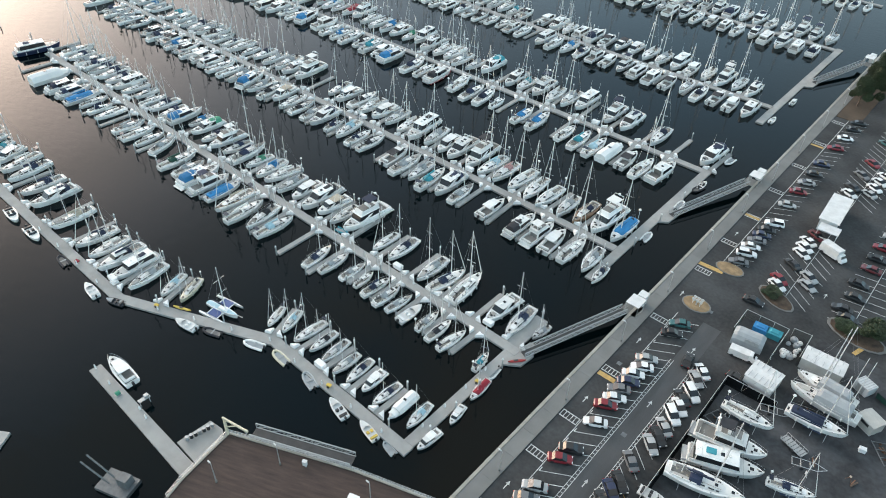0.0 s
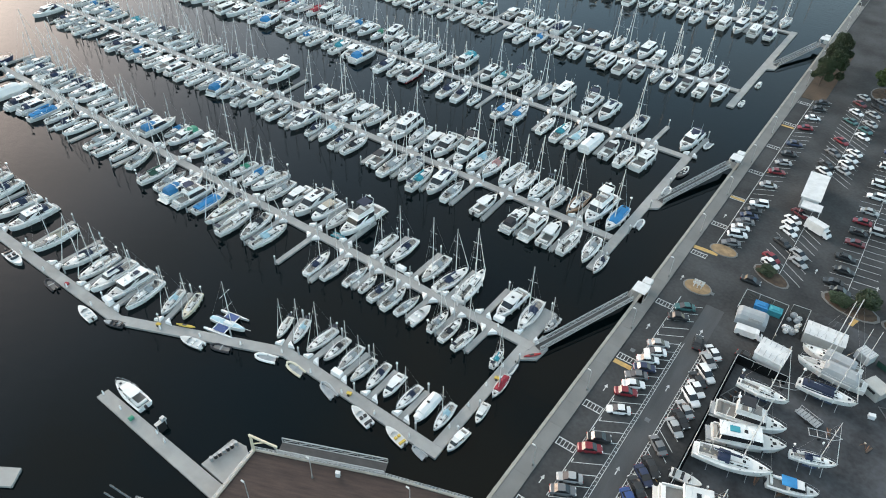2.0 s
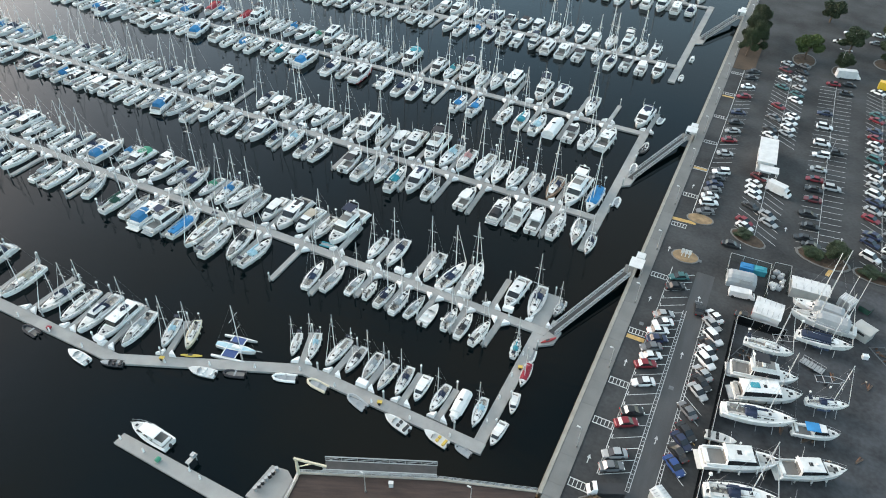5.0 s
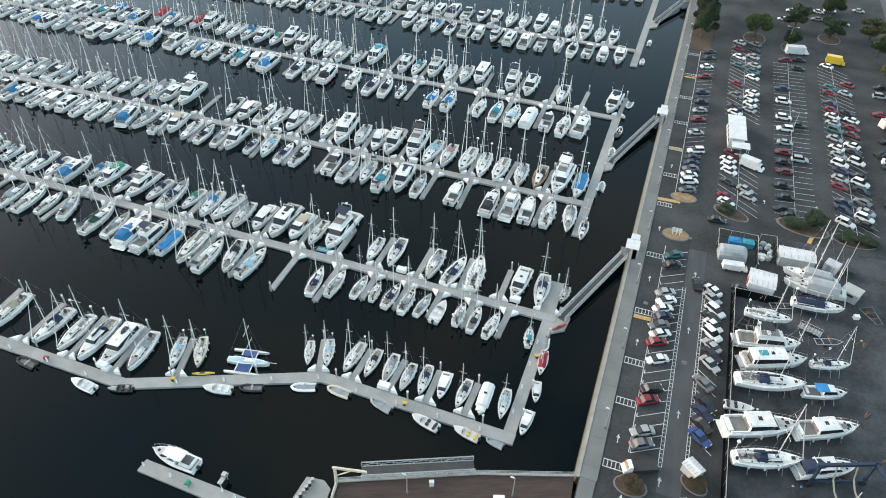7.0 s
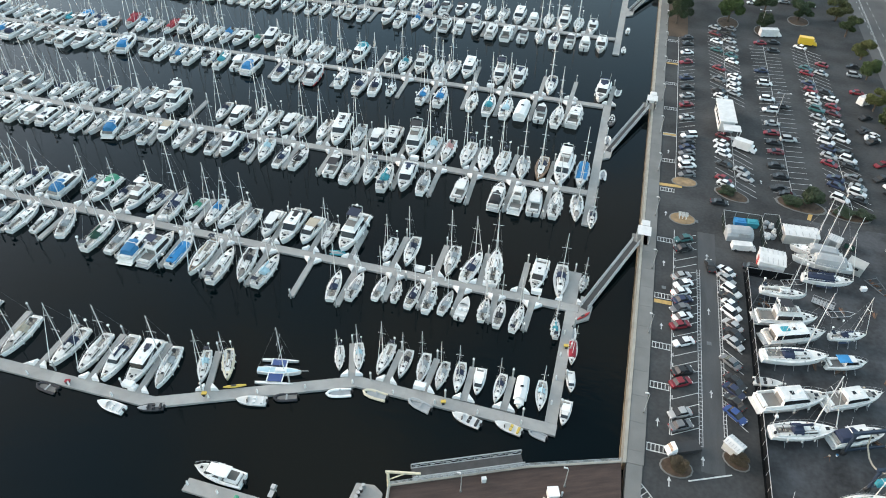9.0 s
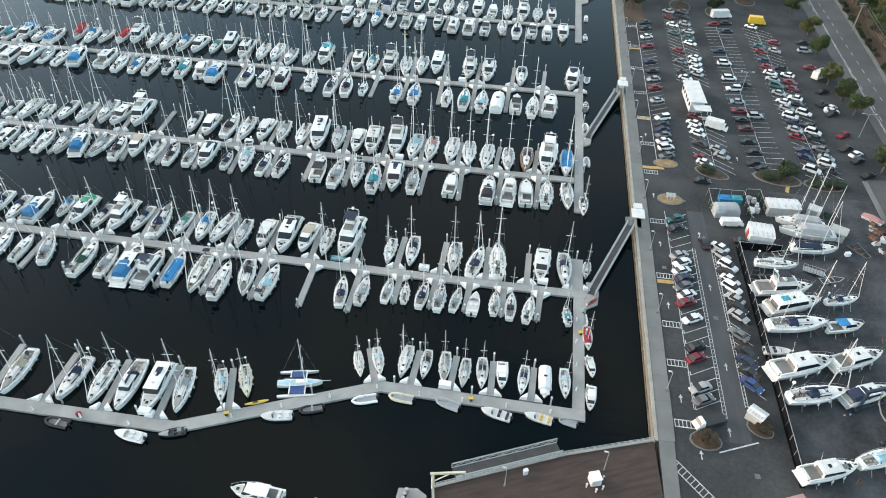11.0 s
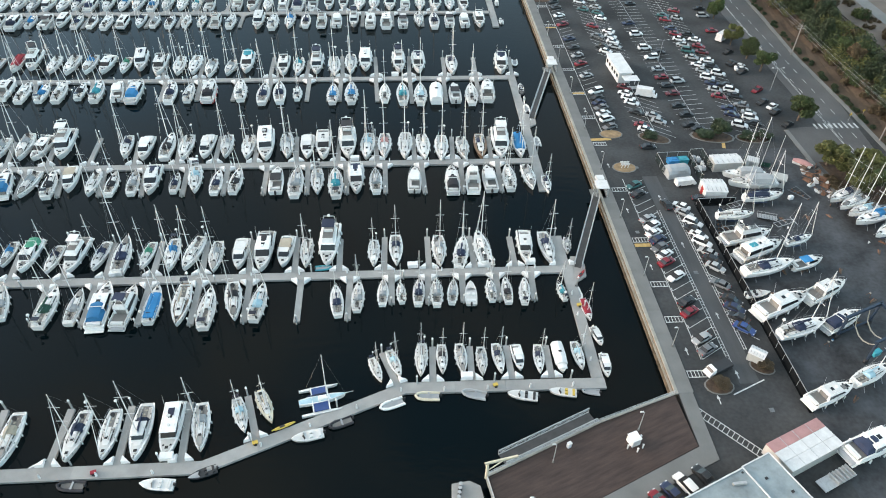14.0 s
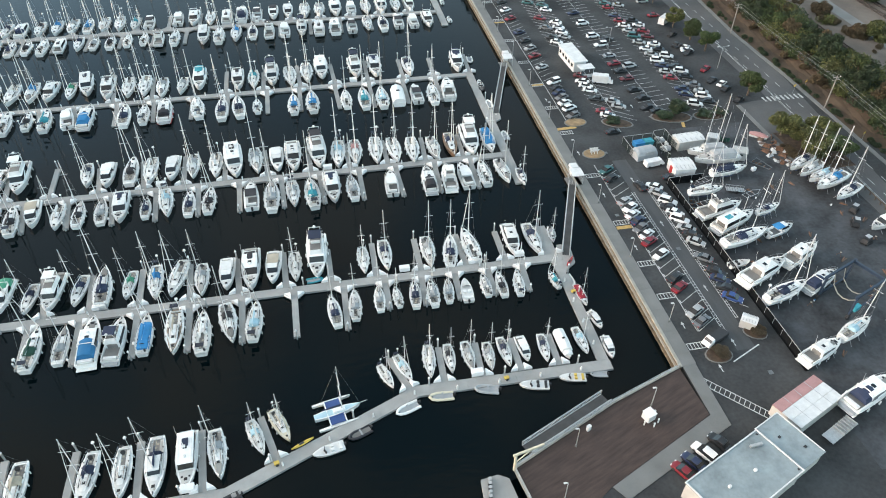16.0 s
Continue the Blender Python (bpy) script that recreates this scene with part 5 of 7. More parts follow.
part("hull", loft(B(), [[(x, w, 0.02), (x, w * 0.6, 0.26), (x, -w * 0.6, 0.26), (x, -w, 0.02), (x, 0, -0.14)] for x, w in ((-1.8, 0.03), (-1, 0.28), (0, 0.36), (1, 0.28), (1.8, 0.03))]), HULLS["red"], rk)
part("seat", box(B(), (-0.2, 0, 0.28), (0.9, 0.4, 0.06)), BLACK, rk)
for x, y, c in ((-69.5, 50.7, "yellow"), (-137.5, 36.0, "red"), (-49.6, 70.5, "yellow"), (-112, 40.4, "yellow")):
    ct = thing("dock_cart", at(x, y, DECKZ, 15), "small two-wheeled dock cart", "cart", "dock carts")
    part("tub", box(B(), (0, 0, 0.45), (0.8, 0.55, 0.4), 0, (1.15, 1.15)), CANVAS[c], ct)
    for sy in (-1, 1):
        part("wheel", rod(B(), (0, sy * 0.36, 0.28), (0, sy * 0.44, 0.28), 0.28, n=9), BLACK, ct)
boat("tender.teal", -103.5, 84.6, 5, 3.6)

# ---- moored boats ----
for row in (DOCK_A_BERTHS, DOCK_A_WEST, DOCK_A_ALONGSIDE, DOCK_A_ALONGSIDE_WEST[2:], DOCK_B_NORTH_1, DOCK_B_NORTH_2, DOCK_B_SOUTH_1, DOCK_B_SOUTH_2,
            DOCK_C_SOUTH_1, DOCK_C_SOUTH_2, DOCK_C_NORTH_1, DOCK_C_NORTH_2):
    for code, x, y, rz, length in row:
        boat(code, x, y, rz, length, far=row in (DOCK_C_NORTH_1, DOCK_C_NORTH_2))
boat("trimaran", -101.2, 49.2, 12, 8.5)
for row in (DOCK_D_NORTH_1, DOCK_D_NORTH_2, DOCK_D_SOUTH_1, DOCK_D_SOUTH_2):
    for code, x, y, rz, length in row:
        boat(code, x, y + (0.8 if y > 171 and length > 13 else 0), rz, min(length, 12.8), far=True)

MIX = "sail sail sail.navy sail motor sail.dark sail fly sail cabin sail.blue motor sail.grey sail trawler sail sail.teal motor.blue sail dayboat sail cabin.dark".split()
rng = random.Random(11)


MIX_MOTOR = "motor fly cabin trawler sail motor.navy cabin.dark sail fly.navy motor sail.blue sail trawler cabin sail".split()


def fill(x0, x1, y, side, gap=5.2, skip=0.06, mix=MIX):
    """A far row of berths along a dock."""
    x = x0
    while x > x1:
        if rng.random() > skip:
            code = rng.choice(mix)
            L = rng.uniform(9.0, 12.2) if mix is MIX else rng.uniform(10.5, 13.5)
            boat(code, x, y + side * (L / 2 + 1.9), -90 * side if rng.random() < 0.75 else 90 * side, L, far=True)
        x -= gap * rng.uniform(0.93, 1.07)


fill(-178.5, -246, 82, 1)
fill(-174, -226, 82, -1)
boat("trawler.navyhull", -255.5, 81, 78, 14.5)
boat("sail.bluecover", -211, 74.6, 90, 12)
boat("covered", -231, 74, 90, 13)
fill(-203, -288, 124.6, 1)
fill(-194.5, -288, 124.6, -1)
fill(-229, -284, 171.6, 1)
fill(-218, -284, 171.6, -1)
fill(-55, -150, 223, 1, 5.7, 0.04, MIX_MOTOR)
fill(-155, -252, 223, 1, 5.4)
fill(-56, -140, 223, -1, 5.7, 0.06, MIX_MOTOR)
fill(-145, -252, 223, -1, 5.4)
fill(-56, -160, 286, 1, 5.6, 0.06, MIX_MOTOR)
fill(-57, -170, 286, -1, 5.6, 0.06, MIX_MOTOR)
fill(-56, -120, 350, -1, 5.4)
for code, x, y, rz in (("tender", -48.0, 134, 90), ("tender", -48.2, 152, 90), ("runabout", -48.0, 165, 90), ("runabout", -48.0, 215, 90), ("cabin", -47.6, 232, 90), ("motor", -56, 177.5, -90)):
    if code != "motor":
        boat(code, x, y, rz, 4.5)

# ---- quay ----
root = tagged(new("sea_wall"), "stained sea wall with a pale cap above the water", "sea wall", kind="structure")
part("wall_face", slab(B(), [(-37.05, 46.2), (-36.59, 46.2), (-36.59, 420), (-37.05, 420)], -9, -0.12), WALLSTAIN, root)
part("wall_cap", slab(B(), [(-37.15, 46.2), (-36.55, 46.2), (-36.55, 420), (-37.15, 420)], -0.12, 0.2), CAP, root)
part("fender_beam", slab(B(), [(-37.4, 46.4), (-37.05, 46.4), (-37.05, 420), (-37.4, 420)], -1.0, -0.75), CAP, root)
part("lower_beam", slab(B(), [(-37.55, 46.4), (-37.05, 46.4), (-37.05, 420), (-37.55, 420)], -1.95, -1.7), WALLSTAIN, root)
walkway = tagged(new("pavement"), "pale concrete promenade along the sea wall", "pavement", kind="structure")
y = 31.0
while y < 330:
    part("paving_slab", slab(B(), [(-36.5, max(y, 46.3)), (-33.85, max(y, 46.3)), (-33.85, y + 5.97), (-36.5, y + 5.97)], 0.0, 0.14), CONCRETE, walkway) if y > 40 else None
    y += 6.0
part("corner_slab", slab(B(), [(-36.45, 46.25), (-36.45, 35.2), (-58.6, 25.2), (-56.8, 22.6), (-33.9, 32.6), (-33.85, 46.25)], 0.0, 0.13), CONCRETE, walkway)

kerb = B()
slab(kerb, rect(-33.85, 46.5, -33.65, 420), 0, 0.15)
setting("kerb", kerb, CONCRETE, "low concrete kerb along the promenade", "kerb")


def gate_house(x, y):
    g = thing("gate_shelter", at(x, y, 0.14), "white roofed gate shelter at the head of a gangway", "shelter", "gate shelters")
    part("roof", box(B(), (0, 0, 2.7), (3.0, 3.4, 0.16)), WHITEPAINT, g)
    part("upper_roof", box(B(), (0.2, 2.9, 2.5), (2.0, 2.2, 0.7), 0, (0.92, 0.92)), WHITEPAINT, g)
    for sx in (-1.35, 1.35):
        for sy in (-1.55, 1.55):
            part("post", rod(B(), (sx, sy, 0), (sx, sy, 2.65), 0.07, n=6), GALV, g)
    part("utility_box", box(B(), (0.2, 2.9, 1.05), (1.4, 1.5, 2.1)), WHITEPAINT, g)
    bm = B()
    for k in range(7):
        rod(bm, (-1.5, -1.5 + 0.5 * k, 0), (-1.5, -1.5 + 0.5 * k, 2.5), 0.025, n=4)
        rod(bm, (1.5, -1.5 + 0.5 * k, 0), (1.5, -1.5 + 0.5 * k, 1.2), 0.025, n=4)
    part("gate_bars", bm, GALV, g)
    part("deck", box(B(), (-0.6, 0, -0.07), (3.6, 3.6, 0.14)), CONCRETE, g)


def gangway(x0, y0, x1, y1, z0=DECKZ + 0.1, z1=0.3, w=1.7, stored=False):
    a, b = Vector((x0, y0, z0)), Vector((x1, y1, z1))
    L = (b - a).length
    g = thing("gangway", Matrix.Translation(a) @ (b - a).to_track_quat("X", "Z").to_matrix().to_4x4(), "grey aluminium truss gangway" + (" lying beside the pier" if stored else " sloping down to the dock"), "gangway", "gangways")
    part("walk_deck", box(B(), (L / 2, 0, 0), (L, w, 0.08)), mat("gangway_deck", (0.06, 0.06, 0.06), 0.8, vary=0.3) if "gangway_deck" not in bpy.data.materials else bpy.data.materials["gangway_deck"], g)
    for sy in (-1, 1):
        bm = B()
        y = sy * w / 2
        rod(bm, (0, y, 1.15), (L, y, 1.15), 0.13, n=5)
        rod(bm, (0, y, 0.0), (L, y, 0.0), 0.12, n=5)
        rod(bm, (0, y, 0.6), (L, y, 0.6), 0.035, n=4)
        n = max(4, round(L / (2.6 if stored else 1.5)))
        for i in range(n + 1):
            rod(bm, (L * i / n, y, 0), (L * i / n, y, 1.15), 0.06, n=4)
            if i < n:
                rod(bm, (L * i / n, y, 0), (L * (i + 1) / n, y, 1.15), 0.05, n=4)
        part("side_truss", bm, GALV, g)


for gx, gy, fx, fy in ((-37.4, 107.6, -47.4, 82.2), (-38.0, 173.2, -47.6, 146.0), (-38.6, 277, -47.6, 251)):
    gate_house(gx + 0.6, gy - 0.6)
    gangway(fx, fy, gx - 0.8, gy - 2.2)



def lamp_post(x, y, h=5.6, arm=0.9, two=False, rz=0):
    key = (h, two)
    if key in MADE:
        copy_thing(MADE[key], at(x, y, 0, rz))
        return
    g = thing("street_lamp", at(x, y, 0, rz), "tall grey steel street lamp", "street lamp", "street lamps")
    part("base", rod(B(), (0, 0, 0), (0, 0, 0.5), 0.22, 0.18, 8), CONCRETE, g)
    part("pole", rod(B(), (0, 0, 0.5), (0, 0, h), 0.085, 0.06, 7), GALV, g)
    for sx in ((-1, 1) if two else (-1,)):
        bm = rod(B(), (0, 0, h - 0.05), (sx * arm, 0, h + 0.15), 0.045, n=5)
        part("arm", bm, GALV, g)
        part("lamp_head", box(B(), (sx * (arm + 0.2), 0, h + 0.17), (0.65, 0.26, 0.16), 0, (0.8, 0.8)), WHITEPAINT, g)
    MADE[key] = g


for k in range(14):
    lamp_post(-34.2, 57.4 + 20.0 * k, 5.4, 0.3)
for x, y in ((-1.0, 177.6), (-1.0, 243), (28.2, 157.5)):
    lamp_post(x, y, 7.6, 1.5, True)

# ---- road markings ----
marks = B()
def stripe(x0, y0, x1, y1, w=0.12, bm=None, z=0.022):
    run(bm if bm is not None else marks, (x0, y0), (x1, y1), w, 0.0, z)
for y in (108.6, 89.2, 74.7, 64.5, 50.6, 129.5, 143.5, 157.6, 173.2, 190, 207, 224):
    stripe(-33.4, y - 0.75, -29.8, y - 0.75, 0.18)
    stripe(-33.4, y + 0.75, -29.8, y + 0.75, 0.18)
    for k in range(6):
        stripe(-33.3 + 0.68 * k, y - 0.66, -33.3 + 0.68 * k, y + 0.66, 0.13)
stripe(-29.6, 54, -29.6, 113, 0.14)
stripe(-29.6, 133, -29.6, 232, 0.14)
for k in range(22):
    y = 55.5 + 2.65 * k
    if y < 112:
        stripe(-29.3, y - 1.5, -24.6, y + 1.3)
        stripe(-29.3, y - 1.5, -29.3, y - 0.6, 0.16)
for x in (-24.55, -23.95):
    stripe(x, 53, x, 100, 0.1)
for k in range(52):
    stripe(-24.45, 53 + 0.9 * k, -24.05, 53 + 0.9 * k, 0.1)
for k in range(16):
    y = 60 + 2.65 * k
    stripe(-20.0, y + 1.6, -16.2, y - 1.7)
stripe(-20.3, 56, -20.3, 101, 0.12)
stripe(-19.8, 56, -19.8, 101, 0.12)
for k in range(50):
    stripe(-20.2, 56.2 + 0.9 * k, -19.9, 56.2 + 0.9 * k, 0.1)
for x0, s, y0, y1 in ((-29.2, 1.3, 134, 232), (-19.6, -1.9, 134, 240), (-14.4, -1.9, 134, 240), (-5.6, 0.4, 134, 232), (-0.6, 0.3, 134, 232), (8.4, -1.6, 134, 232), (13.3, -1.7, 134, 232)):
    n = int((y1 - y0) / 2.7)
    for k in range(n):
        if -20 < x0 < -12 and 157 < y0 + 2.7 * k < 181:
            continue
        stripe(x0 + 0.15, y0 + 2.7 * k - s, x0 + 4.8, y0 + 2.7 * k + s, 0.1)
for x in (-14.5, -0.7, 13.2):
    stripe(x, 134, x, 232, 0.12)
# exit lane markings
for k in range(18):
    u = k / 17
    stripe(-36 + 10.2 * u - 0.25, 44.2 - 11.6 * u - 0.75, -36 + 10.2 * u + 0.75, 44.2 - 11.6 * u + 0.35, 0.12)
stripe(-36.4, 43.6, -26.0, 31.8, 0.14)
stripe(-35.4, 44.7, -25.0, 33.0, 0.14)
stripe(-26.4, 45.6, -19.4, 48.7, 0.25)
for x, y in ((-31.7, 80), (-31.7, 100), (-31.7, 119), (-31.7, 148), (-31.7, 56), (-22.3, 105), (-22.3, 87), (-22.3, 65), (-8, 140), (4.5, 142), (-29.5, 44.5), (-24, 50)):
    stripe(x, y - 0.8, x, y + 0.5, 0.16)
    slab(marks, [(x - 0.35, y + 0.3), (x + 0.35, y + 0.3), (x, y + 1.1)], 0, 0.022)
for x in (37.5, 41.5):
    for k in range(40):
        xx = x + (k * 5.6 - 40 > 110) * 0.0
        stripe(xx - 0.6 + k * 0.07, 60 + 6.4 * k, xx - 0.6 + (k + 0.45) * 0.07, 60 + 6.4 * k + 2.8, 0.14)
for dx in (0.0, 0.35):
    for (ax, ay), (bx, by) in zip(((36.6, 60), (39.6, 120), (40.6, 180), (41.6, 212), (45, 320)), ((39.6, 120), (40.6, 180), (41.6, 212), (45, 320), (46, 350))):
        stripe(ax - 3.4 + dx, ay, bx - 3.4 + dx, by, 0.1)
for k in range(9):
    stripe(32.8 + 1.5 * k, 135.6, 32.8 + 1.5 * k, 138.2, 0.6)
tagged(setting("road_marking", marks, PAINT, "white painted bay lines, arrows and hatching on the asphalt", "road marking"), kind="structure")
yel = B()
for x0, y0, x1, y1, w in ((-33.4, 87.4, -29.8, 87.4, 1.1), (-33.4, 157.6, -29.8, 157.6, 0.9), (-33.6, 131.6, -28, 131.9, 1.2), (2.0, 126.4, 3.4, 131, 0.9), (-33.4, 205, -29.8, 205, 0.9)):
    stripe(x0, y0, x1, y1, w, yel, 0.026)
stripe(-20.0, 70.2, -16.0, 67.2, 0.14, yel, 0.026)
stripe(-29.2, 175, -24.8, 178, 0.14, yel, 0.026)
setting("yellow_marking", yel, YELLOW, "worn ochre paint on the asphalt", "road marking")

# ---- cars ----
def car(code, x, y, rz):
    c, _, style = code.partition("_")
    near = y < 130
    key = ("car", code, near)
    m = at(x, y, 0.0, rz)
    if key in MADE:
        return copy_thing(MADE[key], m)
    suv = style == "suv"
    H, L, W = (1.72, 4.6, 1.84) if suv else (1.42, 4.35, 1.76)
    g = thing("car", m, "%s %s parked in a marked bay" % ({"teal": "teal green", "navy": "dark blue"}.get(c, c), "sport utility car" if suv else "saloon car"), "car", "parked cars")
    belt = 0.98 if suv else 0.86
    bm = loft(B(), [[(x0, -w, 0.28), (x0, -w, z * 0.72), (x0, -w * 0.9, z), (x0, w * 0.9, z), (x0, w, z * 0.72), (x0, w, 0.28)]
                    for x0, w, z in ((-L / 2, W * 0.42, belt * 0.8), (-L / 2 + 0.2, W * 0.49, belt * 0.98), (-0.6, W * 0.5, belt), (0.75, W * 0.5, belt), (L / 2 - 0.35, W * 0.47, belt * 0.82), (L / 2, W * 0.40, belt * 0.6))])
    a0, a1 = (-L / 2 + 0.3, -L / 2 + 0.5) if suv else (-L / 2 + 0.75, -L / 2 + 1.3)
    rf = [(a1, W * 0.40), (0.15, W * 0.40)]
    loft(bm, [[(px, -w, H - 0.07), (px, -w * 0.85, H), (px, w * 0.85, H), (px, w, H - 0.07)] for px, w in ((a1 - 0.05, W * 0.38), (a1 + 0.3, W * 0.4), (0.0, W * 0.4), (0.3, W * 0.37))])
    part("body", bm, CARS[c], g, smooth=False)
    bm = loft(B(), [[(a0, -W * 0.45, belt - 0.02), (1.15, -W * 0.45, belt - 0.02), (1.15, W * 0.45, belt - 0.02), (a0, W * 0.45, belt - 0.02)],
                    [(a1, -W * 0.39, H - 0.06), (0.28, -W * 0.39, H - 0.06), (0.28, W * 0.39, H - 0.06), (a1, W * 0.39, H - 0.06)]])
    part("glasshouse", bm, GLASS, g)
    for sx in (-0.29 * L, 0.31 * L):
        for sy in (-1, 1):
            part("wheel", rod(B(), (sx, sy * (W / 2 - 0.2), 0.32), (sx, sy * (W / 2 + 0.01), 0.32), 0.32, n=10), BLACK, g)
    for sy in (-1, 1) if near else ():
        part("headlight", box(B(), (L / 2 - 0.12, sy * W * 0.32, belt * 0.62), (0.2, 0.35, 0.14)), HEADLIGHT, g)
        part("tail_light", box(B(), (-L / 2 + 0.03, sy * W * 0.34, belt * 0.78), (0.1, 0.3, 0.16)), TAIL, g)
    MADE[key] = g
    return g


for row, rz in ((ROW_WATERFRONT, 30), (ROW_YARD, -41), (ROW_NORTH_QUAY, 22), (ROW_INNER_A, -28), (ROW_INNER_B, -28), (ROW_MIDDLE, 5), (ROW_OUTER_A, -25), (ROW_OUTER_B, -25), (ROW_STREET_SIDE, 0), (STREET_ROW, 35), (FAR_ROW, 0)):
    for i, (code, x, y) in enumerate(row):
        car(code, x, y, rz + (180 if i % 3 == 0 else 0) + (i * 5 % 4 - 1.5))
car("black", -21.8, 101.5, 100)
car("black", -19.0, 127.0, 5)
for code, x, y, rz in (("red", -46.3, 25.5, 118), ("navy", -43.9, 26.8, 118), ("white_suv", -41.3, 28.1, 118), ("black", -37.8, 29.5, 118)):
    car(code, x, y, rz)


def van(x, y, rz, L, W, H, body, label, cab="white", name="van"):
    g = thing(name, at(x, y, 0, rz), label, "van", "vans and trucks")
    part("cargo_box", box(B(), (-0.6, 0, (H + 0.5) / 2), (L - 1.7, W, H - 0.5), 0, (0.98, 0.94)), body, g)
    part("cab", loft(B(), [[(px, -W * 0.45, 0.45), (px, -W * 0.45, z * 0.7), (px, -W * 0.38, z), (px, W * 0.38, z), (px, W * 0.45, z * 0.7), (px, W * 0.45, 0.45)] for px, z in ((L / 2 - 1.5, 2.0), (L / 2 - 0.9, 1.95), (L / 2 - 0.35, 1.2), (L / 2, 0.95))]), CARS[cab], g)
    part("windscreen", box(B(), (L / 2 - 0.62, 0, 1.62), (0.06, W * 0.74, 0.6), 0, (1, 0.9), -35), GLASS, g)
    for sx in (-L * 0.3, L * 0.3):
        for sy in (-1, 1):
            part("wheel", rod(B(), (sx, sy * (W / 2 - 0.25), 0.38), (sx, sy * W / 2, 0.38), 0.38, n=10), BLACK, g)


van(-11.6, 155.3, -22, 6.6, 2.2, 2.8, WHITEPAINT, "large white motorhome parked beside cars", name="motorhome")
van(2.0, 238.5, 15, 8.0, 2.4, 3.0, WHITEPAINT, "large white box van in the car park")
van(14.3, 235.0, -5, 6.5, 2.3, 2.9, CARS["yellow"], "bright yellow box truck in the car park", "yellow", "truck")
van(26.5, 194.0, 40, 6.5, 2.3, 2.9, WHITEPAINT, "white box truck beside the street trees", name="truck")
van(-27.4, 51.3, 205, 6.2, 2.1, 1.2, BLACK, "white pickup truck with a dark flat bed", name="truck")
van(-14.5, 110.0, 8, 5.6, 1.95, 1.9, WHITEPAINT, "white utility van parked at a service yard")
car("black", -12.6, 103.6, -5)

# ---- pier in the foreground ----
pier = tagged(new("pier"), "brown timber pier deck with a pale edge", "pier", kind="structure")
PIER = [(-37.36, 46.2), (-52.3, 40.9), (-73.4, 31.4), (-71.5, 21.0), (-70.4, 17.6), (-58.7, 25.25), (-36.6, 35.3)]
part("pier_deck", slab(B(), PIER[::-1], -0.5, 0.10), TIMBER, pier)
rails = B()
for (ax, ay), (bx, by) in zip(PIER[:4], PIER[1:5]):
    a, b = Vector((ax, ay, 0.1)), Vector((bx, by, 0.1))
    n = max(2, round((b - a).length / 2.2))
    for i in range(n + 1):
        p = a + (b - a) * i / n
        rod(rails, p, p + Vector((0, 0, 1.05)), 0.05, n=5)
    for h in (0.4, 0.72, 1.05):
        rod(rails, a + Vector((0, 0, h)), b + Vector((0, 0, h)), 0.045, n=5)
part("railing", rails, GALV, pier)
bm = B()
for (ax, ay), (bx, by) in zip(PIER[:4], PIER[1:5]):
    run(bm, (ax, ay), (bx, by), 0.45, 0.1, 0.26)
part("edge_beam", bm, CAP, pier)
for k in range(14):
    u = k / 13
    part("support_pile", rod(B(), (-39 - 33 * u, 45.2 - 14 * u, -8), (-39 - 33 * u, 45.2 - 14 * u, -0.5), 0.2, n=8), WALLSTAIN, pier)
gangway(-70.4, 34.3, -53.4, 42.0, 0.0, 0.0, 2.4, True)
jib = thing("jib_crane", at(-73.4, 31.2, 0.1), "cream painted steel jib crane on the pier corner", "crane")
part("column", rod(B(), (0, 0, 0), (0, 0, 4.0), 0.3, 0.24, 8), CREAMSTEEL, jib)
part("boom", box(B(), (2.3, 0.6, 4.1), (5.6, 0.3, 0.4), 12), CREAMSTEEL, jib)
part("brace", rod(B(), (0, 0, 2.0), (2.6, 0.6, 3.95), 0.11, n=6), CREAMSTEEL, jib)
part("hoist", box(B(), (4.6, 1.1, 3.75), (0.5, 0.3, 0.45)), GALV, jib)
boxs = thing("pump_cabinet", at(-47.6, 36.6, 0.1, 20), "white cube cabinet on the pier", "cabinet")
part("body", box(B(), (0, 0, 0.8), (1.7, 1.7, 1.6), 0, (0.96, 0.96)), WHITEPAINT, boxs)
part("lid", box(B(), (0, 0, 1.65), (1.8, 1.8, 0.1)), BOXWHITE, boxs)
for dx, dy in ((-1.3, -1.2), (0.2, -1.9), (1.3, -1.2), (1.4, 0.6)):
    bl = thing("bollard", at(-47.6 + dx, 36.6 + dy, 0.1), "short white steel bollard on the pier", "bollard", "pier bollards")
    part("post", rod(B(), (0, 0, 0), (0, 0, 1.0), 0.13, n=8), WHITEPAINT, bl)
    part("cap", rod(B(), (0, 0, 1.0), (0, 0, 1.1), 0.2, 0.15, 8), WHITEPAINT, bl)
for x, y in ((-46.0, 39.0), (-62.0, 33.5), (-67.0, 24.5)):
    lamp_post(x, y, 5.2, 0.25)
lk = thing("electric_box", at(-58.8, 36.2, 0.1, 25), "small white electric box on the pier", "box")
part("case", box(B(), (0, 0, 0.55), (0.7, 0.5, 1.1)), WHITEPAINT, lk)
part("hood", box(B(), (0, 0, 1.13), (0.8, 0.6, 0.08)), WHITEPAINT, lk)

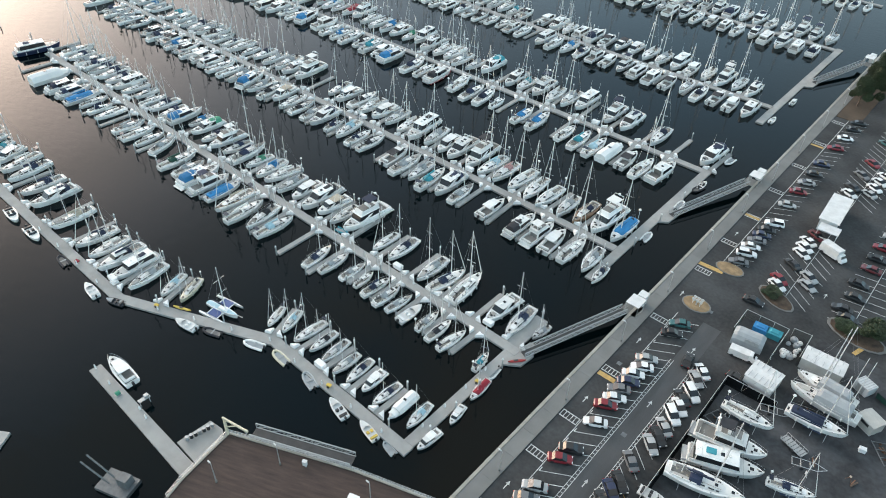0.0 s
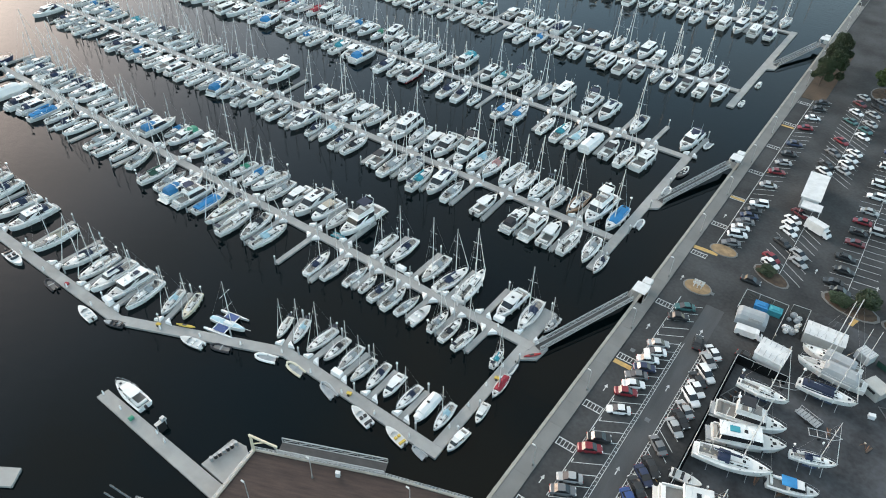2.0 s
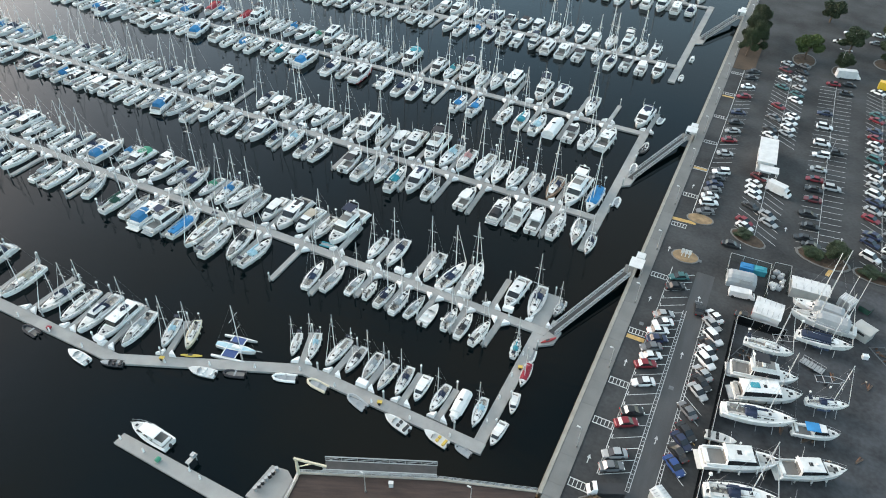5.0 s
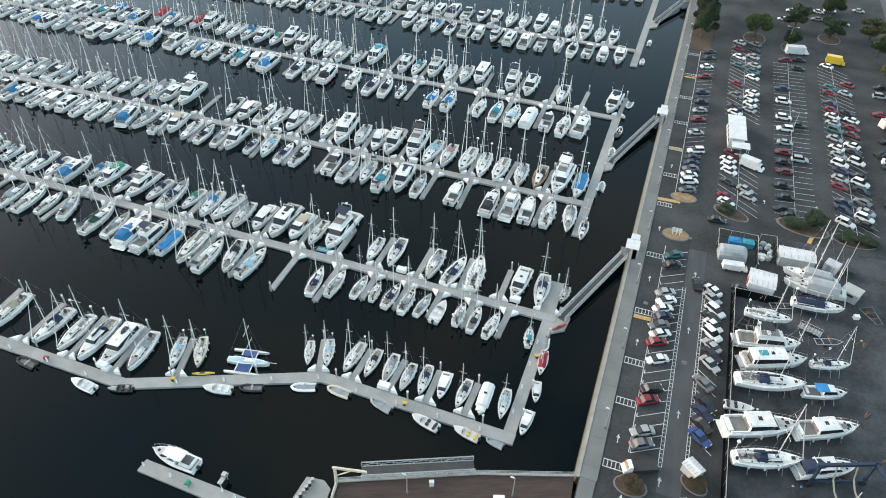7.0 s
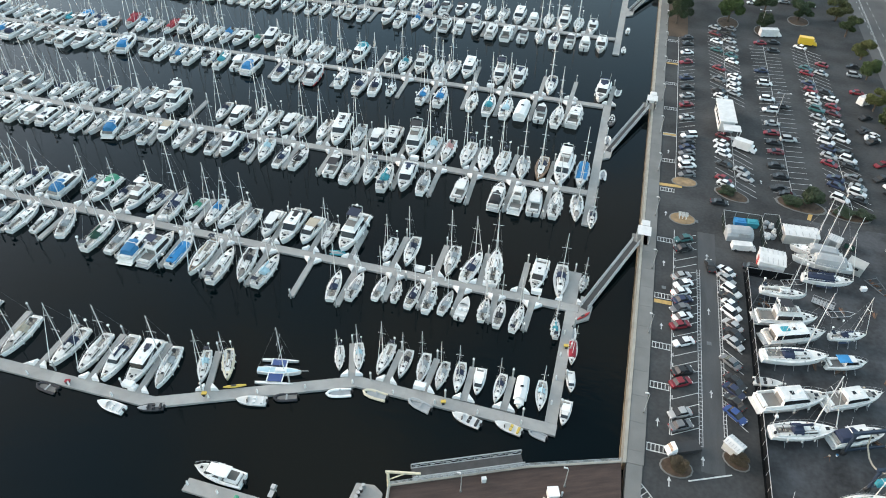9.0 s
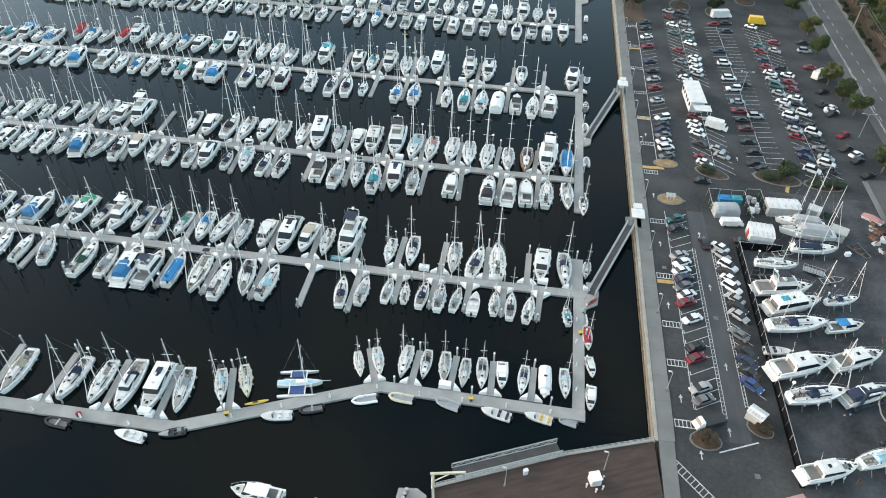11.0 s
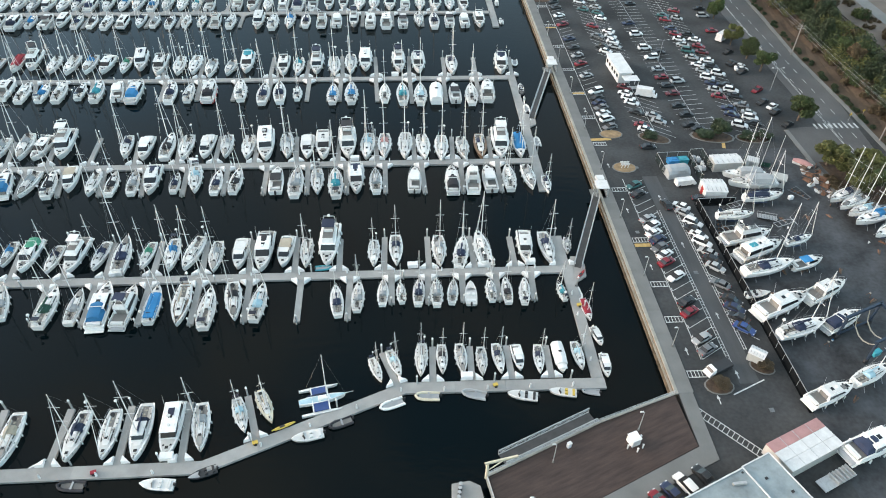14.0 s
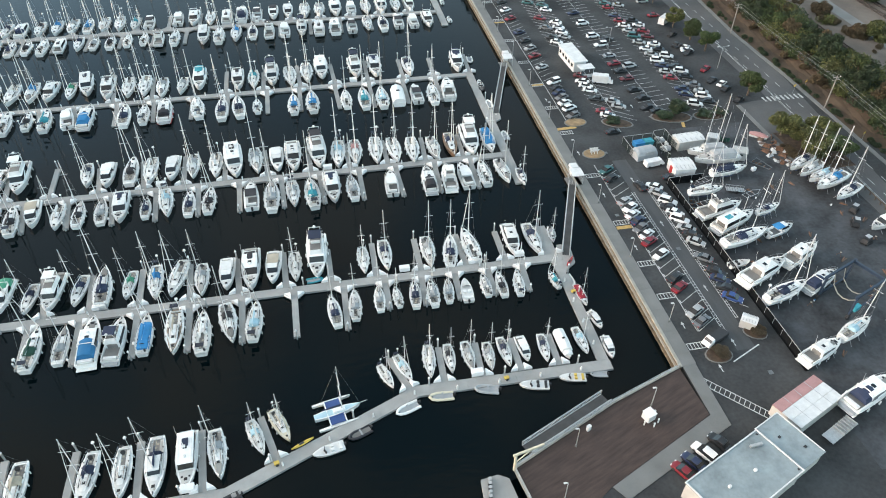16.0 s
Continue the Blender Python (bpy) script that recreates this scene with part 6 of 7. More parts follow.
setting("service_float", slab(B(), [(-105.9, 22.4), (-73.0, 21.5), (-73.2, 24.3), (-105.8, 24.7)], DECKZ - 0.9, DECKZ), DOCK, "grey concrete service float beside the pier", "dock")
setting("storage_float", slab(B(), [(-79.4, 24.7), (-73.4, 24.5), (-74.3, 30.6), (-76.0, 31.6), (-79.0, 31.2)], DECKZ - 0.9, DECKZ + 0.25), DOCK, "ribbed metal work float beside the pier", "dock")
for k in range(7):
    rack = thing("oil_drum", at(-78.5 + 0.15 * k, 26.2 + 0.75 * k, DECKZ + 0.25, k * 40), "dark steel drum standing on the work float", "drum", "drums on the float")
    part("body", rod(B(), (0, 0, 0), (0, 0, 0.88), 0.3, n=10), BLACK if k % 3 else GALV, rack)
    part("rim", rod(B(), (0, 0, 0.88), (0, 0, 0.93), 0.32, n=10), GALV, rack)
boat("cabin", -101.3, 26.5, 178, 8.8, where="at a float")
for x, y in ((-105.4, 23.5), (-100, 23.4), (-90.5, 24.1), (-88, 23.8)):
    pedestal(x, y)
gb = thing("hose_reel", at(-96.5, 23.2, DECKZ), "green hose reel on the float", "hose reel")
part("drum", rod(B(), (0, -0.4, 0.45), (0, 0.4, 0.45), 0.42, n=12), CANVAS["green"], gb)
part("stand", box(B(), (0, 0, 0.08), (0.8, 1.0, 0.16)), GALV, gb)
st = thing("pump_stand", at(-91.2, 25.6, DECKZ), "small grey pump stand beside the float", "pump")
part("frame", box(rod(rod(B(), (0, -0.9, -1.4), (0, -0.9, 1.2), 0.1), (0, 0.9, -1.4), (0, 0.9, 1.2), 0.1), (0, 0, 1.2), (0.8, 2.2, 0.14)), GALV, st)
part("pump", box(B(), (0, 0.5, 1.55), (0.7, 0.8, 0.6)), GALV, st)
cb = thing("crane_barge", at(-79.5, 13.8, WATERZ, 20), "small grey steel crane barge", "barge")
part("pontoon", box(B(), (0, 0, 0.2), (6, 4, 1.2)), DARKSTEEL, cb)
part("crane_arm", rod(rod(B(), (-1, 0.6, 1), (-6.5, 1.2, 3.5), 0.16, n=4), (-1, -0.6, 1), (-6.5, -0.2, 3.5), 0.16, n=4), DARKSTEEL, cb)
part("cabin", box(B(), (1.5, 0.5, 1.9), (2.0, 1.8, 1.8), 0, (0.9, 0.9)), DARKSTEEL, cb)
setting("far_float", slab(B(), [(-112, -4), (-100.6, 3.6), (-102.6, 6.4), (-114, -1)], DECKZ - 0.9, DECKZ), DOCK, "corner of a grey concrete float", "dock")

# ---- buildings ----
off = thing("office_building", at(-38.95, 21.0, 0, 23.2), "low office building with a pale blue-grey flat roof", "building")
part("wall", box(B(), (0, 0, 2.0), (17.0, 8.8, 4.0)), STUCCO, off)
rf = part("roof", box(B(), (0, 0, 4.06), (17.4, 9.2, 0.14)), ROOF, off, "stained pale blue-grey flat roof")
for c, sz in (((0, 4.5, 4.22), (17.4, 0.2, 0.18)), ((0, -4.5, 4.22), (17.4, 0.2, 0.18)), ((-8.6, 0, 4.22), (0.2, 8.8, 0.18)), ((8.6, 0, 4.22), (0.2, 8.8, 0.18))):
    part("parapet", box(B(), c, sz), WHITEPAINT, off)
for x, y in ((-3.5, 0.2), (2.2, -0.2), (-6, -3)):
    part("roof_vent", rod(B(), (x, y, 4.12), (x, y, 4.5), 0.3, 0.26, 10), WHITEPAINT, rf)
part("roof_duct", box(B(), (6.0, 2.6, 4.4), (2.2, 0.45, 0.45), -20), GALV, rf)
for x, y in ((-8.0, -3.9), (8.0, 3.9), (8.1, -3.9)):
    part("roof_drain", box(B(), (x, y, 4.15), (0.35, 0.35, 0.06)), BLACK, rf)
part("annex_wall", box(B(), (12.0, 0.3, 1.75), (5.6, 8.9, 3.5)), STUCCO, off)
part("annex_roof", box(B(), (12.0, 0.3, 3.56), (6.0, 9.3, 0.14)), ROOF, off)
part("annex_edge", box(B(), (12.0, 4.86, 3.68), (6.0, 0.18, 0.12)), WHITEPAINT, off)
part("annex_edge", box(B(), (14.92, 0.3, 3.68), (0.18, 8.9, 0.12)), WHITEPAINT, off)
part("annex_vent", box(B(), (11, 1.6, 3.75), (0.4, 0.4, 0.25)), BLACK, off)
part("annex_vent", box(B(), (13, -1.9, 3.75), (0.4, 0.4, 0.25)), BLACK, off)
for x in (-6.5, -2.5, 1.5, 5.5):
    w = part("window", box(B(), (x, 4.42, 2.0), (1.8, 0.06, 1.3)), WHITEPAINT, off)
    part("pane", box(B(), (x, 4.47, 2.0), (1.6, 0.05, 1.1)), GLASS, w)
for dx, col, lbl in ((-1.95, ROOFPINK, "long shipping container with a faded pink roof"), (0, WHITEPAINT, "long white shipping container"), (1.95, WHITEPAINT, "long white shipping container")):
    ct = thing("container", at(-19.7 + dx * 0.39, 33.3 - dx * 0.92, 0, 23), lbl, "container", "containers")
    part("body", box(B(), (0, 0, 1.25), (11.8, 1.86, 2.5)), STUCCO, ct)
    rt = part("roof", box(B(), (0, 0, 2.56), (11.9, 1.9, 0.12)), col, ct)
    for k in range(3):
        part("roof_seam", box(B(), (-3 + 3 * k, 0, 2.63), (0.08, 1.88, 0.04)), GALV, rt)
    part("door", box(B(), (5.93, 0, 1.25), (0.06, 1.7, 2.2)), GALV, ct)
tr = thing("flat_trailer", at(-16.4, 27.8, 0, 23), "grey slatted flat trailer", "trailer")
part("bed", box(B(), (0, 0, 0.9), (7.2, 2.2, 0.15)), GALV, tr)
for k in range(6):
    part("slat", box(B(), (-0.6 + 0.75 * k, 0, 1.2), (0.12, 2.2, 0.5)), GALV, tr)
for sy in (-1, 1):
    part("wheel", rod(B(), (0, sy * 0.9, 0.4), (0, sy * 1.1, 0.4), 0.4, n=10), BLACK, tr)

hut = thing("office_pavilion", at(-16.4, 170.2, 0, 3), "long white flat-roofed pavilion in the car park", "building")
part("wall", box(B(), (0, 0, 1.7), (4.0, 12.8, 3.4)), WHITEPAINT, hut)
part("roof", box(B(), (0, 0, 3.5), (4.8, 13.8, 0.25)), WHITEPAINT, hut, "flat white roof")
for k in range(5):
    w = part("window", box(B(), (-2.03, -5 + 2.5 * k, 1.9), (0.06, 1.4, 1.2)), GALV, hut)
    part("pane", box(B(), (-2.08, -5 + 2.5 * k, 1.9), (0.05, 1.2, 1.0)), GLASS, w)
w = part("porch_roof", box(B(), (0.9, -9.0, 2.9), (4.8, 3.4, 0.16)), WHITEPAINT, hut)
for sx in (-1.3, 3.1):
    for sy in (-10.4, -7.6):
        part("porch_post", rod(B(), (sx, sy, 0), (sx, sy, 2.85), 0.07, n=6), WHITEPAINT, hut)
part("railing", box(B(), (0.9, -10.6, 0.55), (4.6, 0.08, 1.0)), WHITEPAINT, hut)

def leaf_cloud(rg, blobs, count, size, squash=0.8):
    """Many small leaf clumps scattered on and in a few uneven blobs."""
    vs, fs = [], []
    for k in range(count):
        c, r = blobs[k % len(blobs)]
        d = Vector((rg.gauss(0, 1), rg.gauss(0, 1), rg.gauss(0, 1))).normalized() * r * rg.uniform(0.55, 1.05)
        p = Vector(c) + Vector((d.x, d.y, d.z * squash))
        q = Euler((rg.uniform(0, 6.3), rg.uniform(0, 6.3), rg.uniform(0, 6.3))).to_matrix()
        s = size * rg.uniform(0.6, 1.4)
        b = len(vs)
        vs += [p + q @ Vector(v) * s for v in ((-0.5, -0.3, 0), (0.5, -0.3, 0.1), (0.6, 0.35, 0), (-0.4, 0.4, 0.12))]
        fs.append((b, b + 1, b + 2, b + 3))
    me = bpy.data.meshes.new("crown")
    me.from_pydata(vs, [], fs)
    return me


sheds = (("storage_shed", -1.6, 117.4, 3, 7.4, 4.0, 2.9, WHITEPAINT, "pale metal shed with a ridged roof"), ("storage_container", -8.9, 105.9, -4, 5.3, 5.2, 2.9, WHITEPAINT, "white workshop with a panelled roof"),
         ("yard_cabin", -19.2, 53.6, -40, 2.8, 2.2, 2.2, WHITEPAINT, "small white cabin with a glazed roof"))
for name, x, y, rz, sx, sy, h, mt, lbl in sheds:
    sh = thing(name, at(x, y, 0, rz), lbl, "shed", "sheds")
    part("wall", box(B(), (0, 0, h / 2 - 0.1), (sx, sy, h - 0.2)), STUCCO if name != "storage_container" else WHITEPAINT, sh)
    rt = part("roof", loft(B(), [[(px, -sy / 2 - 0.15, h - 0.2), (px, 0, h + 0.25), (px, sy / 2 + 0.15, h - 0.2), (px, 0, h - 0.25)] for px in (-sx / 2 - 0.15, sx / 2 + 0.15)]), mt, sh)
    for k in range(5):
        part("roof_rib", box(box(B(), (-sx / 2 + sx * (k + 0.5) / 5, sy / 4, h + 0.06), (0.12, sy / 2, 0.1)), (-sx / 2 + sx * (k + 0.5) / 5, -sy / 4, h + 0.06), (0.12, sy / 2, 0.1)), GALV, rt)
    part("door", box(B(), (-sx / 2 - 0.04, 0, 1.1), (0.08, 1.4, 2.2)), HULLS["red"] if name == "storage_container" else GALV, sh)

# ---- fences ----
def fence(pts, h=2.3, screen=None):
    g = tagged(new("fence"), "dark green chain-link fence on steel posts" if screen else "dark screened chain-link fence on steel posts", "fence", "yard fences")
    for a, b in zip(pts, pts[1:]):
        a, b = Vector(a), Vector(b)
        n = max(1, round((b - a).length / 3))
        for i in range(n):
            p, q = a + (b - a) * i / n, a + (b - a) * (i + 1) / n
            part("post", rod(B(), (p.x, p.y, 0), (p.x, p.y, h + 0.1), 0.05, n=5), GALV, g)
            if screen:
                bm = B()
                for k in range(13):
                    w = p + (q - p) * (k + 0.5) / 13
                    rod(bm, (w.x, w.y, 0.05), (w.x, w.y, h), 0.035, n=3)
                for k in range(5):
                    rod(bm, (p.x, p.y, 0.2 + 0.48 * k), (q.x, q.y, 0.2 + 0.48 * k), 0.03, n=3)
                part("panel", bm, screen, g)
            else:
                part("panel", run(B(), p + (q - p) * 0.02, q - (q - p) * 0.02, 0.05, 0.05, h), FENCE, g)
            part("top_rail", rod(B(), (p.x, p.y, h + 0.06), (q.x, q.y, h + 0.06), 0.06, n=5), GALV, g)
fence([(-4.7, 102.0), (-14.2, 101.8), (-13.9, 41.0)], 1.8)
fence([(-18.6, 121.3), (-9.9, 121.6), (-9.9, 111.6), (-9.6, 110.8)], 2.3, FENCEGREEN)
fence([(-18.6, 121.3), (-18.5, 114.4)], 2.3, FENCEGREEN)
fence([(-9.2, 122.6), (-5.8, 123.0), (-5.7, 115.5)], 2.3, FENCEGREEN)
# the fence's shade on the asphalt, painted as flat near-black strips
band = B()
slab(band, [(-14.3, 41), (-13.5, 41), (-13.8, 101), (-14.6, 101)], 0.0, 0.06)
slab(band, [(-14.6, 101.2), (-4.7, 101.4), (-4.7, 102.3), (-14.6, 102.2)], 0.0, 0.055)
setting("fence_footing", band, FENCE, "dark strip painting the fence's shade on the ground", "ground")
# service yards
cg = thing("storage_tent", at(-15.2, 114.8, 0, 8), "rounded grey storage shelter in a fenced yard", "shelter")
part("shell", tent(-3.0, 3.0, 4.2, 0.0, 2.8, 9), CANVAS["grey"], cg)
part("front_panel", box(B(), (0.8, -1.9, 1.2), (2.6, 0.1, 2.2)), GALV, cg)
for x, y, c, l in ((-14.6, 119.6, "blue", "bright blue tarpaulin heap in the fenced yard"), (-11.9, 119.9, "teal", "dark teal skip in the fenced yard")):
    sk = thing("skip", at(x, y, 0, 5), l, "skip")
    part("tub", box(B(), (0, 0, 0.7), (2.6, 1.8, 1.4), 0, (1.12, 1.12)), CANVAS[c], sk)
    part("load", box(B(), (0, 0, 1.45), (2.3, 1.5, 0.3), 0, (0.6, 0.6)), CANVAS[c], sk)
junk_rng = random.Random(5)
for k in range(14):
    x, y = junk_rng.uniform(-8.8, -6.4), junk_rng.uniform(115.5, 122)
    jk = thing("stored_sack", at(x, y, 0, junk_rng.uniform(0, 180)), "white bundled sack in the fenced yard", "sack", "stored sacks")
    s = junk_rng.uniform(0.4, 0.8)
    part("bag", loft(B(), [[(s * r * math.cos(a), s * r * math.sin(a), z * s) for a in [math.tau * i / 7 for i in range(7)]] for r, z in ((0.8, 0), (1.0, 0.5), (0.75, 1.1), (0.3, 1.3))]), CANVAS["white"] if k % 3 else CANVAS["grey"], jk, smooth=True)
    part("tie", rod(B(), (0, 0, 1.25 * s), (0, 0, 1.4 * s), 0.08, n=5), BLACK, jk)

# ---- boat yard ----
def stored(code, x, y, rz, length):
    kind = code.split(".")[0]
    up = 1.5 if kind in ("sail", "ketch", "tarped") else 0.95
    boat(code, x, y, rz, length, up, "on yard stands", "boats ashore")
    cr = thing("boat_stand", at(x, y, 0, rz), "steel props and keel blocks under a boat", "boat stand", "boat stands")
    for sx in (-0.28, 0.0, 0.22):
        for sy in (-1, 1):
            part("prop", rod(B(), (sx * length, sy * 1.7, 0), (sx * length, sy * 0.75, up - 0.02), 0.05, n=5), GALV, cr)
    part("keel_block", box(B(), (0, 0, (up - 0.3) / 2), (length * 0.3, 0.35, up - 0.3)), ANTIFOUL, cr)


for row in (YARD_BOATS, YARD_BOATS_2):
    for code, x, y, rz, length in row:
        stored(code, x, y, rz, length)
lift = thing("boat_hoist", at(4.6, 56.6, 0, 22), "dark blue wheeled gantry boat hoist with slings", "boat hoist")
LIFT = mat("hoist_blue", (0.02, 0.035, 0.06), 0.5, vary=0.2)
for sx in (-4.5, 4.5):
    for sy in (-3.4, 3.4):
        part("leg", box(B(), (sx, sy, 3.2), (0.4, 0.4, 5.6)), LIFT, lift)
        part("wheel", rod(B(), (sx, sy - 0.25, 0.6), (sx, sy + 0.25, 0.6), 0.6, n=12), BLACK, lift)
for sy in (-3.4, 3.4):
    part("top_beam", box(B(), (0, sy, 6.1), (10.4, 0.45, 0.6)), LIFT, lift)
    part("low_beam", box(B(), (0, sy, 1.3), (9.0, 0.3, 0.4)), LIFT, lift)
part("cross_beam", box(B(), (4.5, 0, 6.1), (0.45, 7.0, 0.6)), LIFT, lift)
for sx in (-1.8, 1.6):
    part("sling", loft(B(), [[(sx - 0.15, py, pz), (sx + 0.15, py, pz), (sx + 0.15, py, pz - 0.05), (sx - 0.15, py, pz - 0.05)] for py, pz in ((-3.3, 5.8), (-2.6, 3.2), (-1.2, 1.9), (0, 1.6), (1.2, 1.9), (2.6, 3.2), (3.3, 5.8))]), CANVAS["tan"], lift)
part("engine_box", box(B(), (-2.5, -3.4, 2.0), (1.8, 0.9, 1.1)), CANVAS["teal"], lift)
for x, y, rz in ((-4.5, 101, 20), (4.0, 93.5, 20), (-9.0, 92.0, 10), (1.5, 35.5, 30), (4.5, 37.5, 25)):
    rk = thing("boat_trailer", at(x, y, 0, rz), "empty grey steel boat trailer", "trailer", "boat trailers")
    bm = B()
    for sy in (-0.8, 0.8):
        rod(bm, (-2.5, sy, 0.6), (1.5, sy, 0.6), 0.07, n=4)
        rod(bm, (1.5, sy, 0.6), (3.2, 0, 0.6), 0.07, n=4)
    for sx in (-2.4, -1, 0.5):
        rod(bm, (sx, -0.8, 0.6), (sx, 0.8, 0.6), 0.06, n=4)
    part("frame", bm, GALV, rk)
    for sy in (-1, 1):
        part("wheel", rod(B(), (-0.8, sy * 0.9, 0.33), (-0.8, sy * 1.1, 0.33), 0.33, n=10), BLACK, rk)
for k in range(34):
    x, y = junk_rng.gauss(21, 1.7), junk_rng.gauss(109.5, 3.0)
    jk = thing("scrap_heap", at(x, y, 0, junk_rng.uniform(0, 180)), "rusty scrap timber and metal in the yard corner", "scrap", "scrap heaps")
    s = junk_rng.uniform(0.4, 1.3)
    part("pile_body", box(B(), (0, 0, s * 0.3), (s * 1.8, s, s * 0.6), 0, (0.7, 0.6)), (RUST, GALV, RUST, BLACK, BARK, WHITEPAINT, RUST)[k % 7], jk)
    part("plank", box(B(), (0.2, 0.1, s * 0.66), (s * 2.2, 0.18, 0.1), 25), RUST, jk)
dg = thing("covered_dinghy", at(20.0, 118.0, 0, -40), "stored dinghy under a faded red tarpaulin", "dinghy")
part("hull", box(B(), (0, 0, 0.3), (4.6, 1.7, 0.6), 0, (1.05, 1.1)), WHITEPAINT, dg)
part("tarpaulin", loft(B(), [[(px, -w, 0.62), (px, -w * 0.6, 0.62 + k), (px, 0, 0.75 + k), (px, w * 0.6, 0.62 + k), (px, w, 0.62)] for px, w, k in ((-2.5, 0.8, 0.15), (-1.4, 1.0, 0.45), (0, 1.05, 0.55), (1.4, 0.9, 0.4), (2.6, 0.3, 0.1))]), ROOFPINK, dg)
brush = leaf_cloud(random.Random(9), [((24.2 + 0.7 * math.sin(k * 2.1), 110 + 0.62 * k - 3.2, 0.5), 1.2 - 0.05 * k) for k in range(9)], 9000, 0.22, 0.7)
brush.materials.append(LEAF[3])
tagged(new("brush_heap", brush), "heap of dry brown cut brush beside the yard", "brush", kind="stuff")
tb = thing("timber_barrier", at(33.2, 86.3, 0, 88), "low weathered timber barrier at the yard edge", "barrier")
for k in range(7):
    part("post", box(B(), (-6 + 2 * k, 0, 0.5), (0.25, 0.25, 1.0), 7 * k), BARK, tb)
for k in range(3):
    part("beam", box(B(), (-4 + 4 * k, 0.06 * k - 0.2, 0.75), (4.1, 0.12, 0.3), 2 * k - 2), BARK, tb)
for x, y, rz in ((25.0, 83.0, 30), (22.0, 78.3, 60), (20.5, 72.0, 20)):
    fk = thing("forklift", at(x, y, 0, rz), "dark yard tractor with a lifting frame", "forklift", "yard tractors")
    part("body", box(B(), (0, 0, 1.0), (2.4, 1.3, 1.0), 0, (0.8, 0.9)), BLACK, fk)
    part("cab_roof", box(B(), (-0.2, 0, 2.2), (1.2, 1.1, 0.1)), GALV, fk)
    part("cage", rod(rod(B(), (-0.7, 0.5, 1.4), (-0.7, 0.5, 2.2), 0.05), (0.3, -0.5, 1.4), (0.3, -0.5, 2.2), 0.05), BLACK, fk)
    part("fork", box(B(), (1.7, 0, 0.5), (1.2, 0.8, 0.12)), RUST, fk)
    for sx in (-0.7, 0.8):
        for sy in (-1, 1):
            part("wheel", rod(B(), (sx, sy * 0.55, 0.5), (sx, sy * 0.85, 0.5), 0.5, n=10), BLACK, fk)

cabin = thing("site_office", at(9.4, 109.6, 0, -28), "small beige site office with a dark sign", "shed")
part("wall", box(B(), (0, 0, 1.2), (3.4, 3.0, 2.4)), STUCCO, cabin)
part("roof", loft(B(), [[(px, -1.7, 2.4), (px, 0, 2.75), (px, 1.7, 2.4), (px, 0, 2.35)] for px in (-1.9, 1.9)]), STUCCO, cabin)
part("sign", box(B(), (0, -1.55, 1.7), (1.6, 0.08, 0.5)), BLACK, cabin)
part("door", box(B(), (-1.73, 0.2, 1.0), (0.06, 0.9, 2.0)), GALV, cabin)
part("step", box(B(), (-2.1, 0.2, 0.15), (0.7, 1.1, 0.3)), POLEWOOD, cabin)
ramp = thing("loading_ramp", at(0.9, 95.8, 0, -20), "galvanised steel loading ramp with side rails", "ramp")
part("bed", box(B(), (0, 0, 0.55), (4.4, 1.7, 0.12)), GALV, ramp)
for sy in (-1, 1):
    side = rod(B(), (-2.2, sy * 0.85, 1.2), (2.2, sy * 0.85, 1.2), 0.05, n=5)
    for k in range(6):
        rod(side, (-2.2 + 0.88 * k, sy * 0.85, 0.55), (-2.2 + 0.88 * k, sy * 0.85, 1.2), 0.04, n=4)
    part("side_rail", side, GALV, ramp)
    part("wheel", rod(B(), (0.4, sy * 0.9, 0.36), (0.4, sy * 1.1, 0.36), 0.36, n=10), BLACK, ramp)
for k in range(7):
    part("tread", box(B(), (-1.9 + 0.63 * k, 0, 0.63), (0.12, 1.5, 0.05)), DARKSTEEL, ramp)
wb = thing("ice_chest", at(10.2, 103.3, 0, 15), "white lidded chest standing in the yard", "chest")
part("case", box(B(), (0, 0, 0.4), (1.1, 0.8, 0.8)), BOXWHITE, wb)
part("lid", box(B(), (0, 0, 0.85), (1.2, 0.9, 0.12), 0, (0.94, 0.9)), BOXWHITE, wb)
lk = thing("storage_locker", at(6.2, 118.0, 0, -25), "pale ribbed steel storage locker", "locker")
part("body", box(B(), (0, 0, 1.0), (3.0, 2.6, 2.0)), WHITEPAINT, lk)
for k in range(6):
    part("rib", box(B(), (-1.25 + 0.5 * k, 0, 2.03), (0.1, 2.6, 0.08)), GALV, lk)
part("door", box(B(), (0, -1.33, 0.95), (1.6, 0.06, 1.8)), GALV, lk)
dm = thing("refuse_skip", at(9.9, 118.0, 0, -25), "dark green steel refuse skip", "skip")
part("tub", box(B(), (0, 0, 0.65), (2.2, 1.6, 1.3), 0, (1.1, 1.12)), CANVAS["pine"], dm)
part("lid", box(B(), (0, 0, 1.36), (2.4, 1.8, 0.1)), BLACK, dm)
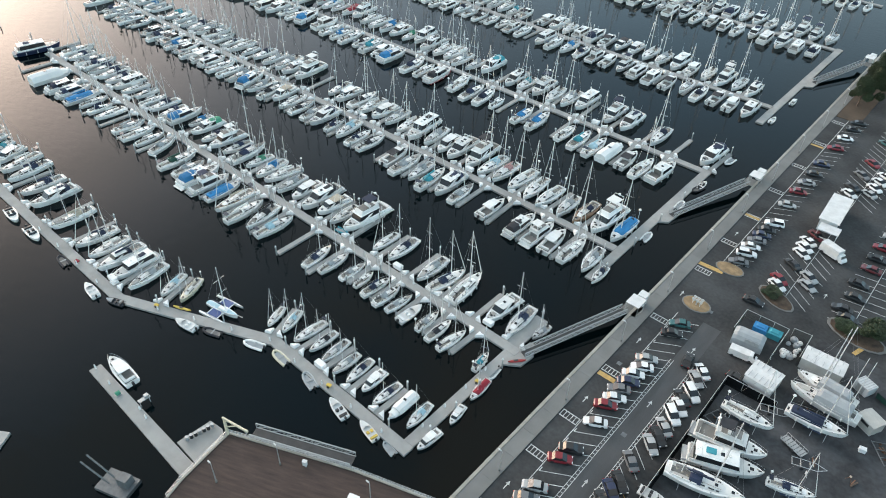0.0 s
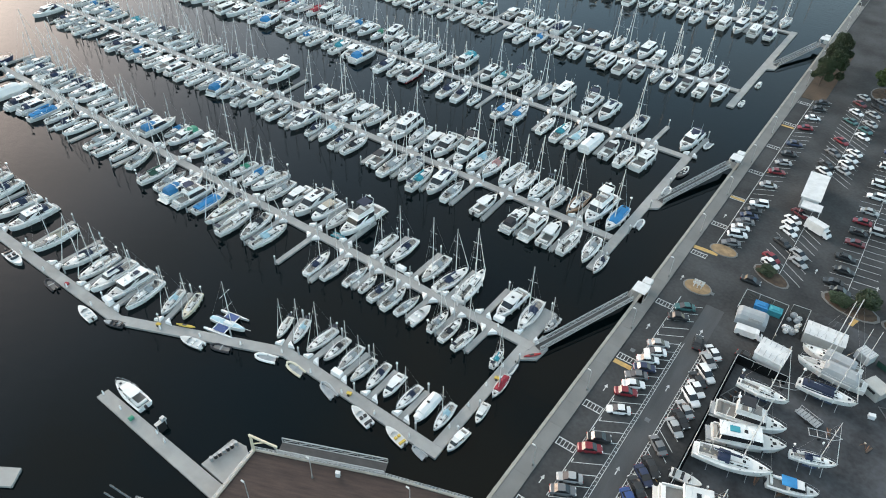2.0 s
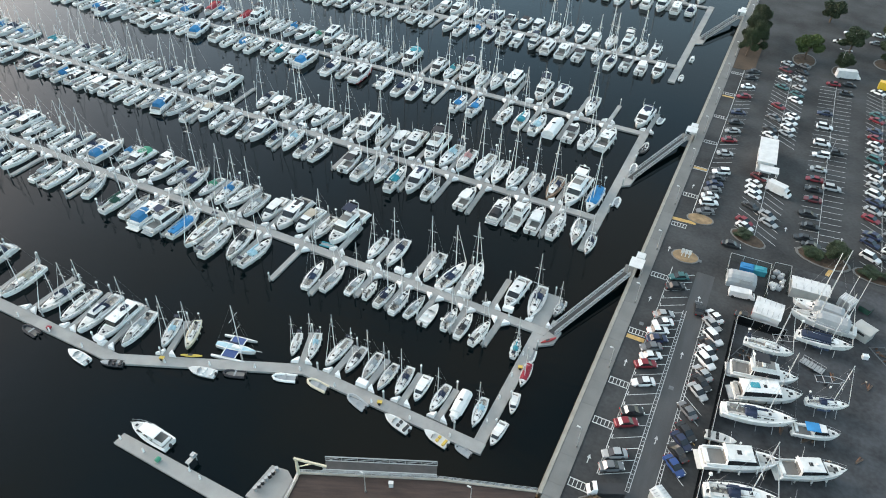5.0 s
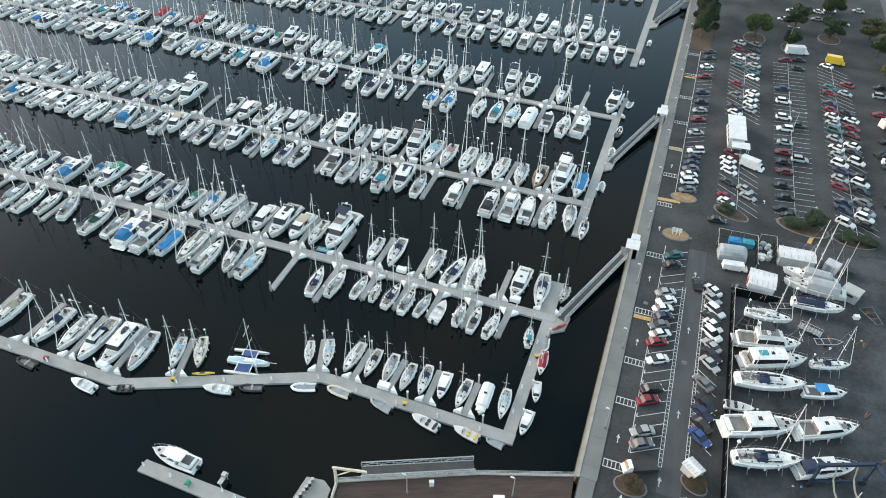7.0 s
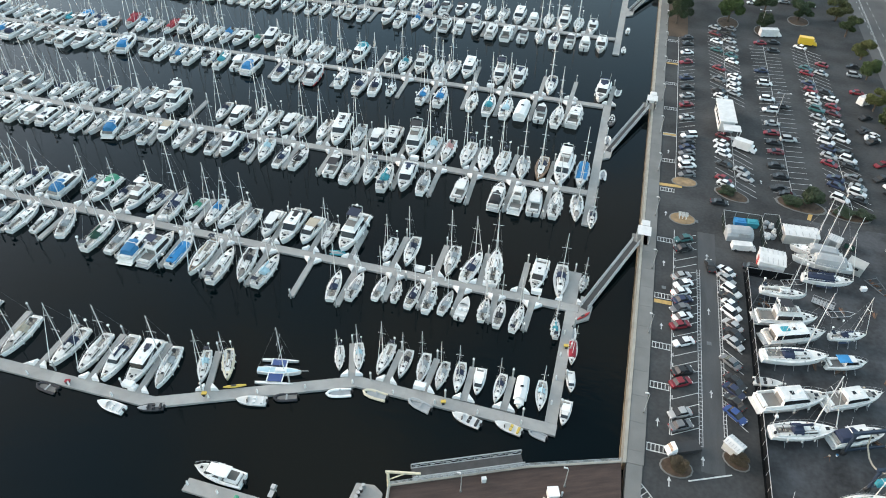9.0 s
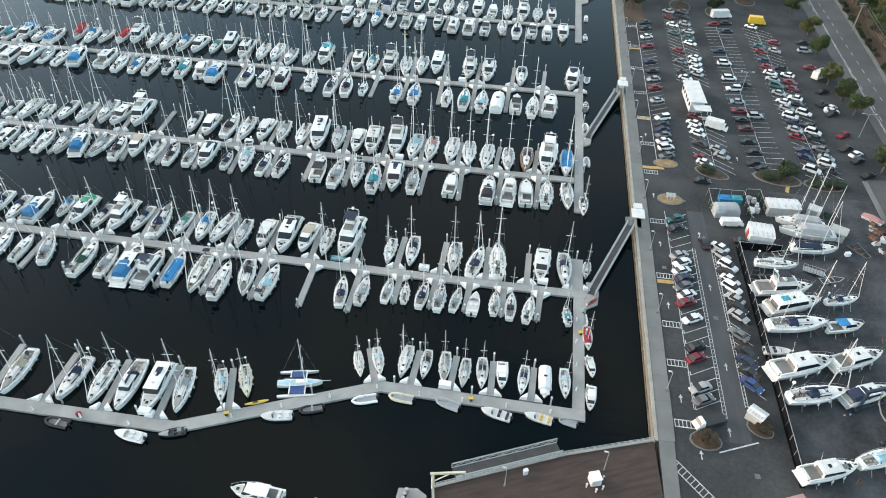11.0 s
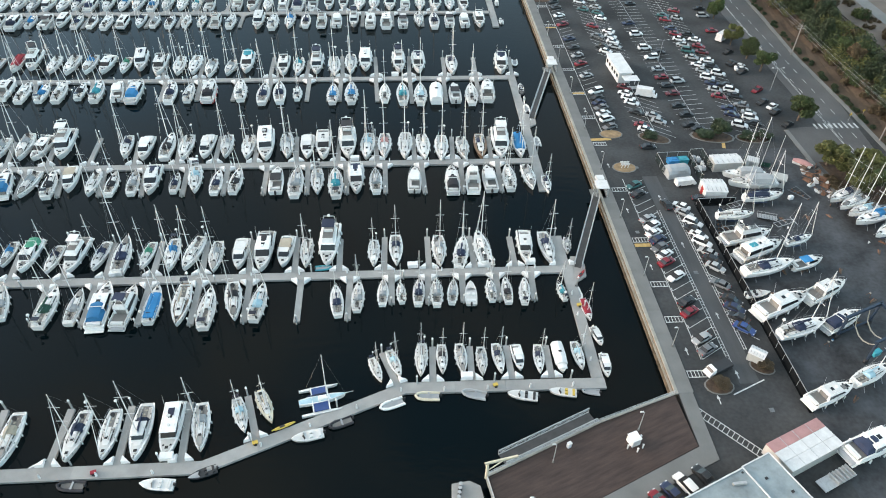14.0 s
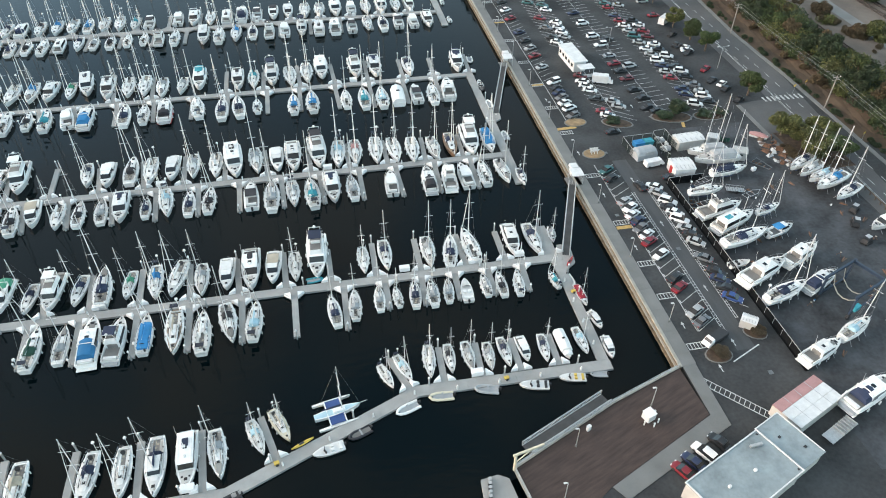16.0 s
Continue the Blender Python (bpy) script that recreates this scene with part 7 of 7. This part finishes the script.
for x, y, rz, w in ((13.4, 104.9, -62, 1.6), (-11.8, 93.2, 75, 1.2)):
    fr = thing("hull_cradle", at(x, y, 0, rz), "empty dark steel boat cradle on the yard floor", "cradle", "hull cradles")
    for sy in (-1, 1):
        part("runner", rod(B(), (-2.6, sy * w, 0.5), (2.6, sy * w * 0.4, 0.5), 0.1, n=5), DARKSTEEL, fr)
    for sx in (-2.4, -0.8, 0.8, 2.4):
        part("crossbar", rod(B(), (sx, -w * (0.7 - sx * 0.11), 0.5), (sx, w * (0.7 - sx * 0.11), 0.5), 0.08, n=5), DARKSTEEL, fr)
        part("foot", box(B(), (sx, 0, 0.22), (0.3, 0.3, 0.44)), RUST, fr)
litter = random.Random(23)
for k in range(46):
    x, y = litter.uniform(-12.5, 29), litter.uniform(38, 108)
    sx, kind_ = litter.uniform(0.3, 0.9), k % 5
    if kind_ in (0, 1, 2):
        tb = thing("keel_timber", at(x, y, 0, litter.uniform(0, 180)), "loose dark keel timbers on the yard floor", "timber", "keel timbers")
        part("timber", box(B(), (0, 0, 0.12), (1.2 + sx, 0.26, 0.24)), BARK, tb)
        part("timber", box(B(), (0.2, 0.35, 0.1), (0.9 + sx, 0.22, 0.2), 12), RUST, tb)
    elif kind_ == 3:
        bk = thing("paint_bucket", at(x, y, 0, 0), "white plastic bucket on the yard floor", "bucket", "yard buckets")
        part("pail", rod(B(), (0, 0, 0), (0, 0, 0.4), 0.16, 0.2, 9), BOXWHITE, bk)
        part("lid", rod(B(), (0, 0, 0.4), (0, 0, 0.43), 0.21, n=9), CANVAS["blue"] if k % 2 else BOXWHITE, bk)
    else:
        js = thing("jack_stand", at(x, y, 0, litter.uniform(0, 120)), "rusty steel jack stand on the yard floor", "jack stand", "jack stands")
        for q in range(3):
            part("leg", rod(B(), (0, 0, 0.9), (0.6 * math.cos(q * 2.1), 0.6 * math.sin(q * 2.1), 0.03), 0.05, n=4), RUST, js)
        part("pad", box(B(), (0, 0, 0.94), (0.35, 0.35, 0.08)), CANVAS["tan"], js)

# ---- planted islands and trees ----
def island(pts, soil, label, rocks=0):
    k = setting("planted_island", slab(B(), pts, 0, 0.14), CONCRETE, label, "traffic island")
    c = Vector((sum(p[0] for p in pts) / len(pts), sum(p[1] for p in pts) / len(pts)))
    part("planting_bed", slab(B(), [tuple(c + (Vector(p) - c) * 0.9) for p in pts], 0.13, 0.2), soil, k)


def oval(cx, cy, a, b, rz=0, n=14):
    c, s = math.cos(radians(rz)), math.sin(radians(rz))
    return [(cx + a * math.cos(t) * c - b * math.sin(t) * s, cy + a * math.cos(t) * s + b * math.sin(t) * c) for t in [math.tau * i / n for i in range(n)]]


SANDY = mat("dry_straw_bed", (0.26, 0.18, 0.10), 0.95, vary=0.35, scale=0.8, bump=0.3)
ISLES = [(oval(-27.8, 118.0, 3.2, 2.4), SANDY), (oval(-27.4, 134.2, 3.3, 2.2), SANDY), (oval(-15.8, 131.8, 4.6, 2.4, -25), MULCH), (oval(0.8, 132.2, 6.2, 3.2, -10), MULCH), (oval(12.0, 131.0, 5.0, 2.6, -5), MULCH), (oval(-28.4, 47.6, 2.8, 2.0), MULCH), (oval(-18.6, 51.6, 2.4, 1.7, -30), MULCH),
         (oval(-12, 247, 4, 6), MULCH), (oval(0, 243, 3, 5), MULCH), (oval(14, 257, 4, 5), MULCH)]
for p, soil in ISLES:
    island(p, soil, "kerbed traffic island with planting")
for k in range(6):
    sg = thing("island_post", at(-28.6 + 0.8 * (k % 3), 118.6 - 0.9 * (k // 3), 0.2, 0), "short white marker post on the island", "post", "island posts")
    part("shaft", rod(B(), (0, 0, 0), (0, 0, 1.0), 0.1, n=7), WHITEPAINT, sg)
    part("sign", box(B(), (0, 0, 1.15), (0.7, 0.1, 0.55)), WHITEPAINT, sg)

TREES = {}


def tree(x, y, h, spread, leaf, label, shape=0):
    key = (leaf, shape)
    s = h / 8.0
    m = pose(x, y, 0, 0, 0, (x * 53 + y * 31) % 360) @ Matrix.Diagonal((spread / 3.2, spread / 3.2, s, 1))
    if key in TREES:
        return copy_thing(TREES[key], m @ Matrix.Diagonal((1 / TREES[key].scale.x, 1 / TREES[key].scale.y, 1 / TREES[key].scale.z, 1)))
    rg = random.Random(40 + leaf * 7 + shape)
    g = thing("tree", m, label, "tree", "trees")
    bm = rod(B(), (0, 0, 0), (0.1, 0, 3.2), 0.26, 0.17, 8)
    blobs = []
    for k in range(11):
        a = k * 2.4
        if shape == 1:
            tip = Vector((math.cos(a) * (2.6 - 0.2 * k), math.sin(a) * (2.6 - 0.2 * k), 2.4 + 0.5 * k))
        else:
            tip = Vector((math.cos(a) * rg.uniform(0.6, 2.2), math.sin(a) * rg.uniform(0.6, 2.2), rg.uniform(3.0, 6.8)))
        rod(bm, (0.05, 0, min(2.2 + 0.1 * k, tip.z - 0.5)), tip, 0.1, 0.03, 5)
        blobs.append((tip, rg.uniform(0.9, 1.5)))
    part("trunk", bm, BARK, g)
    me = leaf_cloud(rg, blobs, 6500, 0.30) if shape != 1 else leaf_cloud(rg, blobs, 12000, 0.19)
    me.materials.append(LEAF[leaf])
    crown = new("crown", me)
    crown.parent = g
    TREES[key] = g
    return g


for x, y, h, w, l, sh in ((28.0, 190, 7, 3.4, 2, 0), (29.5, 179.5, 7.5, 3.8, 0, 0), (30.5, 170.5, 8, 4.4, 0, 2), (29, 140, 8.5, 4.4, 0, 0), (26.5, 117.5, 7.5, 4.6, 2, 0), (29.5, 111, 8, 5.6, 2, 2), (35, 113.5, 7.5, 4.6, 2, 0), (28, 105, 7, 4.2, 2, 0), (34.6, 104, 7.5, 5.0, 0, 2),
                          (29, 247, 8, 4, 0, 2), (28, 262, 8, 5, 2, 0), (31, 228, 8, 4.2, 2, 2), (30, 212, 7.5, 3.6, 0, 0), (-12, 248, 10, 5, 0, 0), (0, 244, 7, 3.6, 1, 2), (14, 258, 8, 5, 1, 0), (2, 262, 9, 5, 1, 0), (3, 133.5, 4.4, 3.4, 1, 2), (15.0, 131, 1.8, 2.6, 1, 0), (10.5, 131, 1.6, 2.6, 1, 0),
                          (-17, 132, 1.7, 2.4, 1, 0), (-1.5, 132, 2.0, 2.8, 1, 2), (-28.2, 47.6, 1.8, 2.0, 3, 0), (-18.4, 51.4, 1.9, 1.9, 3, 0), (16, 282, 8, 5, 0, 0), (-6, 290, 9, 5, 1, 2)):
    tree(x, y, h, w, l, "leafy %s tree beside parked cars" % ("green", "dark green", "yellow-green", "dry brown")[l] if h > 3 else "low leafy shrub on a traffic island", sh)
for x, y, h, w in ((-30.8, 240, 10, 3.6), (-29.0, 246, 11, 3.8), (-31, 252, 11, 3.8), (-29.5, 258, 12, 4.0), (-31, 263, 11, 3.6)):
    tree(x, y, h, w, 1, "tall dark green conifer beside the promenade", 1)
wood = random.Random(61)
for k in range(34):
    y = 84 + 6.6 * k + wood.uniform(-2, 2)
    x = wood.uniform(57, 66) + (y - 140) * 0.02
    l = wood.choice((0, 1, 1, 2, 3, 1))
    tree(x, y, wood.uniform(8.5, 13.5), wood.uniform(3.0, 5.2), l, "bushy %s tree on the wooded bank" % ("green", "dark green", "yellow-green", "dry brown")[l], wood.choice((0, 2)))
for x, y, h, w, l in ((55.5, 222, 11, 5.0, 1), (58, 212, 12, 5.5, 1), (57, 234, 11, 5.0, 0), (57, 252, 12, 5.5, 1), (60, 244, 12, 5.0, 2), (56.5, 264, 11, 5, 3), (86, 161, 12, 5.0, 2), (80.5, 163, 9, 3.4, 3), (79, 181, 9, 3.2, 3), (104, 190, 13, 5.5, 0), (107, 176, 13, 5.5, 2), (110, 205, 13, 6, 0)):
    tree(x, y, h, w, l, "bushy %s tree on rough ground" % ("green", "dark green", "yellow-green", "dry brown")[l], 2)
setting("tree_bed", slab(B(), rect(-33.5, 228, -26.5, 275), 0, 0.1), DIRT, "bare brown soil under dark trees", "ground")

# ---- wooded bank, railway and street furniture ----
bank = B()
rows = []
nx, ny = 14, 40
for i in range(nx):
    row = []
    for j in range(ny):
        x, y = 50 + 1.55 * i, -40 + 9.6 * j
        up = 4.2 * max(0, min(1, (i - 1) / 9)) + 0.5 * math.sin(j * 1.7 + i) * (0 < i < 10)
        row.append(bank.verts.new((x + (y - 140) * 0.03, y, 0.04 + up)))
    rows.append(row)
for a, b in zip(rows, rows[1:]):
    for j in range(ny - 1):
        bank.faces.new((a[j], b[j], b[j + 1], a[j + 1]))
setting("bank", bank, DIRT, "brown earth bank with scrub", "ground")
setting("upper_ground", slab(B(), [(65, -60), (2400, -60), (2400, 900), (84, 900), (67, 160)], 0.0, 4.3), GRAVEL, "pale gravel of the railway ground", "ground")
patch("service_road", [(76.5, -60), (81, -60), (89.5, 165), (91.5, 330), (86.5, 330), (84.5, 165)], CONCRETE, 4.32, "pale compacted gravel track beside the railway", "road")
rail = B()
for off_ in (0, 1.5, 28.5, 30, 33, 34.5):
    run(rail, (69 + off_, -40), (69 + off_ + 4, 330), 0.09, 4.3, 4.62)
setting("railway_track", rail, RAIL, "rusty railway rails on gravel", "railway")
sl = B()
for k in range(300):
    for o in (0.75, 29.25, 33.75):
        box(sl, (69 + o + 4 * (k * 1.2) / 370, -40 + 1.2 * k, 4.36), (2.5, 0.26, 0.14))
tagged(part("railway_sleepers", sl, RAIL), "dark wooden railway sleepers in gravel", "railway", kind="stuff")
rg = random.Random(77)
for li, name in ((0, "green"), (1, "dark"), (2, "olive"), (3, "dry")):
    blobs = []
    for k in range((150, 170, 110, 260)[li]):
        y = rg.uniform(60, 320)
        x = (rg.uniform(55.5, 66) if li != 3 else rg.choice((rg.uniform(53.5, 58), rg.uniform(56, 67), rg.uniform(56, 67), rg.uniform(76, 83)))) + (y - 140) * 0.02
        z = 4.2 * max(0, min(1, (x - 51.5) / 14))
        r = rg.uniform(1.0, 4.2) if li != 3 else rg.uniform(0.5, 1.9)
        if li in (0, 2) and k % 6 == 0:
            x = rg.uniform(77, 82) if k % 12 else rg.uniform(109, 125)
        for q in range(3):
            blobs.append(((x + rg.uniform(-1.5, 1.5), y + rg.uniform(-1.5, 1.5), z + r * rg.uniform(0.3, 0.9)), r * rg.uniform(0.6, 1)))
    me = leaf_cloud(rg, blobs, 150000, 0.42)
    me.materials.append(LEAF[li])
    tagged(new("scrub_" + name, me), name + " scrub and small trees on the bank", "scrub", kind="stuff")
blobs = []
for k in range(110):
    y = rg.uniform(95, 320)
    x = 48.6 + (max(0, y - 180) * 0.034) + rg.uniform(-0.2, 1.6)
    blobs.append(((x, y, 0.4), rg.uniform(0.5, 1.1)))
me = leaf_cloud(rg, blobs, 26000, 0.3, 0.6)
me.materials.append(LEAF[1])
tagged(new("hedge", me), "low dark hedge between street and footpath", "hedge", kind="stuff")
for x, y in ((47.3, 128.7), (46.0, 182), (48.5, 236), (46.2, 76)):
    up_ = thing("utility_pole", at(x, y, 0, 5), "tall wooden utility pole with crossarms", "utility pole", "utility poles")
    part("pole", rod(B(), (0, 0, 0), (0, 0, 10.5), 0.2, 0.15, 8), POLEWOOD, up_)
    for h in (9.2, 10.0):
        part("crossarm", box(B(), (0, 0, h), (2.6, 0.14, 0.16)), POLEWOOD, up_)
    part("insulators", rod(rod(B(), (-1.1, 0, 10.05), (-1.1, 0, 10.3), 0.07), (1.1, 0, 10.05), (1.1, 0, 10.3), 0.07), WHITEPAINT, up_)
wires = B()
PO = [(46.2, 76), (47.3, 128.7), (46.0, 182), (48.5, 236)]
for (ax, ay), (bx, by) in zip(PO, PO[1:]):
    for dx, h in ((-1.1, 10.3), (0, 10.1), (1.1, 10.3), (-1.0, 9.3), (1.0, 9.3)):
        for i in range(8):
            u0, u1 = i / 8, (i + 1) / 8
            sag = lambda u: h - 2.4 * u * (1 - u)
            rod(wires, (ax + (bx - ax) * u0 + dx, ay + (by - ay) * u0, sag(u0)), (ax + (bx - ax) * u1 + dx, ay + (by - ay) * u1, sag(u1)), 0.02, n=3)
tagged(part("overhead_wires", wires, WIRE), "overhead cables strung between utility poles", "cable", kind="structure")
setting("street_pavement", slab(B(), [(45.2, 60), (46.5, 60), (48.0, 150), (47.5, 180), (49.5, 212), (53.4, 320), (52.1, 320), (48.1, 212), (46.1, 180), (46.6, 150)], 0, 0.14), CONCRETE, "narrow concrete footway beside the street", "pavement")
setting("street_entry", slab(B(), [(23.8, 100), (35.2, 100), (35.6, 137), (23.8, 136)], 0, 0.012), STREET, "lighter asphalt of the street entrance", "road")
setting("entry_footway", slab(B(), [(22.4, 104), (23.7, 104), (23.9, 135), (22.6, 135)], 0, 0.13), CONCRETE, "narrow concrete footway beside the street entrance", "pavement")
setting("tree_bed", slab(B(), [(25, 119), (31, 119), (38, 115), (38, 100.5), (26, 100.5)], 0, 0.05), MULCH, "dark leaf-strewn planting bed under street trees", "ground")
drain = B()
for x, y in ((-52.6, 20.0), (-31.5, 92.0), (-22.4, 78.0), (-24.5, 118.0), (-20.8, 42.0)):
    slab(drain, rect(x - 0.45, y - 0.45, x + 0.45, y + 0.45), 0.0, 0.03)
setting("drain_covers", drain, DARKSTEEL, "dark square drain covers set in the asphalt", "drain cover")
for x, y in ((43.5, 139), (48.5, 141), (47, 111)):
    sg = thing("road_sign", at(x, y, 0, 20), "yellow diamond road sign on a thin post", "road sign", "road signs")
    part("post", rod(B(), (0, 0, 0), (0, 0, 2.6), 0.04, n=5), GALV, sg)
    part("plate", box(B(), (0, 0.05, 2.4), (0.8, 0.04, 0.8), 0, (1, 1), 45), CARS["yellow"], sg)
